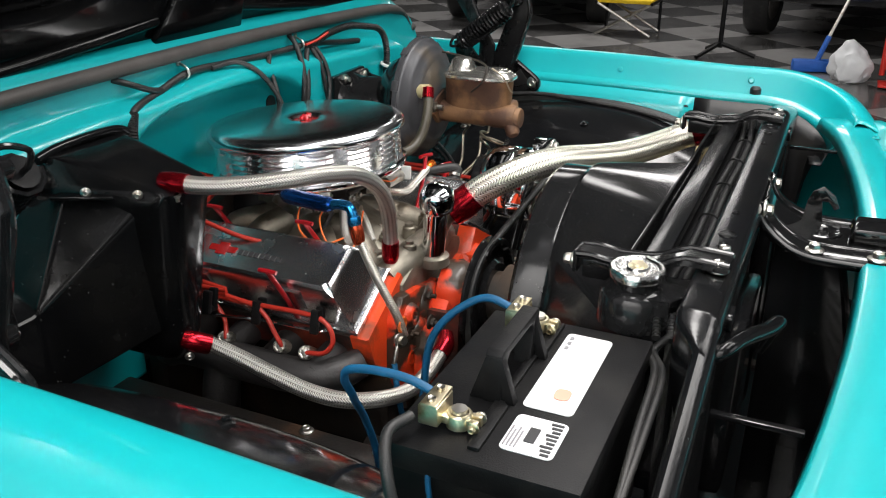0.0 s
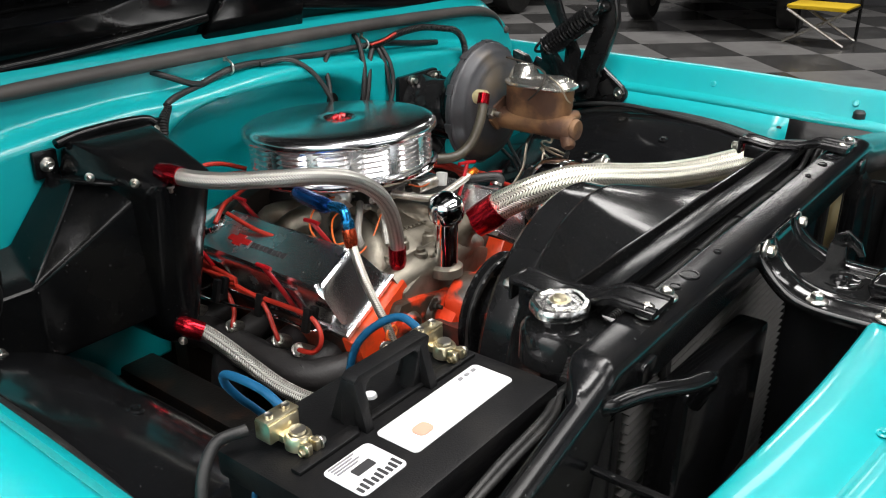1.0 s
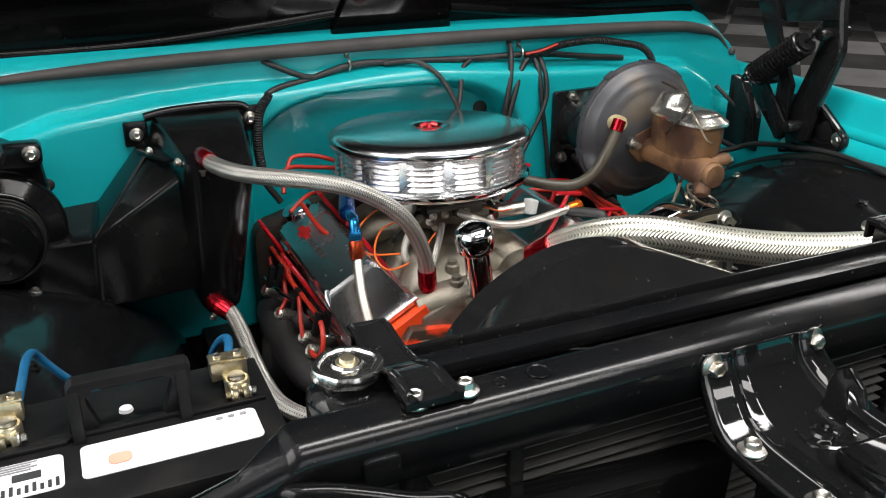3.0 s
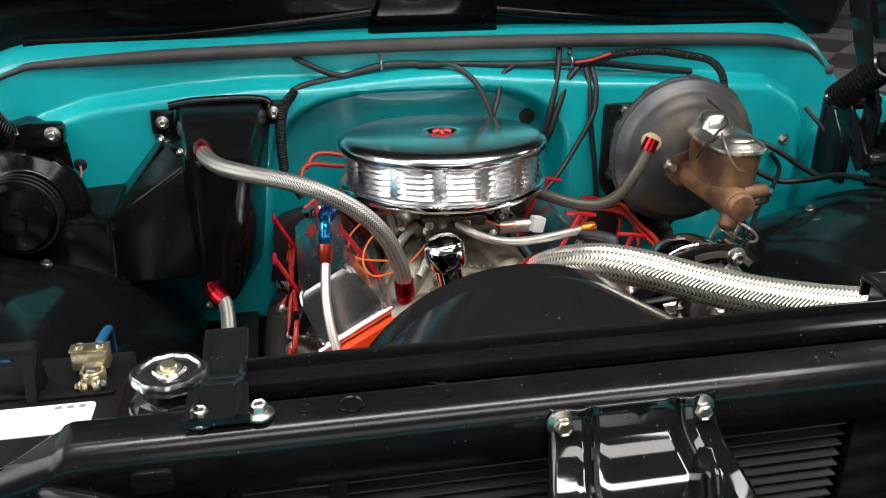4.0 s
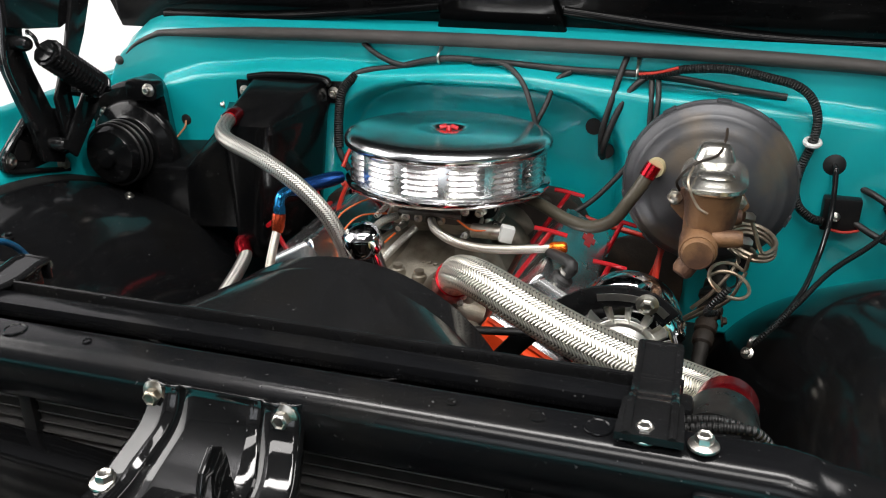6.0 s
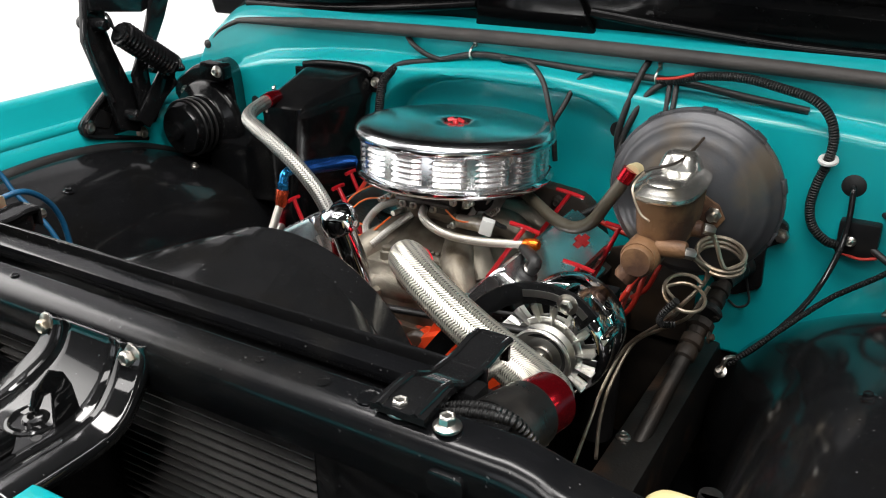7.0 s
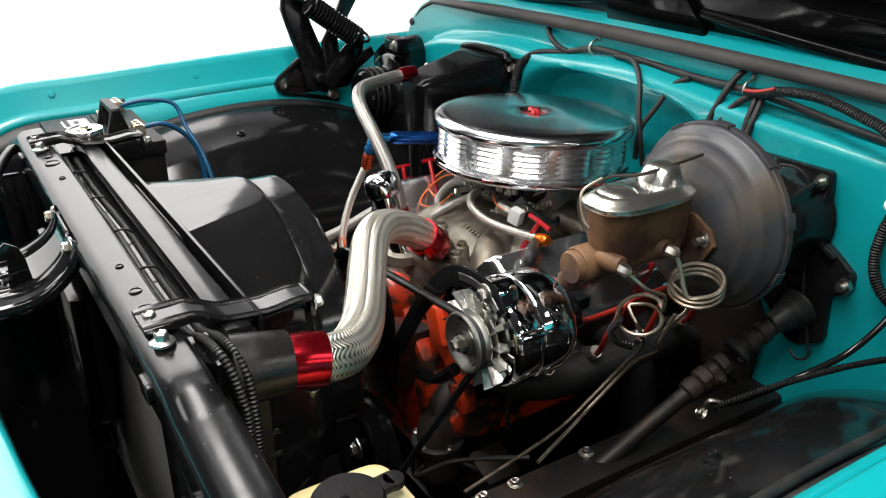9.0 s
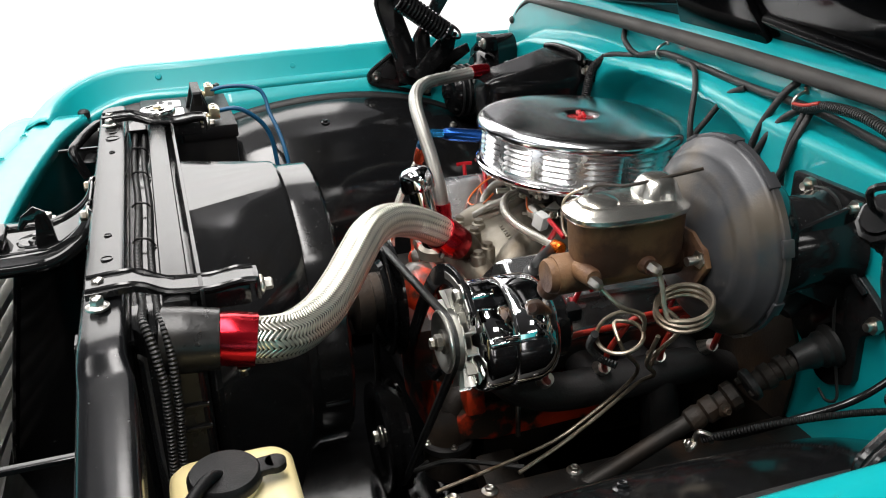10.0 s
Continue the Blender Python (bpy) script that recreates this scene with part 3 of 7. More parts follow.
# front wheels, under the fenders
axle = thing("front_axle", (0, 0.46, 0.0), "dark steel front axle with black tyres under the fenders", "axle")
part("axle_beam", box((0, 0.46, 0.341), (1.45, 0.07, 0.08), 0.01), DIRTY, axle)
for sx in (-1, 1):
    wh = part("wheel", lathe([(0.198, -0.08), (0.205, 0.07), (0.17, 0.06), (0.08, 0.03), (0.05, 0.05), (0, 0.055)], (sx * 0.80, 0.46, 0.341), (sx, 0, 0), 30), STEEL, axle, "plain steel wheel")
    part("tyre", lathe([(0.20, -0.09), (0.31, -0.105), (0.335, -0.08), (0.340, 0.0), (0.335, 0.08), (0.31, 0.105), (0.20, 0.09)], (sx * 0.80, 0.46, 0.341), (sx, 0, 0), 36), RUBBER, wh)
# front inner valance
val = thing("front_valance", (0, -0.06, 0.40), "black inner valance panel below the radiator support", "valance")
part("shelf", prism([(-0.70, -0.07), (0.70, -0.07), (0.62, -0.20), (-0.62, -0.20)], "xy", 0.60, 0.606, 0.002), UNDERCOAT, val)
part("step", box((0, -0.075, 0.50), (1.38, 0.006, 0.20), 0.002), UNDERCOAT, val)
# pale plates stand in for slots where the lit floor shows through
for px, py in ((-0.52, -0.12), (-0.585, -0.10), (-0.40, -0.105), (0.30, -0.11)):
    part("shipping_tab", box((px, py, 0.6075), (0.018, 0.010, 0.002), 0.0005), CLIP, val, "pale plate painted as a slot with bright floor behind")
# ---- hood, standing open ----
HA = radians(63)
HM = Matrix.Translation((0, 1.115, 1.165)) @ Matrix.Rotation(-HA, 4, "X") @ Matrix.Rotation(math.pi, 4, "Z")
hood = thing("hood", (0, 1.115, 1.165), "gloss black underside of the open hood with pressed braces", "hood")


def hoodpart(name, bm):
    bmesh.ops.transform(bm, matrix=HM, verts=bm.verts)
    return part(name, bm, HOODBLACK, hood)


hoodpart("skin", box((0, 0.62, 0.012), (1.80, 1.24, 0.012), 0.004))
hoodpart("rear_brace", prism([(-0.87, 0.015), (0.87, 0.015), (0.85, 0.11), (0.34, 0.14), (0.16, 0.20), (-0.16, 0.20), (-0.34, 0.14), (-0.85, 0.11)], "xy", -0.030, 0.008, 0.008))
hoodpart("front_brace", prism([(-0.87, 1.10), (0.87, 1.10), (0.87, 1.22), (-0.87, 1.22)], "xy", -0.028, 0.008, 0.008))
for sx in (-1, 1):
    hoodpart("side_brace", prism([(sx * 0.78, 0.114), (sx * 0.88, 0.114), (sx * 0.88, 1.095), (sx * 0.80, 1.095)], "xy", -0.026, 0.008, 0.007))
    hoodpart("diagonal_brace", prism([(sx * 0.15, 0.205), (sx * 0.24, 0.19), (sx * 0.66, 1.04), (sx * 0.58, 1.09)], "xy", -0.024, 0.008, 0.007))
    hoodpart("rib", tube([(sx * 0.12, 0.10, -0.03), (sx * 0.30, 0.08, -0.034), (sx * 0.5, 0.06, -0.032), (sx * 0.74, 0.055, -0.03)], 0.010, 10, 4))
hoodpart("crown_plate", prism([(-0.13, 0.05), (0.13, 0.05), (0.10, 0.15), (-0.10, 0.15)], "xy", -0.045, -0.031, 0.006))

# hinges


def hinge(sx, dx=0.0, dy=0.0, dz=0.0):
    hm = Matrix.Translation((dx, dy, dz))

    def slab(outline, xa, xb, bevel=0.003):
        return prism(outline, "yz", min(sx * xa, sx * xb), max(sx * xa, sx * xb), bevel)
    base = [(0.712, 1.050), (0.648, 1.004), (0.636, 0.990), (0.636, 0.976), (0.648, 0.964), (0.717, 0.945), (0.795, 0.921), (0.815, 0.925), (0.860, 0.993), (0.914, 1.028), (0.905, 1.050), (0.850, 1.030), (0.800, 1.050), (0.755, 1.062)]
    h = part("hinge", slab(base, 0.826, 0.816, 0.004), BLACK, hood, "black steel hinge with a coil spring")
    part("base_flange", tube([(sx * 0.812, y, z) for y, z in ((0.712, 1.046), (0.650, 1.002), (0.641, 0.983), (0.652, 0.967), (0.717, 0.949), (0.800, 0.926))], 0.0055, 8, 4), BLACK, h)
    part("window_plate", slab([(0.690, 1.018), (0.665, 0.985), (0.705, 0.972), (0.722, 0.998)], 0.817, 0.814, 0.001), SATIN, h)
    for by, bz in ((0.655, 0.986), (0.788, 0.940)):
        part("bolt", bolt((sx * 0.815, by, bz), (-sx, 0, 0), 0.011, 0.010), STEEL, h, "grey bolt head")
    part("main_arm", slab([(0.668, 1.240), (0.655, 1.165), (0.676, 1.093), (0.697, 1.035), (0.710, 0.972), (0.760, 0.955), (0.778, 1.003), (0.748, 1.075), (0.724, 1.140), (0.713, 1.184), (0.720, 1.240), (0.728, 1.330), (0.745, 1.470), (0.690, 1.470), (0.676, 1.330)], 0.796, 0.782), BLACK, h)
    part("arm_flange", tube([(sx * 0.781, y, z) for y, z in ((0.683, 1.34), (0.673, 1.240), (0.660, 1.165), (0.681, 1.093), (0.702, 1.035))], 0.005, 8, 4), BLACK, h)
    part("hood_gusset", slab([(0.672, 1.225), (0.720, 1.215), (0.800, 1.205), (0.862, 1.225), (0.935, 1.420), (0.690, 1.470)], 0.781, 0.771), BLACK, h)
    part("second_arm", slab([(0.752, 1.000), (0.790, 1.000), (0.786, 1.093), (0.849, 1.189), (0.905, 1.300), (0.935, 1.420), (0.885, 1.430), (0.845, 1.290), (0.792, 1.166), (0.744, 1.084)], 0.770, 0.760), BLACK, h)
    part("lower_link", slab([(0.73, 0.995), (0.76, 0.968), (0.845, 1.050), (0.855, 1.090), (0.822, 1.098)], 0.758, 0.750), BLACK, h)
    for py, pz in ((0.735, 1.000), (0.775, 1.020), (0.690, 1.195), (0.835, 1.080)):
        part("pivot", lathe([(0.013, 0), (0.013, 0.070), (0.010, 0.076), (0, 0.077)], (sx * 0.826, py, pz), (-sx, 0, 0), 14), BLACK, h)
    s0, s1 = Vector((sx * 0.724, 0.818, 1.094)), Vector((sx * 0.728, 0.702, 1.181))
    ax = (s1 - s0).normalized()
    u = Vector((1, 0, 0))
    v = ax.cross(u)
    turns = 15
    pts = [s0 + (s1 - s0) * (i / (turns * 10)) + (u * math.cos(math.tau * i / 10) + v * math.sin(math.tau * i / 10)) * 0.0235 for i in range(turns * 10 + 1)]
    part("spring", tube(pts, 0.0040, 6, 1), BLACK, h)
    part("spring_core", tube([s0 - ax * 0.004, s1 + ax * 0.004], 0.0190, 12, 2), BLACK, h)
    for e, d in ((s0, -1), (s1, 1)):
        part("spring_hook", tube([e, e + ax * 0.018 * d, e + ax * 0.032 * d + v * 0.010, e + ax * 0.030 * d + v * 0.022 + u * (sx * 0.02), e + ax * 0.014 * d + v * 0.026 + u * (sx * 0.036)], 0.0036, 8, 4), BLACK, h)
    for ob in [h] + [o for o in hood.children_recursive if o.parent == h]:
        ob.data.transform(hm)


hinge(-1, -0.004, -0.020, 0.008)
hinge(1)
# black plates added where the gap behind each fender lies in shadow
for sx in (-1, 1):
    solo("fender_brace", prism([(0.862, 0.905), (0.968, 0.905), (0.968, 1.062), (0.930, 1.050), (0.880, 0.985)], "yz", min(sx * 0.800, sx * 0.826), max(sx * 0.800, sx * 0.826), 0.004), BLACK, "black plate standing in for the shadowed gap beside the firewall", "brace", group="fender braces")

# ---- radiator support ----
support = thing("radiator_support", (0, 0.03, 0.4), "gloss black pressed steel radiator support", "radiator support")


def rail_profile(x):
    k = smooth(0.488, 0.55, abs(x))
    dz = -0.006 * smooth(0.488, 0.496, -x) - 0.006 * smooth(0.488, 0.52, x) - 0.30 * max(0.0, -x - 0.492) - 0.18 * max(0.0, x - 0.47)
    w = 0.050 + 0.006 * smooth(0.49, 0.53, x) - 0.026 * smooth(0.49, 0.54, -x)
    top = [(0.013, 0.990), (0.003, 0.998), (0.002, 1.036), (0.0028, 1.0420), (0.0055, 1.0475), (0.0100, 1.0518), (0.0170, 1.0548), (w - 0.007, 1.0568), (w - 0.003, 1.0556), (w, 1.051), (w, 1.000), (w - 0.004, 0.996), (w - 0.005, 1.045), (0.014, 1.045), (0.016, 0.990)]
    return [(x, y, z + dz - (0.10 * k if z < 1.02 and x < 0 else 0)) for y, z in top]


xs = sorted(set([round(v, 4) for v in np.linspace(-0.84, 0.84, 40)] + [round(sx * v, 4) for sx in (-1, 1) for v in np.linspace(0.47, 0.68, 30)]))
part("top_rail", loft([rail_profile(x) for x in xs]), RAILBLACK, support, angle=50)
part("rear_strip", prism([(-0.40, 0.086), (0.40, 0.086), (0.40, 0.117), (-0.40, 0.117)], "xy", 1.030, 1.049, 0.0075, Matrix.Translation((0, 0.10, 1.04)) @ Matrix.Rotation(-0.05, 4, "X") @ Matrix.Translation((0, -0.10, -1.04))), RAILBLACK, support)
part("wire_channel", prism([(-0.42, 0.050), (0.42, 0.050), (0.42, 0.126), (-0.42, 0.126)], "xy", 1.012, 1.020, 0.002), BLACK, support)
for sx in (-1, 1):
    part("side_post", prism([(sx * 0.475, 0.40), (sx * 0.475, 0.99), (sx * 0.50, 0.995), (sx * 0.60, 0.93), (sx * 0.60, 0.40)], "xz", 0.004, 0.03, 0.004), RAILBLACK, support)
    part("side_web", prism([(sx * 0.595, 0.40), (sx * 0.595, 0.93), (sx * 0.80, 0.90), (sx * 0.80, 0.40)], "xz", 0.006, 0.014, 0.003), BLACK, support)
for x, r in ((-0.255, 0.010), (-0.295, 0.006), (0.275, 0.006), (0.325, 0.010), (0.20, 0.004), (-0.17, 0.004)):
    part("rail_hole", lathe([(r * 1.25, 0), (r * 1.2, 0.0012), (r, 0.0014), (r * 0.9, 0.0004), (0, 0.0003)], (x, 0.030, 1.0562), (0, 0, 1), 18), RAILBLACK, support)
for sx in (-1, 1):
    part("rail_boss", prism(rounded([(sx * 0.42 - 0.017, 1.010), (sx * 0.42 + 0.017, 1.010), (sx * 0.42 + 0.017, 1.032), (sx * 0.42 - 0.017, 1.032)], 0.007), "xz", -0.003, 0.006, 0.002), RAILBLACK, support)
for sx in (-1, 1):
    part("front_strap", box((sx * 0.53, -0.046, 0.966), (0.009, 0.090, 0.006), 0.0015), UNDERCOAT, support)
for sx, bs in ((-1, (-0.332, -0.380)), (1, (0.362, 0.408))):
    br = thing("radiator_bracket", (sx * 0.365, 0.1, 1.05), "gloss black stepped radiator top bracket bolted to the rail", "bracket", "radiator brackets")
    xc = sx * 0.366
    prof = [(0.012, 1.060), (0.060, 1.062), (0.085, 1.051), (0.100, 1.046), (0.140, 1.043), (0.170, 1.047), (0.188, 1.046)]
    part("strap", loft([[(xc + a, y, z), (xc - a, y, z), (xc - a, y, z + 0.007), (xc + a, y, z + 0.007)] for (y, z), a in zip(prof, (0.027, 0.025, 0.018, 0.016, 0.016, 0.017, 0.017))]), BLACK, br, angle=30)
    for fx in (-0.017, 0.017):
        part("flange", tube([(xc + fx * 1.05, y, z + 0.006) for y, z in prof[:7]], 0.004, 8, 3), BLACK, br)
    part("saddle", prism([(0.100, 1.020), (0.182, 1.020), (0.182, 1.044), (0.168, 1.045), (0.140, 1.041), (0.100, 1.044)], "yz", xc - 0.013, xc + 0.013, 0.003), BLACK, br)
    part("end_tab", box((xc, 0.190, 1.040), (0.034, 0.006, 0.028), 0.002), BLACK, br)
    part("end_bolt", bolt((xc, 0.193, 1.036), (0, 1, 0), 0.008, 0.012), STEEL, br, "pale steel bolt")
    for bx in bs:
        part("bolt", bolt((bx, 0.024, 1.058), (0, 0, 1), 0.0085, 0.010), STEEL, br, "grey steel bolt")
for (yy, zz, r), ends in (((0.061, 1.0245, 0.0048), [(0.355, 0.064, 1.028), (0.395, 0.066, 1.044), (0.440, 0.066, 1.052), (0.456, 0.070, 1.044), (0.466, 0.074, 1.028), (0.472, 0.076, 1.010), (0.477, 0.078, 0.985), (0.480, 0.074, 0.90), (0.480, 0.066, 0.80)]),
                          ((0.077, 1.0225, 0.0046), [(0.355, 0.079, 1.028), (0.395, 0.081, 1.042), (0.425, 0.082, 1.046), (0.446, 0.086, 1.036), (0.458, 0.089, 1.015), (0.464, 0.089, 0.99), (0.467, 0.088, 0.95), (0.470, 0.080, 0.85), (0.470, 0.074, 0.80)])):
    solo("harness_hose", tube([(-0.46, yy - 0.005, 1.0), (-0.40, yy + 0.002, zz), (-0.2, yy - 0.002, zz), (0, yy + 0.002, zz), (0.2, yy - 0.001, zz), (0.32, yy + 0.001, zz)] + ends, r, 10, 5), LOOM,
         "ribbed black wiring hose laid along the support's channel", "hose", group="support harness")
for x in (-0.27, -0.13, 0.02, 0.16, 0.29):
    solo("cable_tie", tube([(x, 0.055, 1.0255), (x + 0.004, 0.062, 1.032), (x + 0.008, 0.076, 1.031), (x + 0.010, 0.083, 1.021)], 0.0016, 6, 3), PLASTIC, "thin black cable tie round the harness", "cable tie", group="harness ties")

# ---- radiator, fan shroud ----
rad = thing("radiator", (0, 0.08, 0.45), "black radiator with level fins behind the support", "radiator")
part("core", box((0, 0.085, 0.72), (0.74, 0.05, 0.52), 0.004), SATIN, rad)
for sx in (-1, 1):
    part("side_tank", loft([[(sx * (0.37 + 0.070 * a), 0.088 + 0.034 * b, z) for a, b in ((0, -1), (0.75, -1), (1, -0.7), (1, 0.7), (0.75, 1), (0, 1))] for z in (0.46, 1.018, 1.036)]), BLACK, rad, angle=50)
neck = part("filler_neck", lathe([(0.040, -0.055), (0.040, -0.02), (0.034, -0.012), (0.026, -0.008), (0.026, 0.0)], (-0.413, 0.108, 1.048), (0, -0.05, 1), 28), BLACK, rad)
fin_mesh = None
for k in range(40):
    z = 0.976 - 0.0128 * k
    if fin_mesh is None:
        fin = part("fin", box((-0.055, 0.051, 0.0), (0.60, 0.018, 0.0017), 0), COREGREY, rad)
        fin_mesh = fin
    else:
        fin = fin_mesh.copy()
        scene.collection.objects.link(fin)
    fin.location.z = z
for fx in (-0.270, 0.40, -0.40):
    part("core_brace", box((fx, 0.040, 0.74), (0.016, 0.010, 0.48), 0.002), SATIN, rad)
for rz in (0.940, 0.912):
    part("tank_rib", box((0.4415, 0.101, rz), (0.006, 0.036, 0.004), 0.0012), BLACK, rad)
part("core_side", box((0.310, 0.048, 0.74), (0.120, 0.024, 0.50), 0.004), UNDERCOAT, rad)
ears = []
for i in range(96):
    a = math.tau * i / 96
    ears.append(0.0325 + 0.0035 * max(0, math.cos(2 * a)) ** 6 - 0.0012 * (0.5 + 0.5 * math.cos(10 * a)))
bmc = loft([[(-0.413 + r * s * math.cos(math.tau * i / 96), 0.108 + r * s * math.sin(math.tau * i / 96), z) for i, r in enumerate(ears)] for s, z in ((0.93, 1.049), (1.0, 1.052), (1.0, 1.059), (0.95, 1.062), (0.80, 1.0625), (0.74, 1.0605), (0.45, 1.0605), (0.40, 1.063))])
cap = part("radiator_cap", bmc, CAPSTEEL, rad, "bright pressed steel cap with eared rim")
part("button", lathe([(0.012, 0), (0.011, 0.0015), (0.006, 0.002), (0.005, 0.004), (0, 0.0045)], (-0.413, 0.108, 1.0618), (0, 0, 1), 20), GOLD, cap, "brass centre rivet")
part("rivet", lathe([(0.008, 0), (0.007, 0.004), (0, 0.005)], (-0.413, 0.108, 1.0632), (0, 0, 1), 14), GOLD, cap, "brass rivet")

SC = (-0.024, 0.805)


def shroud_ring(y, k, r):
    out = []
    for i in range(72):
        a = math.tau * i / 72
        ca, sa = math.cos(a), math.sin(a)
        px = (0.370 if ca > 0 else 0.345) * max(-1.0, min(1.0, ca / 0.8))
        if abs(ca) <= 0.8:
            pz = (0.232 - 0.5 * max(0.0, abs(px) - 0.13)) if sa > 0 else -0.36
        else:
            pz = 0.10 + (sa - 0.6) / 1.2 * 0.46
        out.append((SC[0] + px * (1 - k) + r * ca * k, y, SC[1] + pz * (1 - k) + r * sa * k))
    return out


shroud = thing("fan_shroud", (0, 0.22, 0.45), "gloss black fan shroud with a round hump behind the radiator", "fan shroud")
rings = [shroud_ring(y, k, r) for y, k, r in ((0.124, 0.0, 0.24), (0.132, 0.0, 0.24), (0.138, 0.02, 0.241), (0.262, 0.98, 0.241), (0.270, 1.0, 0.240), (0.275, 1.0, 0.237), (0.277, 1.0, 0.232), (0.282, 1.0, 0.233), (0.322, 1.0, 0.233), (0.328, 1.0, 0.229))]
part("front_flange", box((0.02, 0.129, 1.030), (0.74, 0.005, 0.044), 0.0015), BLACK, shroud)
sh = part("shell", loft(rings, cap=False), BLACK, shroud, angle=16)
solid(sh, 0.003, -1.0)
for bx, by in ((-0.105, 0.262), (0.06, 0.245)):
    part("rivet", lathe([(0.004, 0), (0.003, 0.002), (0, 0.0025)], (bx, by, 1.026), (0, 0.15, 1), 10), STEEL, shroud)
for zz in (0.78, 0.74):
    part("rib", box((0.352, 0.165, zz), (0.004, 0.045, 0.004), 0.001, (0, 0, 35)), BLACK, shroud)
part("rim_rib", box((0.203, 0.300, 0.745), (0.004, 0.036, 0.005), 0.001, (0, -15, 0)), BLACK, shroud)

# front cooler, pipe, latch
cooler = thing("oil_cooler", (-0.16, 0.0, 0.6), "flat black cooler box in front of the radiator", "cooler")
part("body", box((-0.180, 0.012, 0.815), (0.28, 0.045, 0.225), 0.010, (0, 4, 0)), UNDERCOAT, cooler)
for nx in (-0.204, -0.102):
    part("nub", lathe([(0.005, 0), (0.004, 0.006), (0, 0.007)], (nx, 0.004, 0.914), (0, 0, 1), 10), STEEL, cooler)
solo("cooler_hose", tube([(-0.505, 0.012, 1.012), (-0.497, -0.004, 1.022), (-0.468, -0.016, 1.022), (-0.440, -0.028, 1.018), (-0.41, -0.040, 1.012), (-0.38, -0.048, 1.008), (-0.365, -0.045, 0.995), (-0.36, -0.03, 0.96)], 0.0088, 14, 6), MOULDED, "bent black hose in front of the support", "hose")
latch = thing("hood_latch_bracket", (0, -0.08, 0.95), "gloss black hood latch bracket bolted to the support", "latch bracket")


LX = -0.007
latch_path = catmull([(0, 0.000, 1.047), (0, -0.002, 1.036), (0, -0.009, 1.022), (0, -0.020, 1.010), (0, -0.034, 1.000), (0, -0.050, 0.992), (0, -0.075, 0.986), (0, -0.120, 0.985), (0, -0.176, 0.986)], 5)


def latch_sheet(section):
    """A pressed strip along the bracket's bend: section gives (across, proud) for a half width p."""
    rings = []
    for k, c in enumerate(latch_path):
        t = (latch_path[min(k + 1, len(latch_path) - 1)] - latch_path[max(k - 1, 0)]).normalized()
        nrm = Vector((1, 0, 0)).cross(t)
        nrm = nrm if nrm.z - nrm.y > 0 else -nrm
        p = 0.045 + 0.012 * smooth(0.0, 0.055, -c.y)
        rings.append([(LX + a, c.y + nrm.y * b, c.z + nrm.z * b) for a, b in section(p)])
    return loft(rings, cap=False, closed=False)


plate = part("plate", latch_sheet(lambda p: [(p * q, -0.001) for q in (-1.02, -0.6, 0.0, 0.6, 1.02)]), LATCHBLACK, latch, angle=50)
solid(plate, 0.003, 0.0)
for sx in (-1, 1):
    rail_ = part("side_flange", latch_sheet(lambda p: [(sx * (p + a), b) for a, b in ((-0.004, 0.0), (0.001, 0.0016), (0.006, 0.0030), (0.011, 0.0026), (0.016, 0.0005), (0.027, -0.001), (0.031, -0.003), (0.033, -0.009), (0.032, -0.016))]), LATCHBLACK, latch, angle=60)
    solid(rail_, 0.0025, 0.0)
    part("bolt", bolt((LX - 0.003 + sx * 0.065, 0.001, 1.034), (0, -1, 0), 0.0092, 0.011), STEEL, latch, "pale steel bolt")
    for by in (-0.074, -0.156) if sx < 0 else ():
        part("bolt", bolt((LX + sx * 0.077, by, 0.986), (0, 0, 1), 0.0095, 0.009), STEEL, latch, "pale steel bolt")
part("latch_ring", lathe([(0.030, 0), (0.029, 0.003), (0.026, 0.004), (0.023, 0.002), (0.014, 0.002), (0.012, 0.005), (0.008, 0.006), (0.006, 0.001), (0, 0.001)], (LX + 0.006, -0.080, 0.984), (0, 0, 1), 32), LATCHBLACK, latch, "raised black catch ring")
part("latch_slot", prism(rounded([(0.016, -0.062), (0.034, -0.058), (0.032, -0.050), (0.016, -0.053)], 0.003), "xy", 0.9845, 0.9865, 0.0005), RUBBER, latch)
part("latch_slot", lathe([(0.006, 0), (0.005, 0.001), (0, 0.001)], (LX + 0.034, -0.100, 0.985), (0, 0, 1), 14), RUBBER, latch)
part("latch_hook", prism([(-0.080, 0.985), (-0.050, 0.985), (-0.054, 1.022), (-0.060, 1.038), (-0.074, 1.047), (-0.092, 1.034), (-0.100, 1.016), (-0.093, 1.012), (-0.084, 1.024), (-0.075, 1.024)], "yz", 0.024, 0.029, 0.001), LATCHBLACK, latch)
part("latch_lever", prism([(-0.176, 0.986), (-0.125, 0.986), (-0.118, 1.000), (-0.125, 1.008), (-0.176, 1.010)], "yz", -0.034, 0.030, 0.004), LATCHBLACK, latch)

brace = thing("latch_support_brace", (0, -0.08, 0.45), "black upright plate under the hood latch", "brace")
part("plate", prism([(-0.020, 0.975), (-0.108, 0.975), (-0.124, 0.910), (-0.164, 0.720), (-0.186, 0.600), (-0.200, 0.400), (-0.020, 0.400)], "yz", -0.010, -0.006, 0.0015), UNDERCOAT, brace)
part("front_lip", tube([(-0.008, -0.108, 0.972), (-0.008, -0.124, 0.910), (-0.008, -0.164, 0.720), (-0.008, -0.186, 0.600), (-0.008, -0.200, 0.400)], 0.006, 8, 3), UNDERCOAT, brace)

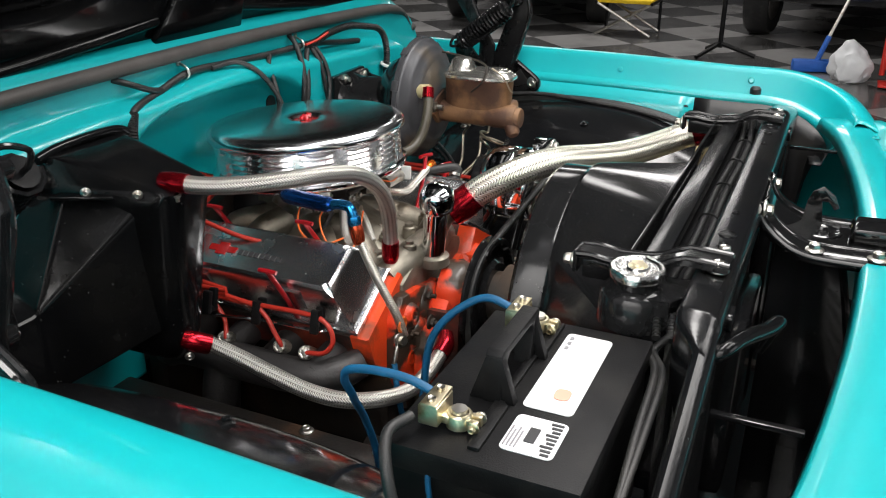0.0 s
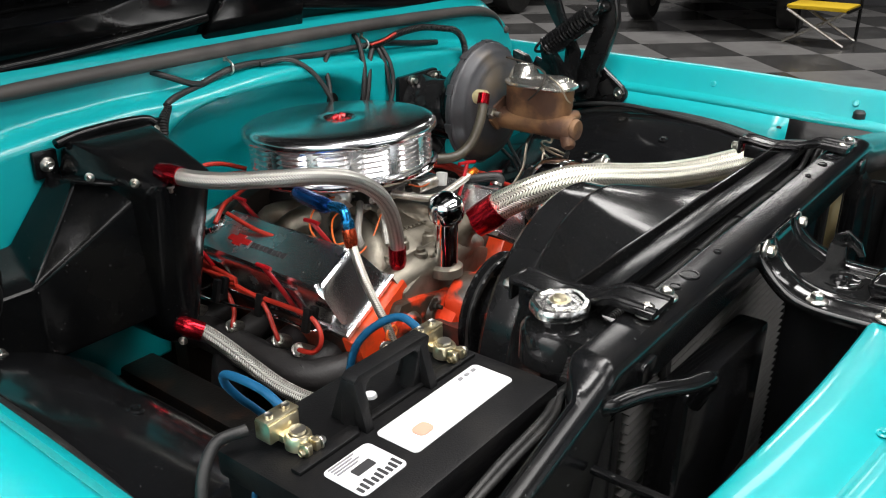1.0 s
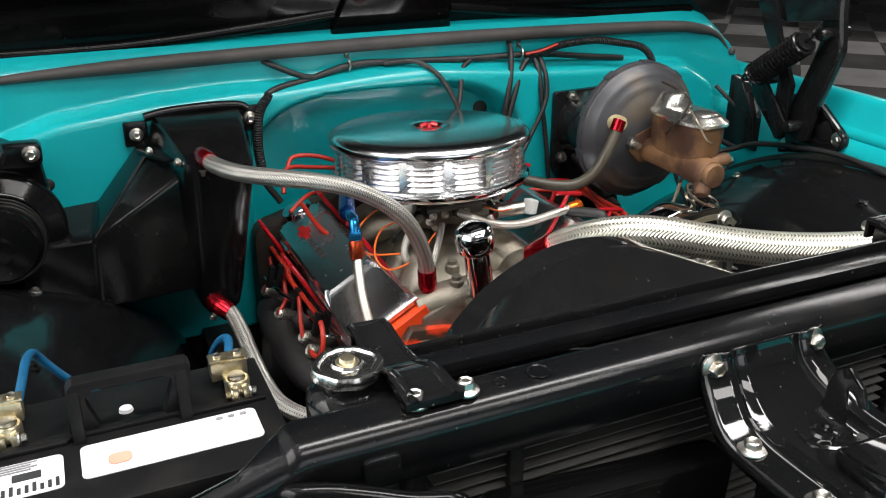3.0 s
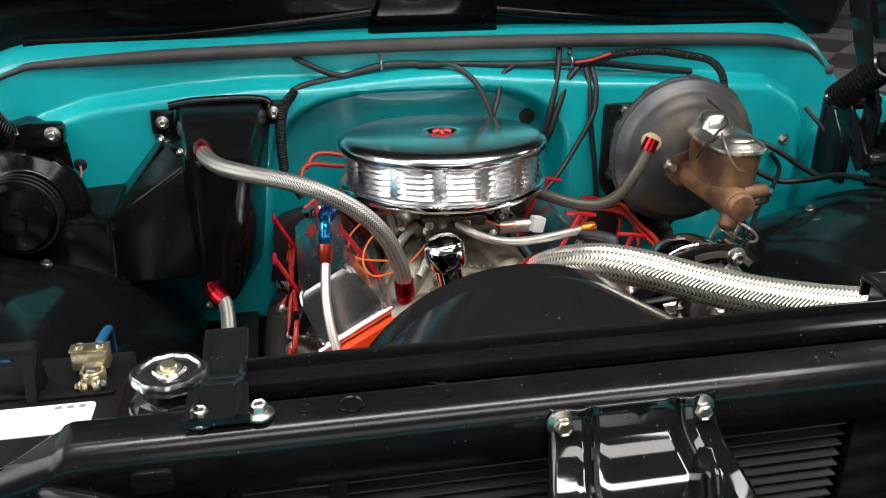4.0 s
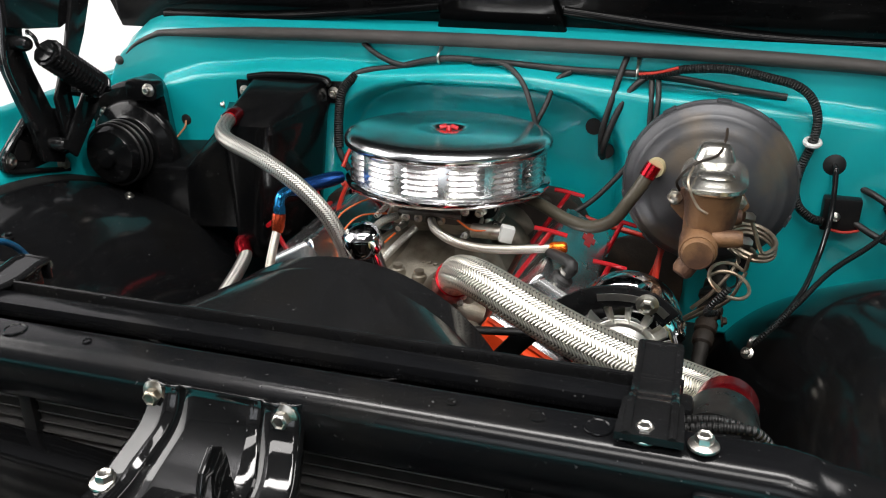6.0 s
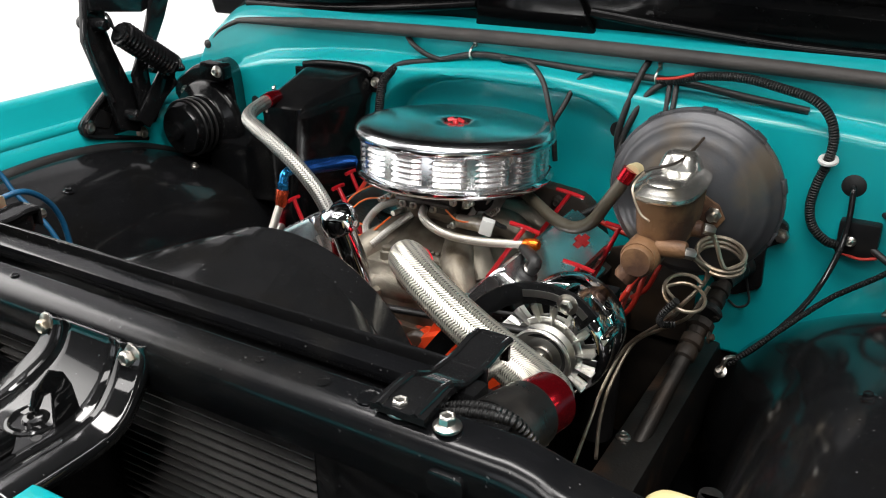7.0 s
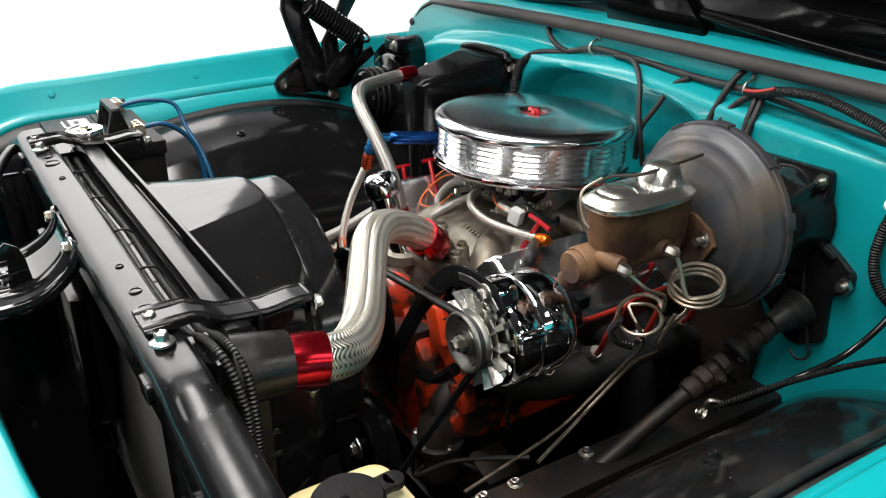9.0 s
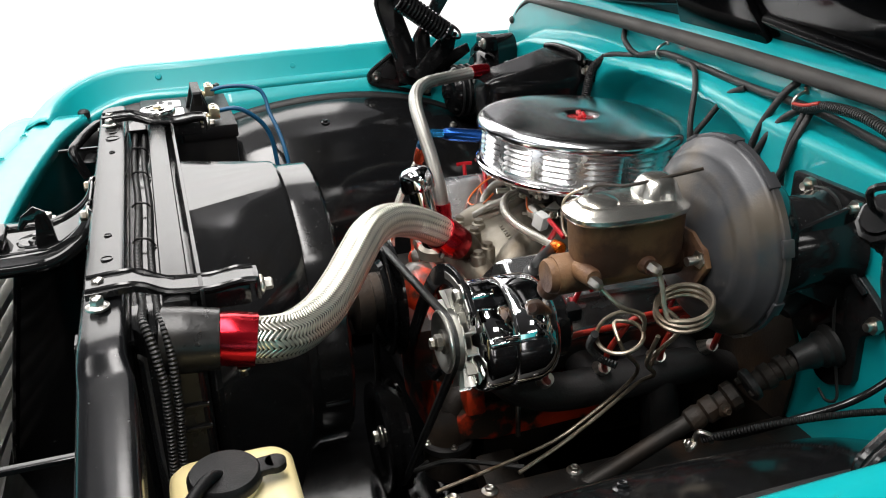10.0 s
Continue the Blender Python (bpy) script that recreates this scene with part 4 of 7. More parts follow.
# ---- battery ----
bat = thing("battery", (-0.61, 0.165, 0.80), "black plastic car battery with white stickers and carry handle", "battery")
part("case", box((-0.612, 0.165, 0.895), (0.275, 0.178, 0.20), 0.006), PLASTIC, bat)
part("lid", prism([(-0.754, 0.072), (-0.470, 0.072), (-0.470, 0.258), (-0.754, 0.258)], "xy", 0.975, 1.002, 0.004), PLASTIC, bat)
part("raised_deck", prism([(-0.735, 0.170), (-0.660, 0.170), (-0.655, 0.176), (-0.560, 0.176), (-0.555, 0.170), (-0.478, 0.170), (-0.478, 0.178), (-0.540, 0.186), (-0.68, 0.186), (-0.735, 0.182)], "xy", 1.0005, 1.006, 0.002), PLASTIC, bat)
hand_grip = [(-0.657, 1.002), (-0.653, 1.052), (-0.648, 1.056), (-0.548, 1.056), (-0.544, 1.052), (-0.553, 1.002), (-0.574, 1.002), (-0.563, 1.034), (-0.563, 1.041), (-0.568, 1.046), (-0.632, 1.046), (-0.638, 1.041), (-0.639, 1.034), (-0.629, 1.002)]
part("carry_handle", prism(hand_grip, "xz", 0.180, 0.198, 0.002), PLASTIC, bat)
for hx in (-0.6490, -0.5540):
    part("handle_foot", prism([(0.166, 1.001), (0.214, 1.001), (0.1975, 1.050), (0.1805, 1.050)], "yz", hx - 0.0055, hx + 0.0055, 0.002), PLASTIC, bat)
part("vent_plug", lathe([(0.007, 0), (0.006, 0.003), (0, 0.0035)], (-0.606, 0.206, 1.0025), (0, 0, 1), 16), LABEL, bat, "white plug")


def flat_sticker(x0, y0, x1, y1, z, r=0.006):
    cs = []
    for cx, cy, a0 in ((x1 - r, y1 - r, 0), (x0 + r, y1 - r, 90), (x0 + r, y0 + r, 180), (x1 - r, y0 + r, 270)):
        cs += [(cx + r * math.cos(radians(a0 + a)), cy + r * math.sin(radians(a0 + a))) for a in (0, 30, 60, 90)]
    return prism(cs, "xy", z, z + 0.0008, 0)


st = part("sticker", flat_sticker(-0.650, 0.111, -0.493, 0.161, 1.0022), LABEL, bat, "blank white sticker with a faded mark")
part("print_mark", flat_sticker(-0.628, 0.122, -0.608, 0.138, 1.0032), INKPEACH, st)
for k in range(3):
    part("print_mark", flat_sticker(-0.530 + 0.011 * k, 0.152, -0.524 + 0.011 * k, 0.156, 1.0032, 0.001), INKGREY, st)
st2 = part("sticker", flat_sticker(-0.722, 0.108, -0.664, 0.158, 1.0022), LABEL, bat, "white sticker with dark print bars")
part("print_mark", flat_sticker(-0.705, 0.130, -0.682, 0.140, 1.0032, 0.001), INK, st2)
for k in range(9):
    part("print_mark", flat_sticker(-0.719 + 0.006 * k, 0.112, -0.716 + 0.006 * k, 0.120 + 0.002 * (k % 3), 1.0032, 0.0005), INK, st2)
for k in range(4):
    part("print_mark", flat_sticker(-0.716, 0.144 + 0.0035 * k, -0.69 + 0.005 * (k % 2), 0.1455 + 0.0035 * k, 1.0032, 0.0005), INKGREY, st2)
for tx, ty in ((-0.505, 0.207), (-0.711, 0.213)):
    tm = thing("battery_terminal", (tx, ty, 1.003), "yellow plated battery terminal clamp with bolts", "terminal", "battery terminals")
    px, py = tx + 0.004, ty - 0.012
    part("post", lathe([(0.0085, 0), (0.0075, 0.020), (0, 0.0205)], (px, py, 1.003), (0, 0, 1), 18), STEEL, tm)
    part("clamp", lathe([(0.0125, 0), (0.0125, 0.012), (0.011, 0.014), (0.0088, 0.014), (0.0088, 0.0)], (px, py, 1.005), (0, 0, 1), 22), GOLD, tm)
    for k in (-1, 1):
        part("clamp_ear", box((px + 0.005 * k, py - 0.015, 1.011), (0.006, 0.012, 0.011), 0.0015), GOLD, tm)
    part("clamp_bolt", bolt((px + 0.008, py - 0.017, 1.011), (1, 0, 0), 0.0045, 0.006), STEEL, tm)
    part("clamp_nut", bolt((px - 0.008, py - 0.017, 1.011), (-1, 0, 0), 0.0042, 0.005), GOLD, tm)
    part("cable_block", box((tx, ty + 0.010, 1.021), (0.036, 0.020, 0.020), 0.002), GOLD, tm)
    part("web", box((tx + 0.002, ty - 0.001, 1.014), (0.020, 0.010, 0.008), 0.002), GOLD, tm)
    part("top_plate", box((tx, ty + 0.009, 1.0325), (0.038, 0.016, 0.003), 0.001), GOLD, tm)
    for k in (-1, 1):
        part("set_screw", lathe([(0.0040, 0), (0.0040, 0.003), (0.002, 0.0022), (0, 0.002)], (tx + 0.010 * k, ty + 0.009, 1.034), (0, 0, 1), 12), STEEL, tm)
solo("battery_tray", box((-0.612, 0.165, 0.785), (0.31, 0.20, 0.02), 0.004), BLACK, "black steel battery tray", "tray")
solo("power_cable", tube([(-0.503, 0.222, 1.024), (-0.496, 0.258, 1.028), (-0.500, 0.288, 1.012), (-0.506, 0.314, 0.984), (-0.508, 0.328, 0.950), (-0.508, 0.334, 0.90), (-0.505, 0.345, 0.80), (-0.50, 0.36, 0.70)], 0.0047, 12, 7), BLUEWIRE, "blue battery cable arching from the terminal", "cable", group="blue cables")
solo("power_cable", tube([(-0.697, 0.226, 1.024), (-0.692, 0.260, 1.030), (-0.689, 0.300, 1.028), (-0.684, 0.331, 1.018), (-0.675, 0.342, 0.998), (-0.656, 0.346, 0.970), (-0.629, 0.357, 0.938), (-0.596, 0.366, 0.893), (-0.565, 0.370, 0.82), (-0.555, 0.37, 0.72)], 0.0045, 12, 7), BLUEWIRE, "blue battery cable looping down beside the battery", "cable", group="blue cables")
solo("earth_cable", tube([(-0.735, 0.236, 1.022), (-0.765, 0.245, 1.018), (-0.795, 0.228, 0.99), (-0.805, 0.205, 0.93), (-0.79, 0.19, 0.84)], 0.0056, 12, 7), RUBBER, "thick black battery cable bending down", "cable")
solo("thin_wire", tube([(-0.733, 0.212, 1.0), (-0.752, 0.212, 0.975), (-0.758, 0.205, 0.93), (-0.77, 0.20, 0.86)], 0.0028, 8, 6), BLUEWIRE, "thin blue wire beside the battery", "wire")
for k in range(2):
    solo("loom_hose", tube([(-0.455, 0.052, 1.01), (-0.462 - 0.004 * k, 0.072 + 0.002 * k, 0.985), (-0.52, 0.052 + 0.008 * k, 0.99), (-0.62, 0.048 + 0.007 * k, 0.985), (-0.74, 0.05, 0.96), (-0.80, 0.06, 0.90)], 0.0044, 10, 6), RUBBER, "black hose running past the battery", "hose", group="side hoses")

# ---- engine ----
EX = -0.028
eng = thing("engine_block", (EX, 0.70, 0.5), "orange painted eight-cylinder engine block with grimy patches", "engine")
part("block", box((EX, 0.74, 0.66), (0.36, 0.38, 0.26), 0.02), DIRTY, eng)
part("block_face", prism([(-0.165, 0.60), (-0.205, 0.70), (-0.200, 0.79), (-0.175, 0.828), (-0.120, 0.822), (-0.060, 0.808), (0.080, 0.804), (0.145, 0.79), (0.150, 0.70), (0.11, 0.60)], "xz", 0.533, 0.560, 0.008), WORNORANGE, eng)
for bx, by, bz, r in ((-0.075, 0.534, 0.772, 0.036), (-0.125, 0.534, 0.735, 0.026), (0.060, 0.534, 0.765, 0.034), (-0.155, 0.534, 0.785, 0.018)):
    part("core_boss", lathe([(r + 0.006, 0), (r + 0.002, 0.010), (r - 0.003, 0.013), (r * 0.5, 0.012), (r * 0.42, 0.004), (0, 0.003)], (bx, by, bz), (0, -1, 0.05), 24), WORNORANGE, eng)
for bx, by, bz in ((-0.062, 0.524, 0.790), (-0.098, 0.528, 0.800), (-0.134, 0.505, 0.769), (-0.03, 0.53, 0.80), (-0.16, 0.53, 0.755)):
    part("stud", merge(lathe([(0.004, 0), (0.004, 0.018), (0, 0.019)], (bx, by, bz), (0, -1, 0), 8), bolt((bx, by, bz), (0, -1, 0), 0.009, 0.008)), DIRTY, eng)
part("pan_rail", prism([(0.500, 0.640), (0.530, 0.668), (0.700, 0.655), (0.780, 0.640), (0.780, 0.595), (0.560, 0.590), (0.500, 0.605)], "yz", 0.146, 0.170, 0.006), WORNORANGE, eng)
part("front_cover", prism([(EX - 0.10, 0.52), (EX + 0.10, 0.52), (EX + 0.125, 0.62), (EX + 0.12, 0.72), (EX + 0.05, 0.79), (EX - 0.05, 0.79), (EX - 0.12, 0.72), (EX - 0.125, 0.62)], "xz", 0.492, 0.532, 0.008), WORNORANGE, eng)
for sx in (-1, 1):
    yo = 0.0 if sx < 0 else -0.033
    n = Vector((sx * 0.5, 0, 0.866))
    u = Vector((sx * 0.866, 0, -0.5))
    base = Vector((EX + sx * (0.1775 if sx < 0 else 0.195), 0.575 + yo, 0.824))

    def hp(a, b, y):
        q = base + u * a + n * b
        return (q.x, base.y + y, q.z)
    sec = [(-0.088, -0.075), (-0.070, -0.004), (0.070, -0.004), (0.082, -0.060), (0.060, -0.115), (-0.085, -0.120)]
    part("cylinder_head", loft([[hp(a, b, y) for a, b in sec] for y in (0.012, 0.016, 0.41, 0.414)]), GRIMYSHADE, eng, angle=30)
    part("head_end", loft([[hp(max(a, -0.072) * k, b, y) for a, b in sec] for y, k in ((-0.022, 0.97), (-0.018, 1.0), (0.012, 1.0))]), ORANGE, eng, angle=30)
    for k in range(4):
        bb = hp(0.062, -0.05, 0.03 + 0.105 * k)
        part("head_bolt", bolt(bb, tuple(u), 0.008, 0.008), GRIMYSHADE, eng)
    part("pump_leg", loft([[(EX + sx * 0.055 + dx, y, 0.70 + dz) for dx, dz in ((-0.035, -0.04), (0.035, -0.04), (0.040, 0.06), (-0.03, 0.08))] for y in (0.46, 0.475, 0.52)]), GRIMYSHADE, eng)
for bx, bz in ((-0.145, 0.785), (0.07, 0.79), (-0.15, 0.70), (0.09, 0.68)):
    part("boss", lathe([(0.020, 0), (0.020, 0.03), (0.012, 0.034), (0.006, 0.030), (0, 0.030)], (bx, 0.565, bz), (0, -1, 0), 16), ORANGE, eng)
part("side_boss", box((EX - 0.13, 0.548, 0.775), (0.04, 0.03, 0.07), 0.01, (0, 20, 0)), ORANGE, eng)
part("side_boss", box((EX + 0.13, 0.520, 0.785), (0.04, 0.03, 0.07), 0.01, (0, -20, 0)), ORANGE, eng)

pump = thing("water_pump", (EX, 0.44, 0.70), "orange water pump with a black fan pulley", "water pump")
part("body", lathe([(0.050, 0), (0.052, -0.03), (0.044, -0.045), (0.03, -0.055), (0.03, -0.06)], (EX, 0.520, 0.788), (0, 1, 0), 30), WORNORANGE, pump)
part("pulley", lathe([(0.03, 0), (0.060, 0.0), (0.066, 0.008), (0.088, 0.010), (0.094, 0.002), (0.102, 0.002), (0.104, 0.005), (0.090, 0.012), (0.104, 0.020), (0.104, 0.025), (0.084, 0.030), (0.02, 0.032)], (EX, 0.4255, 0.788), (0, 1, 0), 48), BLACK, pump)
part("hub", lathe([(0.045, 0), (0.045, 0.030), (0.060, 0.034), (0.060, 0.060), (0.030, 0.066), (0.030, 0.080)], (EX, 0.440, 0.788), (0, -1, 0), 30), DIRTY, pump)
fan = thing("cooling_fan", (EX, 0.34, 0.745), "dark steel engine fan inside the shroud", "fan")
part("fan_hub", lathe([(0.05, 0), (0.05, 0.012), (0, 0.014)], (EX, 0.345, 0.795), (0, -1, 0), 24), SATIN, fan)
for k in range(6):
    a = math.tau * k / 6 + 0.3
    m = Matrix.Translation((EX, 0.320, 0.795)) @ Matrix.Rotation(a, 4, "Y") @ Matrix.Rotation(radians(28), 4, "Z")
    bm = box((0, 0, 0.115), (0.080, 0.004, 0.155), 0.0015)
    bmesh.ops.transform(bm, matrix=m, verts=bm.verts)
    part("blade", bm, SATIN, fan)
crank = thing("crank_pulley", (EX + 0.01, 0.40, 0.56), "black grooved crankshaft pulley", "pulley")
part("disc", lathe([(0.02, 0.010), (0.070, 0.010), (0.078, 0.002), (0.101, 0.0), (0.104, 0.004), (0.092, 0.012), (0.104, 0.020), (0.092, 0.031), (0.104, 0.040), (0.104, 0.046), (0.03, 0.048)], (EX + 0.004, 0.4065, 0.500), (0, 1, 0), 44), BLACK, crank)
part("centre_bolt", bolt((EX + 0.004, 0.4165, 0.500), (0, -1, 0), 0.014, 0.014), STEEL, crank)
for k in range(4):
    part("timing_mark", box((EX + 0.004 + 0.1045 * math.cos(-0.30 - 0.05 * k), 0.450, 0.500 + 0.1045 * math.sin(-0.30 - 0.05 * k)), (0.002, 0.004, 0.002 + 0.001 * (k % 2)), 0), LABEL, crank)

# dark slab added to cover the teal firewall behind the engine
bell = thing("bell_housing", (EX, 0.955, 0.55), "added dark slab filling the gap between engine and firewall", "bell housing")
part("housing", prism(rounded([(-0.33, 0.55), (0.205, 0.55), (0.215, 0.85), (0.175, 0.925), (0.08, 0.935), (-0.12, 0.935), (-0.24, 0.905), (-0.33, 0.880)], 0.03), "xz", 0.925, 0.966, 0.008), DIRTY, bell)
for bx, bz in ((0.17, 0.88), (0.19, 0.80), (0.12, 0.91), (-0.16, 0.88)):
    part("bolt", bolt((bx, 0.925, bz), (0, -1, 0), 0.009, 0.010), DIRTY, bell)

# fuel pump and what shows of the block behind it
fp = thing("fuel_pump", (0.14, 0.49, 0.52), "oily black mechanical fuel pump on the block", "fuel pump")
part("bowl", lathe([(0.036, 0.0), (0.040, 0.004), (0.040, 0.052), (0.036, 0.058)], (0.138, 0.490, 0.525), (0, 0, 1), 32), DIRTY, fp)
part("diaphragm_rim", lathe([(0.043, 0.056), (0.045, 0.059), (0.045, 0.068), (0.042, 0.071)], (0.138, 0.490, 0.525), (0, 0, 1), 32), HEADER, fp)
part("dome", lathe([(0.036, 0.070), (0.034, 0.090), (0.028, 0.112), (0.016, 0.124), (0, 0.126)], (0.138, 0.490, 0.525), (0, 0, 1), 28), DIRTY, fp)
part("arm_housing", tube([(0.135, 0.492, 0.625), (0.128, 0.512, 0.655), (0.118, 0.540, 0.668)], [0.026, 0.024, 0.024], 14, 4), DIRTY, fp)
for k in range(5):
    a = math.tau * k / 5
    part("rim_screw", bolt((0.138 + 0.039 * math.cos(a), 0.490 + 0.039 * math.sin(a), 0.596), (0, 0, 1), 0.004, 0.005), STEEL, fp)
part("outlet_pipe", tube([(0.172, 0.505, 0.565), (0.200, 0.520, 0.560), (0.206, 0.545, 0.535), (0.190, 0.58, 0.50)], 0.0042, 8, 6), DIRTY, fp)
part("inlet_pipe", tube([(0.150, 0.455, 0.560), (0.165, 0.430, 0.560), (0.190, 0.425, 0.58), (0.230, 0.47, 0.615), (0.30, 0.56, 0.63)], 0.0042, 8, 6), RUBBER, fp)
part("deck_side", prism([(0.548, 0.690), (0.560, 0.735), (0.700, 0.735), (0.720, 0.690), (0.700, 0.668), (0.580, 0.668)], "yz", 0.150, 0.168, 0.006), WORNORANGE, eng)
part("core_plug", lathe([(0.024, 0), (0.022, 0.004), (0.018, 0.002), (0, 0.001)], (0.169, 0.655, 0.700), (1, 0, 0), 22), GRIMYSHADE, eng)
part("mount_boss", box((0.155, 0.530, 0.672), (0.040, 0.034, 0.050), 0.008, (0, -12, 0)), WORNORANGE, eng)
part("mount_boss", box((-0.095, 0.500, 0.700), (0.060, 0.030, 0.120), 0.010, (0, 10, 0)), GRIMYSHADE, eng)
solo("dipstick_tube", tube([(0.185, 0.600, 0.60), (0.205, 0.590, 0.68), (0.240, 0.575, 0.745), (0.262, 0.570, 0.775)], 0.0045, 8, 5), STEEL, "thin steel dipstick tube beside the block", "dipstick tube")

# valve covers


def valve_cover(sx, yo, label):
    n = Vector((sx * 0.5, 0, 0.866))
    u = Vector((sx * 0.866, 0, -0.5))
    base = Vector((EX + sx * (0.1775 if sx < 0 else 0.195), 0.575 + yo, 0.824))
    y0 = base.y

    def q(a, b, y):
        p = base + u * a + n * b
        return (p.x, y0 + y, p.z)
    vc = thing("valve_cover", tuple(base), label, "valve cover", "valve covers")
    flange = []
    for b, g in ((0.0, 0.0), (0.007, 0.0), (0.0095, 0.003)):
        flange.append([q(a, b, y) for a, y in ((-0.068 + g, -0.004 + g), (0.068 - g, -0.004 + g), (0.068 - g, 0.374 - g), (-0.068 + g, 0.374 - g))])
    part("flange", loft(flange), POLISHED, vc, angle=30)
    rings = [((-0.060, 0.060, 0.005, 0.366), 0.009), ((-0.058, 0.058, 0.008, 0.363), 0.014), ((-0.047, 0.050, 0.026, 0.340), 0.082), ((-0.044, 0.047, 0.030, 0.336), 0.088), ((-0.040, 0.043, 0.035, 0.331), 0.0905)]
    bm = loft([[q(a, b, y) for a, y in ((r[0], r[2]), (r[1], r[2]), (r[1], r[3]), (r[0], r[3]))] for r, b in rings])
    bmesh.ops.bevel(bm, geom=[e for e in bm.edges if abs((e.verts[0].co - e.verts[1].co).normalized().y) < 0.9 and e.calc_length() < 0.06], offset=0.006, segments=3, affect="EDGES")
    part("cover_shell", bm, POLISHED, vc, angle=20)
    for y in (0.112, 0.295):
        part("side_notch", loft([[q(0.046 + d, 0.074 - h, y + e) for d, e in ((0, -0.03 - g), (0.010, -0.022 - g), (0.010, 0.022 + g), (0, 0.03 + g))] for h, g in ((0.0, 0.0), (0.045, 0.004))]), POLISHED, vc, angle=25)
        tops = ((-0.064, -0.060, 0.124), (0.064, 0.044, 0.132)) if sx > 0 else ((0.062, 0.062, 0.132), (-0.064, -0.054, 0.115))
        across = Vector((0.026, 0, -0.004)) if sx > 0 else Vector((0, 0.016, 0))
        for foot, top, h in tops:
            tip = Vector(q(top, h, y + 0.006))
            part("hold_down_handle", merge(tube([q(foot, 0.004, y), q((foot + top) / 2, h * 0.5, y), tuple(tip)], 0.0042, 10, 3), tube([tuple(tip - across), tuple(tip + Vector((0, 0, 0.001))), tuple(tip + across)], 0.0038, 8, 3)), REDPAINT, vc, "red T-handle")
    # emblem: a plain red cross bar and dark bars
    def plate(a0, a1, ya, yb, h0=0.0908, h1=0.0916):
        return loft([[q(a0, h, ya), q(a1, h, ya), q(a1, h, yb), q(a0, h, yb)] for h in (h0, h1)])
    part("emblem", merge(plate(0.004, 0.016, 0.228, 0.282), plate(-0.002, 0.022, 0.246, 0.266, 0.0909, 0.0919)), LOGORED, vc, "red enamel emblem")
    for k in range(8 if sx < 0 else 0):
        part("print_bar", plate(0.006, 0.016, 0.2225 - 0.0108 * k, 0.2145 - 0.0108 * k), INK, vc)
    return vc, q


vcl, ql = valve_cover(-1, 0.0, "polished aluminium valve cover with red and black emblem")
vcr, qr = valve_cover(1, -0.033, "polished aluminium valve cover below the brake cylinder")
part("oil_cap", lathe([(0.030, 0), (0.030, 0.022), (0.026, 0.028), (0.010, 0.029), (0, 0.029)], ql(-0.004, 0.070, 0.350), (-0.5, 0, 0.866), 30), CHROME, vcl, "round chrome oil filler cap")
pcv = thing("breather_valve", qr(0, 0.09, 0.06), "black rubber breather elbow on the valve cover", "breather valve")
part("grommet", lathe([(0.017, 0), (0.017, 0.008), (0.012, 0.012)], qr(-0.008, 0.086, 0.07), (0.5, 0, 0.866), 20), RUBBER, pcv)
part("elbow", tube([qr(-0.008, 0.088, 0.07), qr(-0.008, 0.118, 0.07), (0.178, 0.656, 0.930), (0.190, 0.656, 0.936)], [0.010, 0.010, 0.009, 0.008], 12, 5), RUBBER, pcv)
part("clamp", lathe([(0.012, 0), (0.012, 0.005)], qr(-0.008, 0.102, 0.07), (0.5, 0, 0.866), 18), STEEL, pcv)

# intake manifold
man = thing("intake_manifold", (EX, 0.72, 0.80), "stained cast aluminium intake manifold", "intake manifold")
part("valley", prism([(EX - 0.125, 0.80), (EX + 0.125, 0.80), (EX + 0.125, 0.838), (EX + 0.07, 0.862), (EX - 0.07, 0.862), (EX - 0.125, 0.838)], "xz", 0.545, 0.955, 0.012), CAST, man)
part("plenum", loft([[(EX + a * w, 0.79 + b * w, z) for a, b in ((-0.062, -0.07), (0.062, -0.07), (0.062, 0.07), (-0.062, 0.07))] for z, w in ((0.85, 1.25), (0.885, 1.02), (0.925, 1.0))]), CAST, man, angle=50)
for sx in (-1, 1):
    for k, (ya, yb) in enumerate(((0.615, 0.74), (0.69, 0.765), (0.865, 0.82), (0.94, 0.85))):
        part("runner", tube([(EX + sx * 0.115, ya, 0.832), (EX + sx * 0.085, ya + (yb - ya) * 0.3, 0.872), (EX + sx * 0.045, yb, 0.892)], [0.030, 0.029, 0.028], 14, 6), CAST, man)
part("water_crossover", tube([(EX - 0.115, 0.585, 0.835), (EX - 0.05, 0.572, 0.853), (EX + 0.05, 0.572, 0.853), (EX + 0.115, 0.585, 0.835)], 0.030, 14, 6), CAST, man)
for bx, by, bz in ((-0.085, 0.566, 0.876), (-0.12, 0.61, 0.862), (0.045, 0.60, 0.878), (-0.02, 0.60, 0.88), (0.065, 0.575, 0.875), (-0.065, 0.625, 0.875)):
    part("boss", lathe([(0.014, -0.02), (0.012, 0.008), (0.008, 0.010), (0.008, 0.016), (0, 0.017)], (bx, by, bz), (0, 0, 1), 14), CAST, man)
deck = []
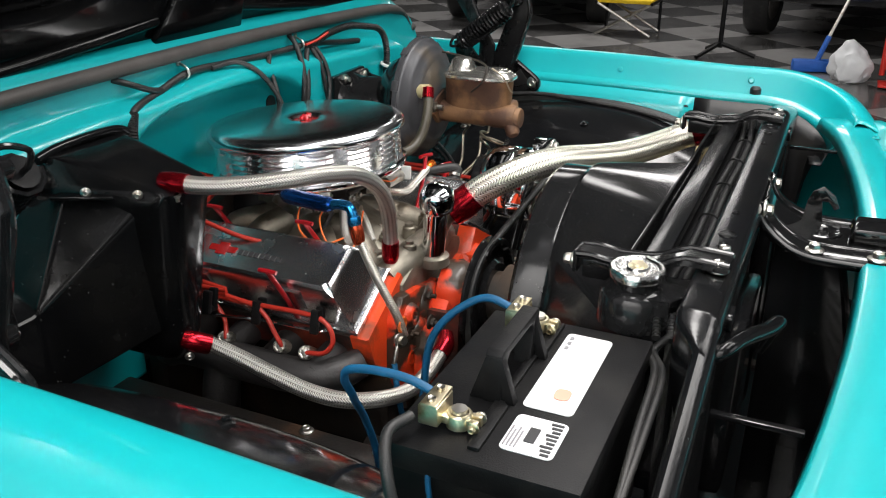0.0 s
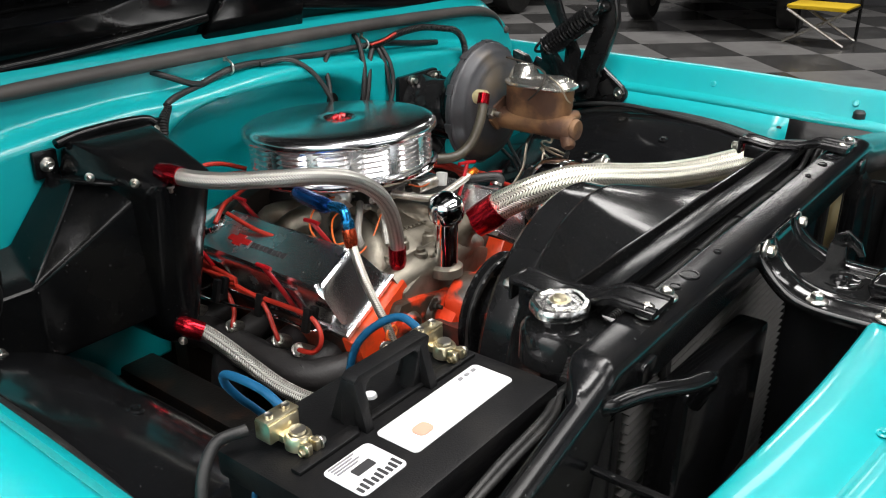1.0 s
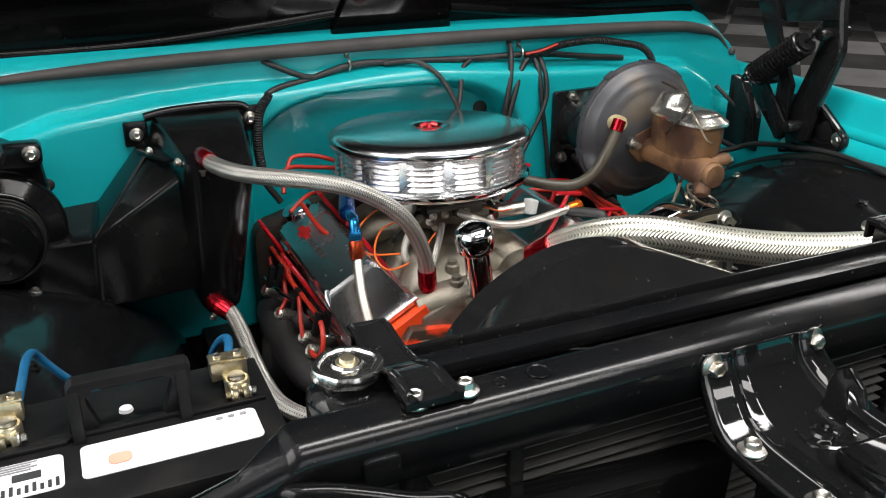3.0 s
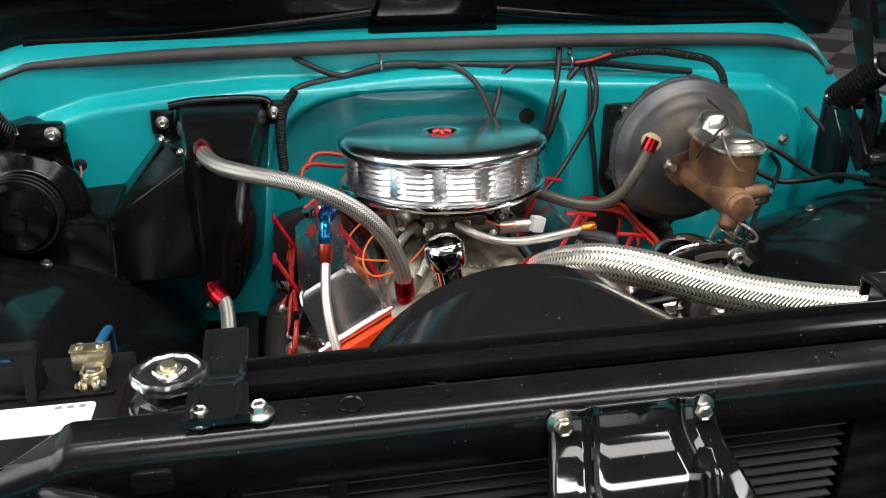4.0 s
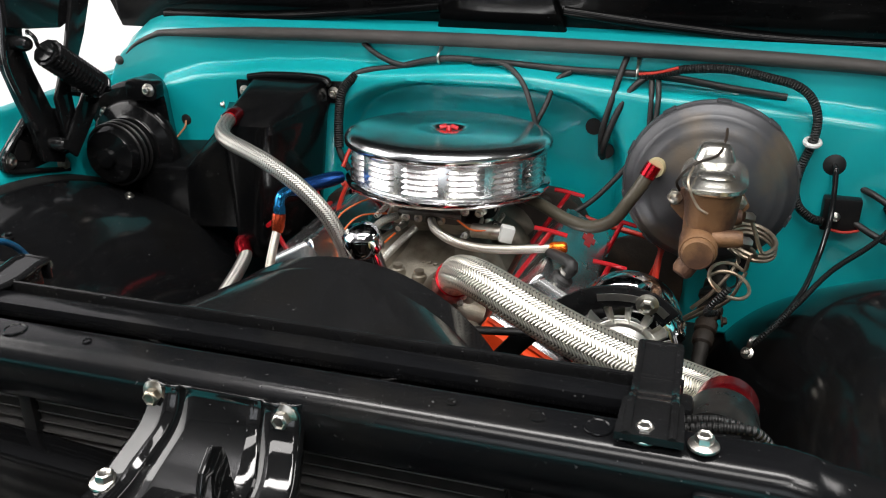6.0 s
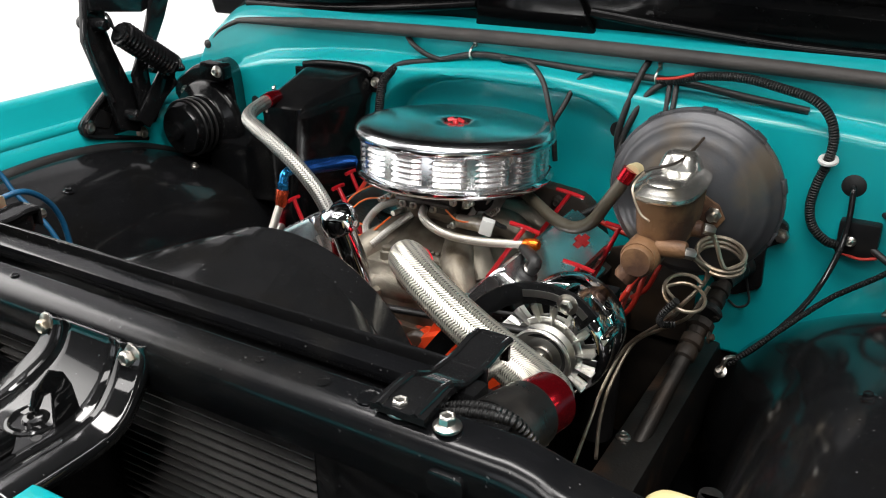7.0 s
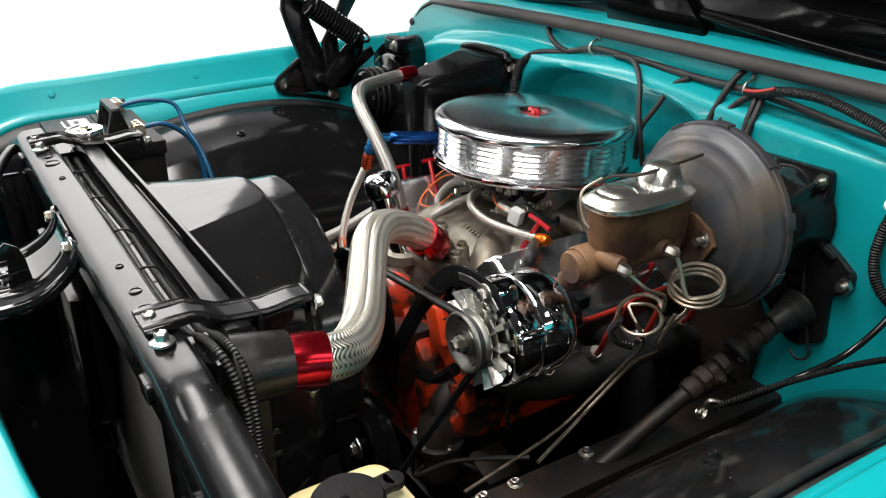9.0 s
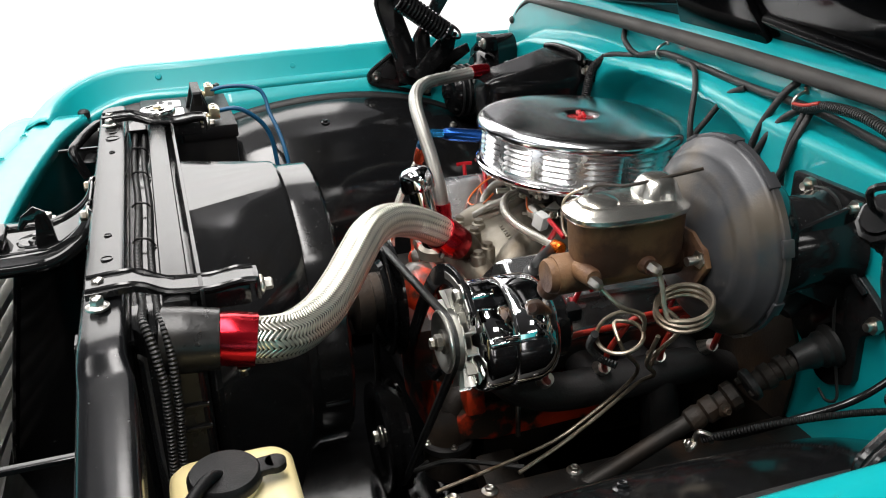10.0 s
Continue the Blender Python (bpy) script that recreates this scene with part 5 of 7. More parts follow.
for y, w, z in ((0.578, 0.100, 0.852), (0.590, 0.106, 0.864), (0.640, 0.104, 0.880), (0.680, 0.094, 0.898), (0.715, 0.082, 0.916), (0.730, 0.078, 0.918)):
    deck.append([(EX + w * a, y, 0.82 + (z - 0.82) * b) for a, b in ((-1.18, 0.0), (-1.08, 0.40), (-0.86, 0.74), (-0.52, 0.95), (-0.20, 0.97), (0.0, 1.0), (0.20, 0.97), (0.52, 0.95), (0.86, 0.74), (1.08, 0.40), (1.18, 0.0))])
part("runner_deck", loft(deck), CAST, man, angle=70)
for k in range(7):
    part("raised_mark", box((EX - 0.002 + 0.0105 * k, 0.655 - 0.0012 * k, 0.8865), (0.006, 0.0065, 0.003), 0.001, (25, 0, 0)), CAST, man)
therm = thing("thermostat_housing", (0.03, 0.55, 0.87), "cast thermostat outlet with a bright bolt", "thermostat housing")
part("outlet", tube([(0.022, 0.575, 0.860), (0.024, 0.565, 0.885), (0.034, 0.552, 0.902), (0.050, 0.536, 0.908)], [0.030, 0.026, 0.021, 0.020], 18, 6), CAST, therm)
part("flange", prism([(-0.02, 0.555), (0.022, 0.545), (0.064, 0.560), (0.064, 0.585), (0.022, 0.605), (-0.02, 0.585)], "xy", 0.858, 0.870, 0.003), CAST, therm)
for bx, by in ((-0.010, 0.570), (0.056, 0.572)):
    part("bolt", bolt((bx, by, 0.870), (0, 0, 1), 0.008, 0.009), STEEL, therm)

# chrome oil filler tube
fill = thing("oil_filler_tube", (-0.05, 0.545, 0.85), "tall chrome oil filler tube with domed breather cap", "oil filler")
d = Vector((-0.034, -0.026, 0.146)).normalized()
o = Vector((-0.051, 0.538, 0.852))
part("tube", lathe([(0.0215, 0), (0.0205, 0.006), (0.0205, 0.115)], o, d, 30), CHROME, fill)
part("breather_cap", lathe([(0.0225, 0.108), (0.0285, 0.110), (0.0298, 0.114), (0.0298, 0.132), (0.0275, 0.142), (0.020, 0.149), (0.009, 0.1515), (0, 0.152)], o, d, 36), CHROME, fill)
part("base", lathe([(0.030, -0.012), (0.030, 0.004), (0.023, 0.008)], o, (0, 0, 1), 24), CAST, fill)

# carburettor
CARBGREY = shader("dull_grey_zinc_casting", (0.10, 0.095, 0.088), 0.42, 0.7, vary=0.3, scale=60, bump=0.3, bump_scale=420, stain=(0.035, 0.028, 0.02), stain_scale=25)
carb = thing("carburettor", (EX, 0.79, 0.92), "grey cast carburettor under the air cleaner", "carburettor")
part("base_plate", box((EX, 0.79, 0.932), (0.15, 0.16, 0.014), 0.004), CAST, carb)
part("main_body", box((EX, 0.79, 0.958), (0.115, 0.125, 0.045), 0.006), CARBGREY, carb)
part("front_bowl", box((EX, 0.712, 0.962), (0.105, 0.045, 0.045), 0.008), CARBGREY, carb)
part("rear_bowl", box((EX, 0.868, 0.962), (0.105, 0.045, 0.045), 0.008), CARBGREY, carb)
part("air_horn", lathe([(0.06, 0), (0.065, 0.012), (0.065, 0.03)], (EX, 0.79, 0.975), (0, 0, 1), 30), CARBGREY, carb)
for bx in (-0.072, -0.05, -0.01, 0.03, 0.055):
    part("bowl_screw", bolt((bx, 0.689, 0.948 + 0.02 * (bx > 0)), (0, -1, 0), 0.005, 0.007), STEEL, carb)
part("throttle_lever", prism([(0.745, 0.925), (0.79, 0.915), (0.83, 0.935), (0.815, 0.965), (0.77, 0.975)], "yz", EX - 0.088, EX - 0.083, 0.001), STEEL, carb)
part("throttle_lever", prism([(0.745, 0.925), (0.79, 0.915), (0.83, 0.935), (0.815, 0.965), (0.77, 0.975)], "yz", EX + 0.083, EX + 0.088, 0.001), STEEL, carb)
part("choke_coil", lathe([(0.026, 0), (0.026, 0.014), (0.022, 0.022), (0, 0.024)], (EX + 0.072, 0.745, 0.965), (1, -0.3, 0), 24), PLASTIC, carb)
part("linkage_rod", tube([(EX + 0.088, 0.76, 0.93), (EX + 0.095, 0.72, 0.942), (EX + 0.092, 0.68, 0.95)], 0.0022, 8, 3), STEEL, carb)
part("vacuum_port", tube([(EX - 0.045, 0.69, 0.935), (EX - 0.05, 0.665, 0.935)], 0.005, 10, 2), STEEL, carb)
part("connector", box((0.105, 0.668, 0.946), (0.022, 0.018, 0.026), 0.003, (0, 15, 20)), CLIP, carb, "pale plastic connector")
part("solenoid", lathe([(0.012, 0), (0.012, 0.05), (0.008, 0.055)], (0.045, 0.682, 0.94), (1, -0.1, 0.05), 16), STEEL, carb)

for k, (bx, by, bz, r) in enumerate(((-0.075, 0.700, 0.935, 0.006), (-0.045, 0.684, 0.972, 0.005), (0.0, 0.684, 0.975, 0.005), (0.035, 0.684, 0.930, 0.006), (0.060, 0.70, 0.968, 0.005), (-0.088, 0.735, 0.950, 0.006), (-0.092, 0.80, 0.945, 0.007), (0.060, 0.735, 0.938, 0.006))):
    part("adjuster_screw", merge(lathe([(r, 0), (r, 0.006), (r * 0.7, 0.007)], (bx, by, bz), (0.3 * (k % 3 - 1), -1, 0.1), 10), lathe([(r * 0.45, 0.006), (r * 0.45, 0.016), (0, 0.017)], (bx, by, bz), (0.3 * (k % 3 - 1), -1, 0.1), 8)), BRIGHTZINC, carb)
for x0, x1 in ((EX - 0.060, EX - 0.100), (EX + 0.060, EX + 0.105)):
    part("lever_arm", prism([(0.700, 0.945), (0.715, 0.935), (0.760, 0.955), (0.756, 0.968), (0.735, 0.962)], "yz", min(x0, x1) + 0.018, min(x0, x1) + 0.021, 0.0008), BRIGHTZINC, carb)
    part("return_spring", tube([(x1 + 0.0045 * math.cos(k * 1.05), 0.695 + 0.0012 * k, 0.940 + 0.0045 * math.sin(k * 1.05)) for k in range(60)], 0.0011, 5, 1), STEEL, carb)
part("fuel_rail", tube([(EX - 0.055, 0.688, 0.958), (EX - 0.02, 0.680, 0.962), (EX + 0.02, 0.680, 0.962), (EX + 0.05, 0.688, 0.957)], 0.0045, 10, 4), CARBGREY, carb)
part("choke_lever", prism([(0.728, 0.958), (0.760, 0.962), (0.762, 0.986), (0.748, 0.990), (0.742, 0.972)], "yz", EX + 0.098, EX + 0.1005, 0.0008), STEEL, carb)
part("vacuum_pod", lathe([(0.017, 0), (0.019, 0.004), (0.019, 0.012), (0.014, 0.018), (0.005, 0.020), (0.005, 0.028)], (EX - 0.068, 0.735, 0.955), (-1, -0.4, 0.1), 20), BRIGHTZINC, carb)
for pts in ([(EX - 0.09, 0.70, 0.935), (EX - 0.11, 0.705, 0.915), (EX - 0.10, 0.735, 0.895), (EX - 0.08, 0.76, 0.89)], [(EX + 0.10, 0.715, 0.945), (EX + 0.125, 0.73, 0.925), (EX + 0.115, 0.77, 0.905), (EX + 0.08, 0.80, 0.895)]):
    part("vacuum_tube", tube(pts, 0.004, 8, 6), RUBBER, carb)

# air cleaner
AC = (EX - 0.002, 0.797)
air = thing("air_cleaner", (*AC, 0.99), "round chrome air cleaner with louvred side and polished lid", "air cleaner")
part("base_pan", lathe([(0.05, -0.026), (0.09, -0.022), (0.150, -0.018), (0.168, -0.016), (0.175, -0.013), (0.178, -0.008), (0.178, -0.004), (0.174, -0.001), (0.166, 0.000)], (*AC, 0.994), (0, 0, 1), 72), CHROME, air)
part("side_band", lathe([(0.163, -0.004), (0.165, -0.002), (0.165, 0.060), (0.163, 0.064)], (*AC, 0.994), (0, 0, 1), 72), LOUVRE, air)
part("lid", lathe([(0.168, 0.058), (0.176, 0.056), (0.179, 0.059), (0.179, 0.066), (0.1775, 0.0695), (0.173, 0.0740), (0.166, 0.0770), (0.156, 0.0782), (0.120, 0.0790), (0.060, 0.0798), (0.034, 0.0800), (0.029, 0.0790), (0.025, 0.075), (0.022, 0.074), (0, 0.074)], (*AC, 0.994), (0, 0, 1), 96), LIDCHROME, air, angle=60)
part("centre_dish", lathe([(0.0235, 0.0748), (0.022, 0.0755), (0, 0.0755)], (*AC, 0.994), (0, 0, 1), 30), LOGORED, air, "red centre dish")
part("wing_nut", merge(lathe([(0.005, 0), (0.005, 0.008), (0, 0.009)], (*AC, 1.0697), (0, 0, 1), 12), box((AC[0] - 0.010, AC[1], 1.076), (0.013, 0.004, 0.007), 0.0015, (0, -20, 0)), box((AC[0] + 0.010, AC[1], 1.076), (0.013, 0.004, 0.007), 0.0015, (0, 20, 0))), REDPAINT, air, "red wing nut")
lou = None
for s in range(14):
    for k in range(6):
        if lou is None:
            a0 = [(math.tau / 14) * (i / 6 - 0.5) * 0.86 for i in range(7)]
            rows_ = []
            for rr, zz in ((0.1645, -0.0030), (0.1686, -0.0036), (0.1696, -0.0022), (0.1645, 0.0048)):
                rows_.append([(rr * math.cos(a) if 0 < i < 6 else 0.1645 * math.cos(a), rr * math.sin(a) if 0 < i < 6 else 0.1645 * math.sin(a), zz) for i, a in enumerate(a0)])
            lou = part("louvre", loft(rows_, cap=False, closed=False), LOUVRE, air, angle=25)
            ob = lou
        else:
            ob = lou.copy()
            scene.collection.objects.link(ob)
        ob.matrix_basis = Matrix.Translation((AC[0], AC[1], 1.0025 + 0.0092 * k)) @ Matrix.Rotation(math.tau * (s + 0.5) / 14, 4, "Z")

air.rotation_euler.x = radians(-3.5)

# distributor and coil behind
dist = thing("distributor", (EX, 0.93, 0.86), "black distributor cap at the back of the engine", "distributor")
part("cap", lathe([(0.075, 0), (0.078, 0.03), (0.070, 0.05), (0.05, 0.075), (0, 0.078)], (EX, 0.925, 0.885), (0, 0, 1), 28), PLASTIC, dist)
for k in range(8):
    a = math.tau * k / 8
    part("tower", lathe([(0.011, 0), (0.009, 0.02)], (EX + 0.052 * math.cos(a), 0.925 + 0.052 * math.sin(a), 0.945), (0, 0, 1), 12), PLASTIC, dist)

# spark plug leads


def lead(points, r=0.0042):
    return solo("spark_plug_lead", tube(points, r, 10, 7), REDWIRE, "red spark plug lead", "spark plug lead", group="spark plug leads")


for k, (yy, px) in enumerate(((0.650, -0.311), (0.700, -0.309), (0.80, -0.325), (0.90, -0.325))):
    z = 0.832 - 0.006 * (k % 2)
    lead([(-0.20, 0.925, 0.88), (-0.25, 0.920, 0.850), (-0.286, 0.90, 0.832 + 0.005 * k), (-0.300, 0.80, 0.828 + 0.005 * k), *([(-0.298, 0.740, 0.828), (-0.297, 0.640, 0.830), (-0.299, 0.606, 0.820), (-0.304, 0.594, 0.796), (-0.309, 0.608, 0.774)] if k == 0 else [(-0.300, yy + 0.045, 0.822 + 0.004 * k), (-0.305, yy + 0.018, 0.812), (-0.309, yy + 0.001, 0.788)]), (px, yy - 0.010, 0.768), (px + 0.012, yy, 0.758)])
    bt = thing("spark_plug_boot", (px, yy, 0.77), "pale woven heat sleeve over a spark plug", "spark plug boot", "spark plug boots")
    part("sleeve", tube([(px - 0.003, yy - 0.008, 0.770), (px, yy - 0.007, 0.768), (px + 0.014, yy, 0.757), (px + 0.045, yy + 0.01, 0.735)], [0.0045, 0.0115, 0.0135, 0.013], 14, 5), BRAIDFINE, bt)
solo("lead_rail", tube([(-0.262, 0.615, 0.797), (-0.289, 0.622, 0.801), (-0.294, 0.66, 0.801), (-0.300, 0.74, 0.802), (-0.322, 0.82, 0.804), (-0.325, 0.88, 0.804), (-0.28, 0.90, 0.797)], 0.0028, 8, 6), CHROME, "thin chrome rail carrying the plug lead clips", "lead rail")
for xx, yy, zz in ((-0.296, 0.627, 0.820), (-0.299, 0.738, 0.815), (-0.323, 0.817, 0.828)):
    sep = thing("lead_separator", (xx, yy, zz), "small black plastic lead clip", "lead clip", "lead clips")
    part("clip", box((xx - 0.006, yy, zz + 0.002), (0.010, 0.014, 0.040), 0.003, (0, 15, 0)), PLASTIC, sep)
    part("clip", box((xx + 0.010, yy, zz + 0.004), (0.010, 0.014, 0.034), 0.003, (0, 15, 0)), PLASTIC, sep)
    part("bridge", box((xx + 0.002, yy, zz - 0.012), (0.022, 0.012, 0.010), 0.003, (0, 15, 0)), PLASTIC, sep)
for k in range(4):
    yy = 0.60 + 0.095 * k
    run = [(0.338 + 0.003 * (k % 2), y, 0.872 + 0.0085 * k + 0.02 * (y - 0.70)) for y in (0.86, 0.78, 0.71, 0.65, 0.615) if y > yy + 0.010]
    lead([(0.10, 0.955, 0.925), (0.20, 0.940, 0.880), (0.30, 0.915, 0.868), *run, (0.338, yy - 0.004, 0.862), (0.334, yy - 0.022, 0.832), (0.320, yy - 0.020, 0.800), (0.290, yy, 0.768)], 0.0046)
    bt = thing("spark_plug_boot", (0.27, yy, 0.76), "pale woven heat sleeve over a spark plug", "spark plug boot", "spark plug boots")
    part("sleeve", tube([(0.288, yy, 0.772), (0.268, yy + 0.004, 0.756), (0.245, yy + 0.01, 0.742)], [0.010, 0.0125, 0.012], 14, 5), BRAIDFINE, bt)
for pts in ([(-0.26, 0.93, 0.98), (-0.24, 0.95, 1.0), (-0.19, 0.95, 0.995), (-0.13, 0.94, 0.97)], [(-0.275, 0.90, 0.95), (-0.26, 0.93, 0.985), (-0.20, 0.95, 0.975), (-0.12, 0.94, 0.965)], [(-0.27, 0.88, 0.92), (-0.23, 0.90, 0.94), (-0.18, 0.93, 0.935), (-0.10, 0.93, 0.965)], [(-0.215, 0.72, 0.90), (-0.24, 0.80, 0.915), (-0.25, 0.87, 0.935)]):
    lead(pts)

# exhaust manifolds
for sx in (-1, 1):
    ex = thing("exhaust_manifold", (EX + sx * 0.25, 0.70, 0.72), "dull black cast exhaust manifold", "exhaust manifold", "exhaust manifolds")
    yo = 0 if sx < 0 else -0.02
    part("log", tube([(EX + sx * 0.225, 0.575 + yo, 0.735), (EX + sx * 0.262, 0.600 + yo, 0.728), (EX + sx * 0.288, 0.65 + yo, 0.725), (EX + sx * 0.295, 0.75 + yo, 0.728), (EX + sx * 0.290, 0.88 + yo, 0.725), (EX + sx * 0.27, 0.95, 0.69)], [0.026, 0.029, 0.030, 0.031, 0.030, 0.029], 16, 6), HEADER, ex)
    for k in range(4):
        part("runner", tube([(EX + sx * 0.20, 0.62 + 0.09 * k + yo, 0.748), (EX + sx * 0.29, 0.63 + 0.088 * k + yo, 0.727)], 0.026, 14, 3), HEADER, ex)
    part("down_pipe", tube([(EX + sx * 0.292, 0.80, 0.72), (EX + sx * 0.30, 0.81, 0.66), (EX + sx * 0.29, 0.83, 0.50)], 0.032, 14, 4), HEADER, ex)

# alternator
ALT = (0.3125, 0.444, 0.8835)
alt = thing("alternator", (ALT[0], 0.5, 0.82), "chrome alternator with finned fan and pulley", "alternator")
part("front_case", lathe([(0.03, 0.018), (0.066, 0.019), (0.073, 0.022), (0.077, 0.029), (0.0775, 0.034), (0.0775, 0.058), (0.076, 0.062)], ALT, (0, 1, 0), 64), CHROME, alt, angle=60)
part("stator_band", lathe([(0.0735, 0.0615), (0.0735, 0.0665)], ALT, (0, 1, 0), 64), SATIN, alt)
part("rear_case", lathe([(0.0745, 0.066), (0.0765, 0.069), (0.0765, 0.104), (0.074, 0.116), (0.067, 0.128), (0.055, 0.135), (0.02, 0.139), (0, 0.139)], ALT, (0, 1, 0), 64), CHROME, alt, angle=60)
part("rear_cover", lathe([(0.050, 0.136), (0.050, 0.152), (0.045, 0.157), (0, 0.158)], ALT, (0, 1, 0), 40), BLACK, alt)
for a in (20, 200):
    ca, sa = math.cos(radians(a)), math.sin(radians(a))
    part("through_bolt", lathe([(0.006, 0.024), (0.0075, 0.028), (0.0075, 0.060), (0.006, 0.064)], (ALT[0] + 0.078 * ca, ALT[1], ALT[2] + 0.078 * sa), (0, 1, 0), 14), CHROME, alt)
part("top_ear", prism(rounded([(0.318, 0.945), (0.362, 0.945), (0.358, 0.972), (0.340, 0.980), (0.324, 0.974)], 0.008), "xz", 0.455, 0.485, 0.002), CHROME, alt)
part("front_plate", prism(rounded([(0.196, 0.904), (0.214, 0.930), (0.250, 0.952), (0.300, 0.957), (0.345, 0.950), (0.345, 0.900), (0.262, 0.870), (0.224, 0.884)], 0.010), "xz", 0.4565, 0.4605, 0.0015), CHROME, alt)
part("terminal_plug", box((ALT[0] + 0.030, ALT[1] + 0.160, ALT[2] + 0.028), (0.026, 0.022, 0.018), 0.003), PLASTIC, alt)
part("fan_disc", lathe([(0.02, 0.009), (0.050, 0.009), (0.051, 0.010), (0.02, 0.012)], ALT, (0, 1, 0), 40), BRIGHTZINC, alt)
for k in range(15):
    # each blade: a flat root that folds forward into a standing vane
    m = Matrix.Translation((ALT[0], ALT[1] + 0.011, ALT[2])) @ Matrix.Rotation(math.tau * k / 15, 4, "Y")
    bm = merge(loft([[(x, y, 0.040) for x, y in ((0.001, -0.001), (0.007, -0.001), (0.007, 0.001), (0.001, 0.001))], [(x, y, 0.069) for x, y in ((0.000, -0.001), (0.008, -0.001), (0.008, 0.001), (0.000, 0.001))]]),
               loft([[(x, y, 0.043) for x, y in ((0.006, -0.009), (0.008, -0.009), (0.008, 0.001), (0.006, 0.001))], [(x, y, 0.070) for x, y in ((0.007, -0.015), (0.009, -0.015), (0.009, 0.001), (0.007, 0.001))]]))
    bmesh.ops.transform(bm, matrix=m, verts=bm.verts)
    part("fan_blade", bm, BRIGHTZINC, alt)
part("pulley", lathe([(0.014, -0.009), (0.020, -0.010), (0.027, -0.006), (0.033, -0.009), (0.038, -0.017), (0.041, -0.018), (0.0435, -0.016), (0.0435, -0.014), (0.032, -0.006), (0.0435, 0.002), (0.043, 0.004), (0.012, 0.005)], ALT, (0, 1, 0), 56), BRIGHTZINC, alt, angle=40)
part("pulley_nut", merge(lathe([(0.017, 0), (0.017, 0.005), (0.013, 0.006), (0, 0.006)], (ALT[0], ALT[1] - 0.011, ALT[2]), (0, -1, 0), 28), lathe([(0.0115, 0.005), (0.0115, 0.014), (0.008, 0.017), (0.0075, 0.022), (0.0045, 0.022), (0.004, 0.014), (0, 0.014)], (ALT[0], ALT[1] - 0.011, ALT[2]), (0, -1, 0), 6)), STEEL, alt)
mid = [(0.085, 0.755), (0.125, 0.815), (0.162, 0.866), (0.200, 0.910), (0.235, 0.943), (0.268, 0.962), (0.300, 0.969), (0.325, 0.969), (0.350, 0.962), (0.372, 0.944)]


def band(points, half):
    """A flat band of even width along a smooth line in the xz plane."""
    path = [Vector((a, b)) for a, b, _ in catmull([(a, b, 0) for a, b in points], 4)]
    left, right = [], []
    for k, p in enumerate(path):
        t = (path[min(k + 1, len(path) - 1)] - path[max(k - 1, 0)]).normalized()
        left.append(tuple(p + Vector((-t.y, t.x)) * half))
        right.append(tuple(p - Vector((-t.y, t.x)) * half))
    return left + right[::-1]


brk = thing("alternator_bracket", (0.25, 0.435, 0.9), "curved gloss black slotted alternator bracket", "bracket")
part("arc", prism(band(mid, 0.0145), "xz", 0.4470, 0.4530, 0.001), BLACK, brk)
# no opening is cut: a bright strip paints the chrome gleam behind
part("slot", prism(band([(0.276, 0.9648), (0.300, 0.9690), (0.325, 0.9690), (0.350, 0.962), (0.366, 0.950)], 0.0050), "xz", 0.4455, 0.4468, 0), BRIGHTZINC, brk, "bright strip standing in for the chrome seen through the slot")
part("adjuster_bolt", bolt((0.3405, 0.4465, 0.9640), (0, -1, 0), 0.010, 0.009), STEEL, brk)
part("lower_arm", tube([(0.25, 0.455, 0.80), (0.19, 0.46, 0.75), (0.12, 0.47, 0.72)], 0.010, 8, 4), BLACK, brk)
part("rear_brace", tube([(0.34, 0.56, 0.82), (0.26, 0.56, 0.78), (0.15, 0.55, 0.76)], 0.009, 8, 4), BLACK, brk)


def belt_line(circles):
    """The outer line of a belt stretched round (x, z, radius) circles: their convex hull."""
    pts = sorted((cx + r * math.cos(math.tau * k / 36), cz + r * math.sin(math.tau * k / 36)) for cx, cz, r in circles for k in range(36))

    def half(seq):
        out = []
        for p in seq:
            while len(out) > 1 and (out[-1][0] - out[-2][0]) * (p[1] - out[-2][1]) - (out[-1][1] - out[-2][1]) * (p[0] - out[-2][0]) <= 0:
                out.pop()
            out.append(p)
        return out
    return half(pts)[:-1] + half(pts[::-1])[:-1]


belt_in = belt_line([(ALT[0], ALT[2], 0.037), (EX, 0.788, 0.096), (EX + 0.004, 0.500, 0.096)])
solo("drive_belt", loft([[(x, yv, z) for x, z in belt_in] for yv in (0.4320, 0.4430)], cap=False), RUBBER, "black rubber drive belt round the pulleys", "drive belt")
bpy.data.objects["drive_belt"].modifiers.new("thickness", "SOLIDIFY").thickness = 0.007

# ---- hoses on the engine ----


hh = thing("heater_hose", (-0.3, 0.6, 1.05), "grey braided heater hose with red end fittings", "hose", "heater hoses")
part("hose", tube([(-0.424, 0.762, 1.074), (-0.416, 0.725, 1.072), (-0.392, 0.672, 1.073), (-0.350, 0.620, 1.076), (-0.300, 0.588, 1.073), (-0.250, 0.570, 1.060), (-0.198, 0.566, 1.028), (-0.160, 0.570, 0.985), (-0.138, 0.576, 0.935), (-0.130, 0.580, 0.898)], 0.0128, 20, 8), BRAID, hh)
part("end_fitting", tube([(-0.427, 0.785, 1.074), (-0.425, 0.765, 1.074), (-0.421, 0.745, 1.073)], [0.0135, 0.0152, 0.0148], 20, 4), REDANO, hh, "red anodised collar")
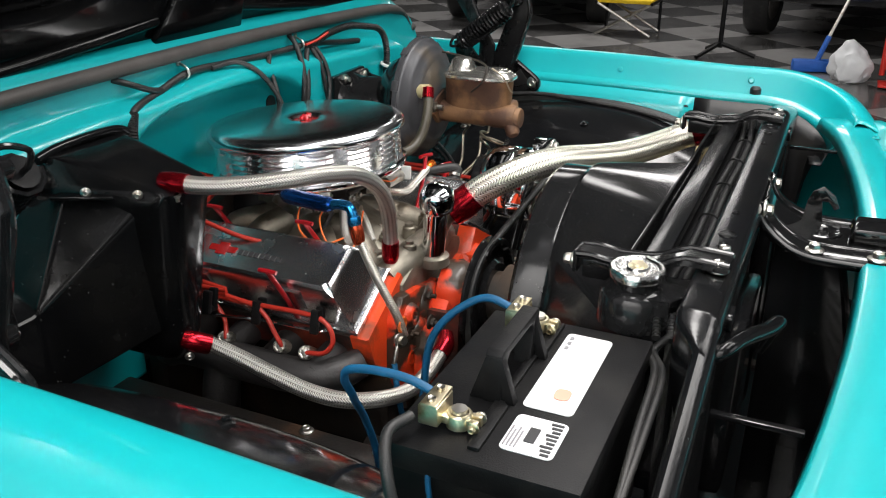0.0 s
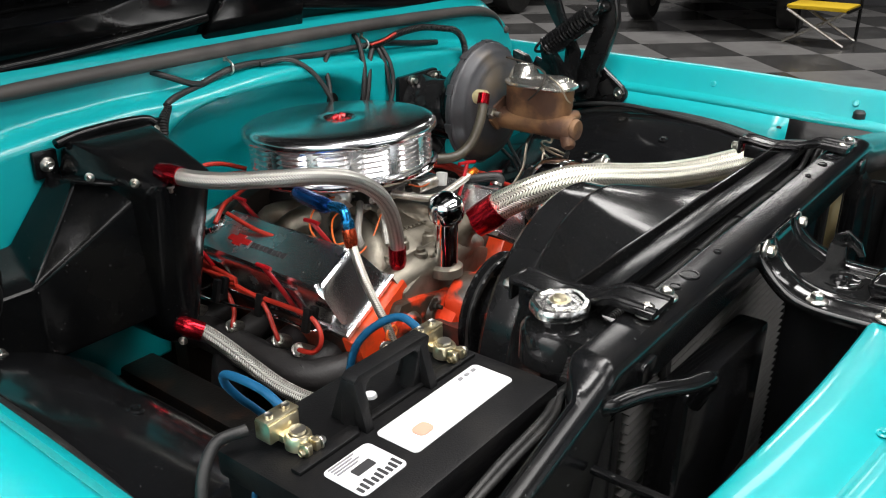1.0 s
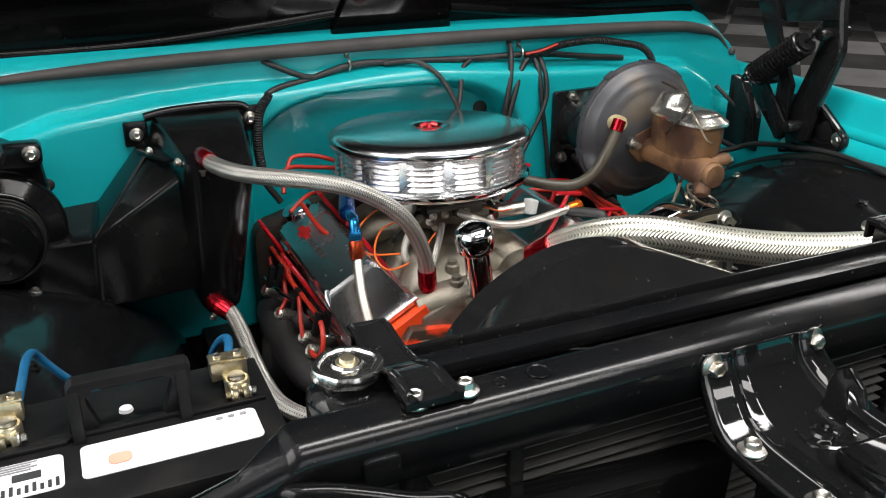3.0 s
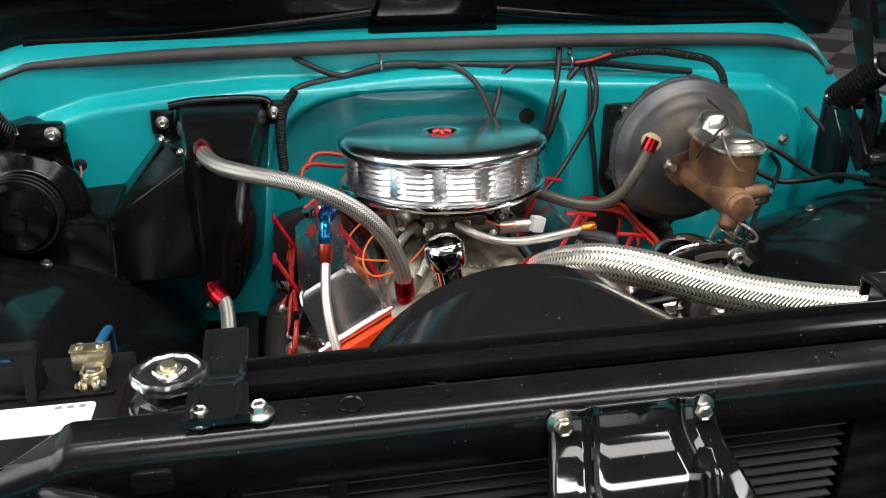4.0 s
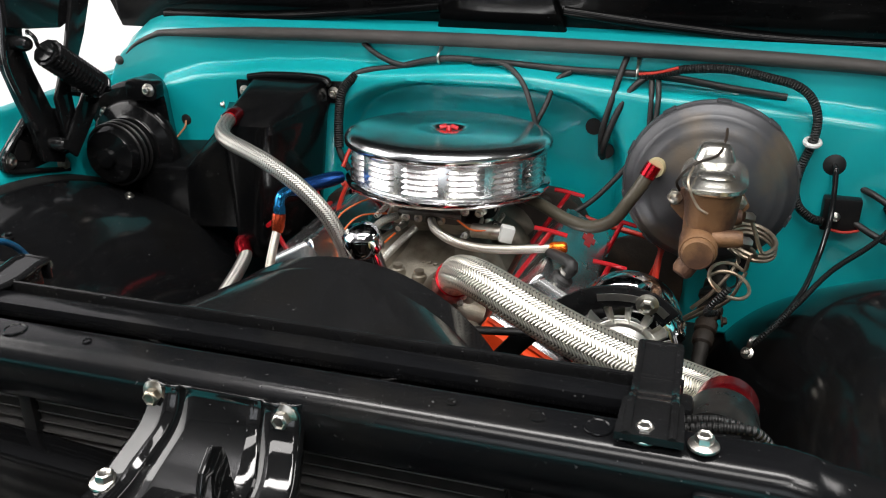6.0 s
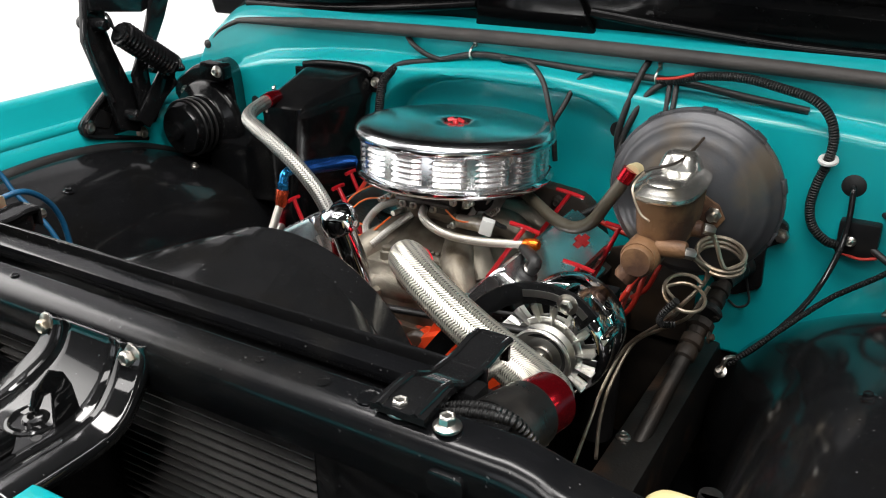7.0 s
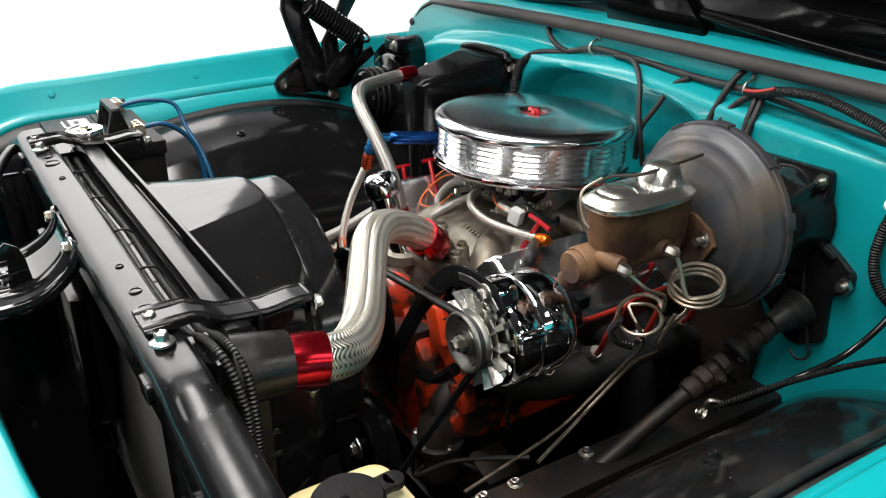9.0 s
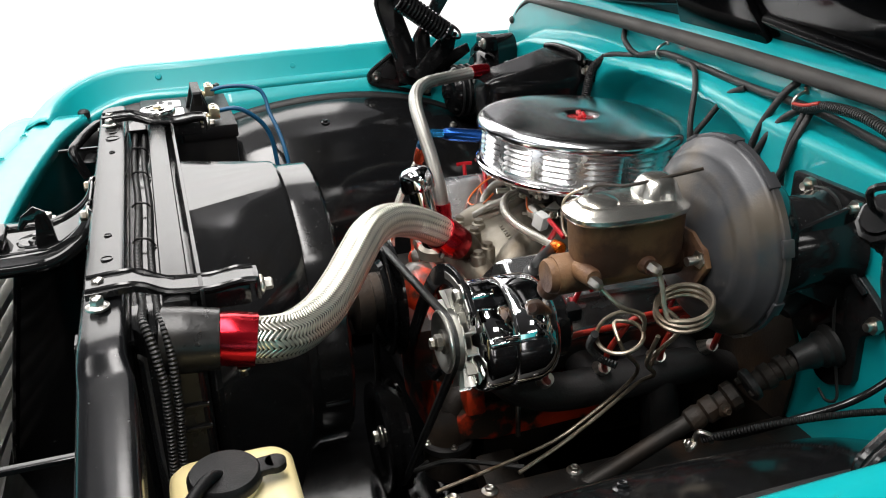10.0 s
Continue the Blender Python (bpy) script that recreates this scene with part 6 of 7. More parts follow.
part("end_fitting", tube([(-0.131, 0.5795, 0.905), (-0.129, 0.581, 0.880), (-0.128, 0.581, 0.866)], [0.0150, 0.0155, 0.012], 20, 4), REDANO, hh, "red anodised collar")
part("clamp_screw", bolt((-0.432, 0.757, 1.058), (0, 0, -1), 0.004, 0.008), STEEL, hh)
hl = thing("heater_hose", (-0.38, 0.65, 0.75), "grey braided lower heater hose with a red collar", "hose", "heater hoses")
part("hose", tube([(-0.428, 0.758, 0.820), (-0.414, 0.740, 0.811), (-0.408, 0.695, 0.797), (-0.405, 0.635, 0.779), (-0.400, 0.580, 0.763), (-0.388, 0.525, 0.755), (-0.355, 0.480, 0.750), (-0.300, 0.462, 0.738), (-0.240, 0.458, 0.738), (-0.190, 0.458, 0.748)], 0.0125, 20, 8), BRAID, hl)
part("end_fitting", tube([(-0.437, 0.775, 0.826), (-0.430, 0.760, 0.821), (-0.416, 0.744, 0.812)], [0.014, 0.0158, 0.0152], 20, 4), REDANO, hl, "red anodised collar")
part("end_fitting", tube([(-0.195, 0.458, 0.747), (-0.172, 0.458, 0.755), (-0.152, 0.466, 0.763)], [0.0155, 0.0155, 0.012], 20, 4), REDANO, hl, "red anodised collar")
rh = thing("radiator_hose", (0.25, 0.32, 0.98), "thick stainless braided upper radiator hose with red ends", "hose")
part("hose", tube([(0.432, 0.168, 1.004), (0.424, 0.195, 0.996), (0.400, 0.224, 0.986), (0.350, 0.262, 0.978), (0.285, 0.300, 0.978), (0.222, 0.335, 0.985), (0.165, 0.370, 0.993), (0.122, 0.408, 0.990), (0.090, 0.452, 0.972), (0.072, 0.495, 0.946), (0.060, 0.522, 0.924)], 0.0262, 28, 8), BRAIDBIG, rh)
part("end_collar", tube([(0.427, 0.137, 1.009), (0.430, 0.155, 1.007), (0.433, 0.177, 1.003)], [0.0288, 0.0300, 0.0296], 28, 4), REDANO, rh, "glossy red end collar")
part("end_collar", tube([(0.066, 0.508, 0.936), (0.056, 0.528, 0.917), (0.046, 0.546, 0.902)], [0.0288, 0.0300, 0.0280], 28, 4), REDANO, rh, "glossy red end collar")
part("clamp_screw", bolt((0.438, 0.160, 0.976), (0, 0, -1), 0.005, 0.009), STEEL, rh)
part("clamp_screw", bolt((0.070, 0.515, 0.905), (0.3, -0.6, -0.7), 0.005, 0.012), STEEL, rh)
solo("radiator_outlet", tube([(0.420, 0.082, 1.014), (0.424, 0.108, 1.012), (0.4275, 0.140, 1.009)], [0.037, 0.036, 0.033], 28, 5), STUB, "black radiator outlet pipe", "radiator outlet")

fl = thing("fuel_line", (-0.245, 0.56, 0.9), "thin braided fuel line with blue and red fittings", "fuel line")
part("filter_body", tube([(-0.205, 0.735, 0.990), (-0.215, 0.715, 0.992), (-0.240, 0.635, 1.000), (-0.243, 0.620, 1.002)], [0.010, 0.0130, 0.0130, 0.009], 18, 3), BLUEANO, fl, "blue anodised inline filter")
part("elbow", tube([(-0.242, 0.622, 1.002), (-0.244, 0.600, 1.005), (-0.246, 0.586, 1.002), (-0.247, 0.580, 0.985)], [0.008, 0.0085, 0.008, 0.0085], 14, 5), CYANANO, fl, "light blue anodised elbow")
part("elbow_nut", lathe([(0.0095, 0), (0.0105, 0.004), (0.0105, 0.012), (0.0095, 0.016)], (-0.2465, 0.580, 0.990), (0, -0.1, -1), 6), CYANANO, fl)
part("hose_end", lathe([(0.0105, 0), (0.0112, 0.003), (0.0112, 0.020), (0.009, 0.030)], (-0.247, 0.578, 0.976), (-0.05, -0.25, -1), 12), REDORANGE, fl, "orange-red hose end")
part("hose", tube([(-0.248, 0.572, 0.955), (-0.251, 0.556, 0.925), (-0.252, 0.540, 0.895), (-0.248, 0.523, 0.860), (-0.240, 0.510, 0.825), (-0.230, 0.505, 0.790)], 0.0072, 14, 8), BRAIDFINE, fl)
solo("ignition_eyelet", tube([(-0.235 + 0.012 * math.cos(a), 0.505, 0.812 + 0.012 * math.sin(a)) for a in np.linspace(0, math.tau, 14)], 0.002, 6, 1), ORANGEWIRE, "orange wire tied in a ring", "wire")
solo("sender_lug", merge(lathe([(0.012, 0), (0.012, 0.004), (0.007, 0.005), (0.007, 0.012), (0, 0.012)], (-0.255, 0.500, 0.795), (-0.4, -1, 0.3), 12), box((-0.268, 0.500, 0.778), (0.008, 0.004, 0.034), 0.001, (0, 25, 0))), STEEL, "pale cable lug on a bolt", "cable lug")
solo("starter_wire", tube([(-0.275, 0.50, 0.762), (-0.282, 0.492, 0.72), (-0.27, 0.49, 0.66)], 0.005, 8, 5), BLUEWIRE, "short blue wire below the cable lug", "wire")
cl = thing("vacuum_line", (0.09, 0.65, 0.93), "thin braided line with an orange end", "hose")
part("hose", tube([(-0.028, 0.690, 0.950), (-0.010, 0.655, 0.946), (0.022, 0.640, 0.936), (0.062, 0.642, 0.928), (0.110, 0.652, 0.926), (0.160, 0.656, 0.932), (0.186, 0.657, 0.936)], 0.0072, 14, 8), BRAIDFINE, cl)
part("hose_end", lathe([(0.0085, 0), (0.010, 0.004), (0.010, 0.022), (0.007, 0.026)], (0.178, 0.657, 0.935), (1, 0, 0.15), 12), ORANGEANO, cl, "orange anodised end")
part("hose_end", lathe([(0.0085, 0), (0.010, 0.004), (0.010, 0.014)], (-0.028, 0.695, 0.952), (0.2, -1, -0.1), 12), DIRTY, cl)
solo("small_hose", tube([(-0.09, 0.70, 0.945), (-0.115, 0.680, 0.935), (-0.135, 0.665, 0.905), (-0.125, 0.655, 0.880), (-0.10, 0.64, 0.872)], 0.0068, 12, 8), BRAID, "short grey hose from the carburettor", "hose")
solo("small_hose", tube([(-0.055, 0.69, 0.93), (-0.075, 0.66, 0.912), (-0.10, 0.63, 0.885)], 0.0062, 12, 8), BRAID, "short grey hose from the carburettor", "hose")
for pts in ([(-0.10, 0.72, 0.94), (-0.16, 0.70, 0.935), (-0.185, 0.67, 0.905), (-0.17, 0.645, 0.885), (-0.12, 0.65, 0.895), (-0.08, 0.66, 0.93)], [(-0.09, 0.73, 0.955), (-0.15, 0.74, 0.955), (-0.20, 0.715, 0.93), (-0.195, 0.68, 0.905), (-0.14, 0.665, 0.90)], [(0.02, 0.68, 0.955), (0.05, 0.67, 0.945), (0.09, 0.672, 0.95), (0.105, 0.67, 0.955)]):
    solo("carburettor_wire", tube(pts, 0.0017, 6, 8), ORANGEWIRE, "thin orange wire looping near the carburettor", "wire", group="carburettor wires")


# ---- brake booster and master cylinder ----


BC = (0.404, 0.778, 1.022)
bo = thing("brake_booster", BC, "dull dark grey round brake booster", "brake booster")
part("front_shell", lathe([(0, 0.052), (0.045, 0.051), (0.058, 0.045), (0.078, 0.043), (0.084, 0.038), (0.089, 0.0375), (0.100, 0.034), (0.106, 0.027), (0.111, 0.0265), (0.118, 0.022), (0.122, 0.011), (0.128, 0.009), (0.131, 0.004), (0.131, 0.0)], BC, (0, -1, 0), 64), BOOSTER, bo, angle=60)
part("crimp_ring", lathe([(0.130, 0.002), (0.134, 0.0), (0.134, -0.008), (0.128, -0.011)], BC, (0, -1, 0), 64), BOOSTER, bo)
part("rear_shell", lathe([(0.126, -0.010), (0.105, -0.014), (0.092, -0.040), (0.078, -0.066), (0.05, -0.090)], BC, (0, -1, 0), 64), BLACK, bo, angle=60)
for k in range(10):
    a = math.tau * (k + 0.4) / 10
    part("crimp_tab", box((BC[0] + 0.1325 * math.cos(a), BC[1] + 0.004, BC[2] + 0.1325 * math.sin(a)), (0.006, 0.016, 0.022), 0.002, (0, -math.degrees(a), 0)), BOOSTER, bo)
part("check_valve", tube([(0.326, 0.755, 1.052), (0.323, 0.735, 1.056), (0.3215, 0.720, 1.058)], [0.0165, 0.0150, 0.0140], 20, 3), FITTING, bo, "cream plastic check valve")
for nx, nz in ((0.356, 1.015), (0.450, 1.016)):
    part("stud_nut", merge(lathe([(0.012, 0), (0.012, 0.010), (0.009, 0.012)], (nx, 0.730, nz), (0, -1, 0), 6), lathe([(0.006, 0), (0.006, 0.026), (0, 0.027)], (nx, 0.730, nz), (0, -1, 0), 14)), STEEL, bo)
bk = thing("booster_bracket", (0.42, 0.92, 0.95), "black stamped bracket holding the booster off the firewall", "bracket")
part("drum", lathe([(0.060, 0.842), (0.066, 0.850), (0.066, 0.930), (0.069, 0.950), (0.076, 0.963)], (0.405, 0.0, 0.990), (0, 1, 0), 40), BLACK, bk, angle=40)
part("wall_plate", prism(rounded([(0.325, 1.066), (0.464, 1.069), (0.468, 1.020), (0.467, 0.966), (0.500, 0.946), (0.526, 0.928), (0.524, 0.900), (0.494, 0.882), (0.497, 0.806), (0.452, 0.781), (0.430, 0.785), (0.408, 0.812), (0.360, 0.850), (0.325, 0.905)], 0.009), "xz", 0.958, 0.971, 0.003), BLACK, bk)
part("plate_rib", tube([(0.466, 0.956, 1.060), (0.465, 0.955, 0.970), (0.493, 0.955, 0.945)], 0.005, 8, 4), BLACK, bk)
part("cheek", prism(rounded([(0.860, 0.955), (0.962, 0.900), (0.962, 1.060), (0.860, 1.035)], 0.010), "yz", 0.448, 0.456, 0.002), BLACK, bk)
for nx, nz in ((0.365, 1.055), (0.453, 1.052), (0.459, 0.989), (0.517, 0.911), (0.345, 0.925)):
    part("stud", merge(lathe([(0.012, 0), (0.012, 0.009)], (nx, 0.959, nz), (0, -1, 0), 6), lathe([(0.006, 0), (0.006, 0.018), (0, 0.019)], (nx, 0.959, nz), (0, -1, 0), 12)), STEEL if nz > 0.9 else DIRTY, bk, "grey stud and nut")
part("pedal_rod_boot", tube([(0.395, 0.962, 0.925), (0.400, 0.930, 0.905), (0.405, 0.905, 0.885)], [0.024, 0.020, 0.014], 14, 4), RUBBER, bk)
solo("bracket_wire", tube([(0.395, 0.935, 1.066), (0.420, 0.932, 1.070), (0.440, 0.936, 1.058), (0.450, 0.942, 1.020), (0.452, 0.944, 0.960), (0.458, 0.948, 0.880), (0.474, 0.953, 0.810), (0.480, 0.955, 0.775), (0.462, 0.955, 0.762), (0.445, 0.955, 0.772)], 0.0022, 8, 6), RUBBER, "thin black wire looped over the booster bracket", "wire")
mc = thing("master_cylinder", (0.415, 0.65, 1.0), "rusty brown cast iron brake master cylinder with a zinc lid", "master cylinder")
mcx = 0.408


def oval(cx, cy, hx, hy, z, k=3.0, n=36):
    out = []
    for i in range(n):
        a = math.tau * i / n
        c, s = math.cos(a), math.sin(a)
        out.append((cx + hx * math.copysign(abs(c) ** (2 / k), c), cy + hy * math.copysign(abs(s) ** (2 / k), s), z))
    return out


part("reservoir", loft([oval(mcx, 0.645, 0.030, 0.072, 1.005), oval(mcx, 0.642, 0.036, 0.074, 1.03), oval(mcx, 0.640, 0.040, 0.075, 1.073), oval(mcx, 0.640, 0.042, 0.077, 1.078)]), CAST_RUST, mc, angle=50)
part("bore", lathe([(0.024, 0.0), (0.026, 0.004), (0.026, 0.05), (0.024, 0.06), (0.024, 0.20)], (mcx - 0.012, 0.548, 1.000), (0, 1, 0), 30), CAST_RUST, mc)
part("nose_nut", lathe([(0.020, 0.0), (0.0225, 0.004), (0.0225, 0.016)], (mcx - 0.012, 0.538, 1.000), (0, 1, 0), 20), CAST_RUST, mc)
part("mount_flange", prism([(0.350, 1.000), (0.362, 1.030), (0.40, 1.045), (0.43, 1.045), (0.455, 1.030), (0.466, 1.010), (0.445, 0.975), (0.375, 0.975)], "xz", 0.722, 0.731, 0.002), CAST_RUST, mc)
part("line_boss", lathe([(0.013, 0), (0.012, 0.035), (0.010, 0.040)], (mcx + 0.005, 0.575, 1.012), (1, 0, 0.1), 16), CAST_RUST, mc)
part("line_boss", lathe([(0.013, 0), (0.012, 0.035), (0.010, 0.040)], (mcx + 0.005, 0.652, 1.015), (1, 0, 0.1), 16), CAST_RUST, mc)
part("outlet_boss", lathe([(0.016, 0), (0.015, 0.040), (0.011, 0.046)], (mcx - 0.01, 0.568, 1.000), (-0.2, -0.2, -0.3), 16), CAST_RUST, mc)
part("lid", loft([oval(mcx, 0.638, 0.043, 0.078, 1.077), oval(mcx, 0.638, 0.045, 0.080, 1.080), oval(mcx, 0.638, 0.045, 0.080, 1.085), oval(mcx, 0.638, 0.041, 0.076, 1.088), oval(mcx, 0.638, 0.038, 0.073, 1.0895), oval(mcx, 0.638, 0.034, 0.069, 1.094), oval(mcx, 0.638, 0.028, 0.063, 1.096)]), LID, mc, angle=30)
part("lid_dome", loft([oval(mcx - 0.002, 0.680, 0.031, 0.029, 1.092, 3.0), oval(mcx - 0.002, 0.680, 0.028, 0.026, 1.100, 3.0), oval(mcx - 0.002, 0.680, 0.023, 0.022, 1.113, 2.6), oval(mcx - 0.002, 0.680, 0.018, 0.017, 1.118, 2.4), oval(mcx - 0.002, 0.680, 0.010, 0.010, 1.1195, 2.2)]), LID, mc, angle=50)
part("lid_dome", loft([oval(mcx, 0.600, 0.026, 0.025, 1.094, 2.5), oval(mcx, 0.600, 0.022, 0.021, 1.099, 2.5), oval(mcx, 0.600, 0.012, 0.012, 1.1005, 2)]), LID, mc, angle=50)
part("bail_wire", tube([(mcx - 0.046, 0.640, 1.055), (mcx - 0.050, 0.615, 1.078), (mcx - 0.030, 0.612, 1.104), (mcx, 0.640, 1.111), (mcx + 0.010, 0.690, 1.119), (mcx + 0.012, 0.735, 1.124)], 0.0022, 8, 6), DIRTY, mc, "dark spring wire bail")
part("bail_wire", tube([(mcx - 0.03, 0.60, 1.105), (mcx - 0.035, 0.572, 1.09), (mcx - 0.02, 0.563, 1.062), (mcx - 0.005, 0.562, 1.052)], 0.0018, 8, 6), TUBESTEEL, mc)
# brake tubes


def helix(c, r, turns, rise, ax=0.0, start=0.0, ay=0.0):
    return [(c[0] + r * math.cos(start + math.tau * i / 12), c[1] + r * math.sin(start + math.tau * i / 12), c[2] + rise * i / 12 + ax * math.cos(start + math.tau * i / 12) + ay * math.sin(start + math.tau * i / 12)) for i in range(int(turns * 12) + 1)]


bt1 = thing("brake_tube", (0.49, 0.68, 0.96), "coiled tarnished steel brake tube from the master cylinder", "brake tube", "brake tubes")
part("tube", tube([(0.460, 0.652, 1.022), (0.470, 0.657, 1.006)] + helix((0.474, 0.690, 0.976), 0.034, 2.8, -0.007, -0.006, -1.2, 0.009) + [(0.46, 0.70, 0.93), (0.43, 0.69, 0.88), (0.40, 0.70, 0.84)], 0.0033, 8, 3), TUBESTEEL, bt1)
part("flare_nut", lathe([(0.008, 0), (0.008, 0.012), (0.005, 0.016)], (0.455, 0.650, 1.021), (1, 0.3, -0.2), 6), STEEL, bt1)
bt2 = thing("brake_tube", (0.45, 0.61, 0.93), "coiled tarnished steel brake tube from the master cylinder", "brake tube", "brake tubes")
part("tube", tube([(0.455, 0.575, 1.012), (0.475, 0.600, 0.985), (0.470, 0.635, 0.965)] + helix((0.446, 0.620, 0.938), 0.029, 1.4, -0.014, -0.006, 0.8, 0.010) + [(0.44, 0.63, 0.90), (0.40, 0.68, 0.84), (0.345, 0.70, 0.775), (0.328, 0.65, 0.72), (0.332, 0.59, 0.692), (0.345, 0.50, 0.682), (0.36, 0.40, 0.676)], 0.0028, 8, 3), TUBESTEEL, bt2)
part("flare_nut", lathe([(0.008, 0), (0.008, 0.012), (0.005, 0.016)], (0.450, 0.573, 1.013), (1, 0.3, -0.2), 6), STEEL, bt2)
solo("brake_tube", tube([(0.47, 0.66, 0.93), (0.45, 0.66, 0.88), (0.41, 0.70, 0.83), (0.355, 0.71, 0.78), (0.338, 0.66, 0.725), (0.345, 0.60, 0.696), (0.37, 0.52, 0.683)], 0.003, 8, 8), TUBESTEEL, "thin brake tube dropping to the frame rail", "brake tube", group="brake tubes")
solo("spring_sleeve", tube([(0.445, 0.585, 0.935), (0.425, 0.590, 0.905), (0.42, 0.61, 0.880), (0.435, 0.625, 0.875)], 0.0052, 8, 6), LOOM, "short spring sleeve round a brake tube", "sleeve")
vh = thing("booster_hose", (0.25, 0.72, 0.96), "yellowed vacuum hose with a red collar on the booster", "hose")
part("hose", tube([(0.318, 0.722, 1.058), (0.306, 0.716, 1.035), (0.288, 0.712, 1.005), (0.266, 0.716, 0.970), (0.232, 0.726, 0.950), (0.190, 0.745, 0.950), (0.140, 0.78, 0.958), (0.10, 0.82, 0.955)], 0.0105, 16, 8), CLEARHOSE, vh)
part("collar", tube([(0.3205, 0.7225, 1.064), (0.311, 0.719, 1.045)], 0.0125, 16, 3), REDANO, vh, "red anodised collar")

# ---- heater box and blower ----
hb = thing("heater_box", (-0.39, 0.86, 0.75), "gloss black moulded heater box on the firewall", "heater box")


box_levels = [(0.785, 0.790, -0.440, -0.405, 0.97, -0.45, -0.362), (0.805, 0.772, -0.450, -0.394, 0.97, -0.465, -0.348), (0.83, 0.769, -0.453, -0.388, 0.97, -0.477, -0.342), (0.95, 0.762, -0.456, -0.368, 0.97, -0.490, -0.328), (1.040, 0.755, -0.455, -0.352, 0.97, -0.495, -0.318), (1.060, 0.757, -0.452, -0.353, 0.968, -0.494, -0.316), (1.068, 0.768, -0.448, -0.356, 0.968, -0.490, -0.320), (1.102, 0.925, -0.472, -0.335, 0.968, -0.482, -0.325)]
rings = []
for z, yf, xl, xr, yb, bl_, br_ in box_levels:
    rings.append([(x, y, z) for x, y in rounded([(xl, yf), (xr, yf), (br_, yb), (bl_, yb)], 0.035 if z < 1.06 else 0.02)])
part("main_box", loft(rings), MOULDED, hb, angle=40)
part("top_rim", tube([(-0.492, 0.952, 1.101), (-0.45, 0.955, 1.107), (-0.38, 0.956, 1.109), (-0.330, 0.955, 1.106), (-0.316, 0.950, 1.098)], 0.008, 10, 4), MOULDED, hb)
for bx, bz in ((-0.507, 1.071), (-0.312, 1.080), (-0.525, 0.80)):
    part("mount_tab", box((bx, 0.966, bz), (0.040, 0.010, 0.044), 0.004), MOULDED, hb)
    part("mount_bolt", bolt((bx, 0.961, bz), (0, -1, 0), 0.008, 0.009), STEEL, hb, "grey bolt head")
duct = bmesh.new()
dv = [duct.verts.new(p) for p in ((-0.446, 0.803, 1.046), (-0.497, 0.900, 1.052), (-0.510, 0.968, 1.052), (-0.585, 0.968, 0.962), (-0.720, 0.968, 0.952), (-0.720, 0.868, 0.925), (-0.605, 0.868, 0.925),
                                  (-0.440, 0.790, 0.845), (-0.605, 0.868, 0.800), (-0.720, 0.868, 0.790), (-0.720, 0.968, 0.790), (-0.430, 0.968, 0.845), (-0.430, 0.968, 1.052))]
for f in ((0, 1, 6), (1, 2, 3, 6), (3, 4, 5, 6), (0, 6, 8, 7), (6, 5, 9, 8), (5, 4, 10, 9), (7, 8, 9, 10, 11), (0, 7, 11, 12), (0, 12, 2, 1), (2, 12, 11, 10, 4, 3)):
    duct.faces.new([dv[k] for k in f])
bmesh.ops.recalc_face_normals(duct, faces=duct.faces)
bmesh.ops.bevel(duct, geom=duct.edges[:], offset=0.0065, segments=3, affect="EDGES", profile=0.6)
part("side_duct", duct, MOULDED, hb, angle=20)
part("duct_rib", tube([(-0.500, 0.902, 1.052), (-0.545, 0.890, 0.995), (-0.600, 0.872, 0.930)], 0.0032, 8, 3), MOULDED, hb)
part("duct_lip", box((-0.478, 0.880, 1.054), (0.045, 0.09, 0.006), 0.002, (0, 8, 25)), MOULDED, hb)
for sx_, sy_, sz_ in ((-0.497, 0.86, 1.068), (-0.462, 0.80, 1.062), (-0.44, 0.765, 0.80)):
    part("case_screw", bolt((sx_, sy_, sz_), (-0.8, -0.6, 0), 0.005, 0.006), STEEL, hb)
blow = thing("blower_motor", (-0.71, 0.85, 0.95), "black round heater blower motor with domed housing", "blower")
scroll = [(-0.845, 0.86), (-0.635, 0.855), (-0.645, 0.93), (-0.652, 0.99), (-0.658, 1.066), (-0.668, 1.084), (-0.690, 1.092), (-0.72, 1.092), (-0.78, 1.080), (-0.845, 1.04)]
rings = []
for y, g, back in ((0.968, 0.0, 0.036), (0.915, 0.0, 0.008), (0.905, 0.02, 0.0), (0.898, 0.06, 0.0)):
    rings.append([(x * (1 - g) - 0.725 * g - back * smooth(-0.76, -0.67, x), y, z * (1 - g) + 0.96 * g) for x, z in rounded(scroll, 0.016)])
part("scroll_case", loft(rings), MOULDED, blow, angle=30)
part("motor_plate", lathe([(0.098, 0), (0.098, 0.010), (0.090, 0.020), (0.070, 0.024), (0.066, 0.030)], (-0.735, 0.902, 0.955), (0, -1, 0), 48), MOULDED, blow, angle=50)
part("mount_ear", prism(rounded([(-0.725, 1.060), (-0.656, 1.060), (-0.654, 1.098), (-0.725, 1.100)], 0.012), "xz", 0.872, 0.90, 0.003), MOULDED, blow)
part("motor", lathe([(0.060, 0), (0.060, 0.055), (0.052, 0.068), (0.02, 0.072), (0.018, 0.082), (0, 0.083)], (-0.735, 0.872, 0.958), (0, -1, 0), 40), MOULDED, blow)
for k in range(3):
    part("motor_ring", tube([(-0.735 + 0.0625 * math.cos(a), 0.855 - 0.016 * k, 0.958 + 0.0625 * math.sin(a)) for a in np.linspace(0, math.tau, 28)], 0.003, 6, 1), SATIN, blow)
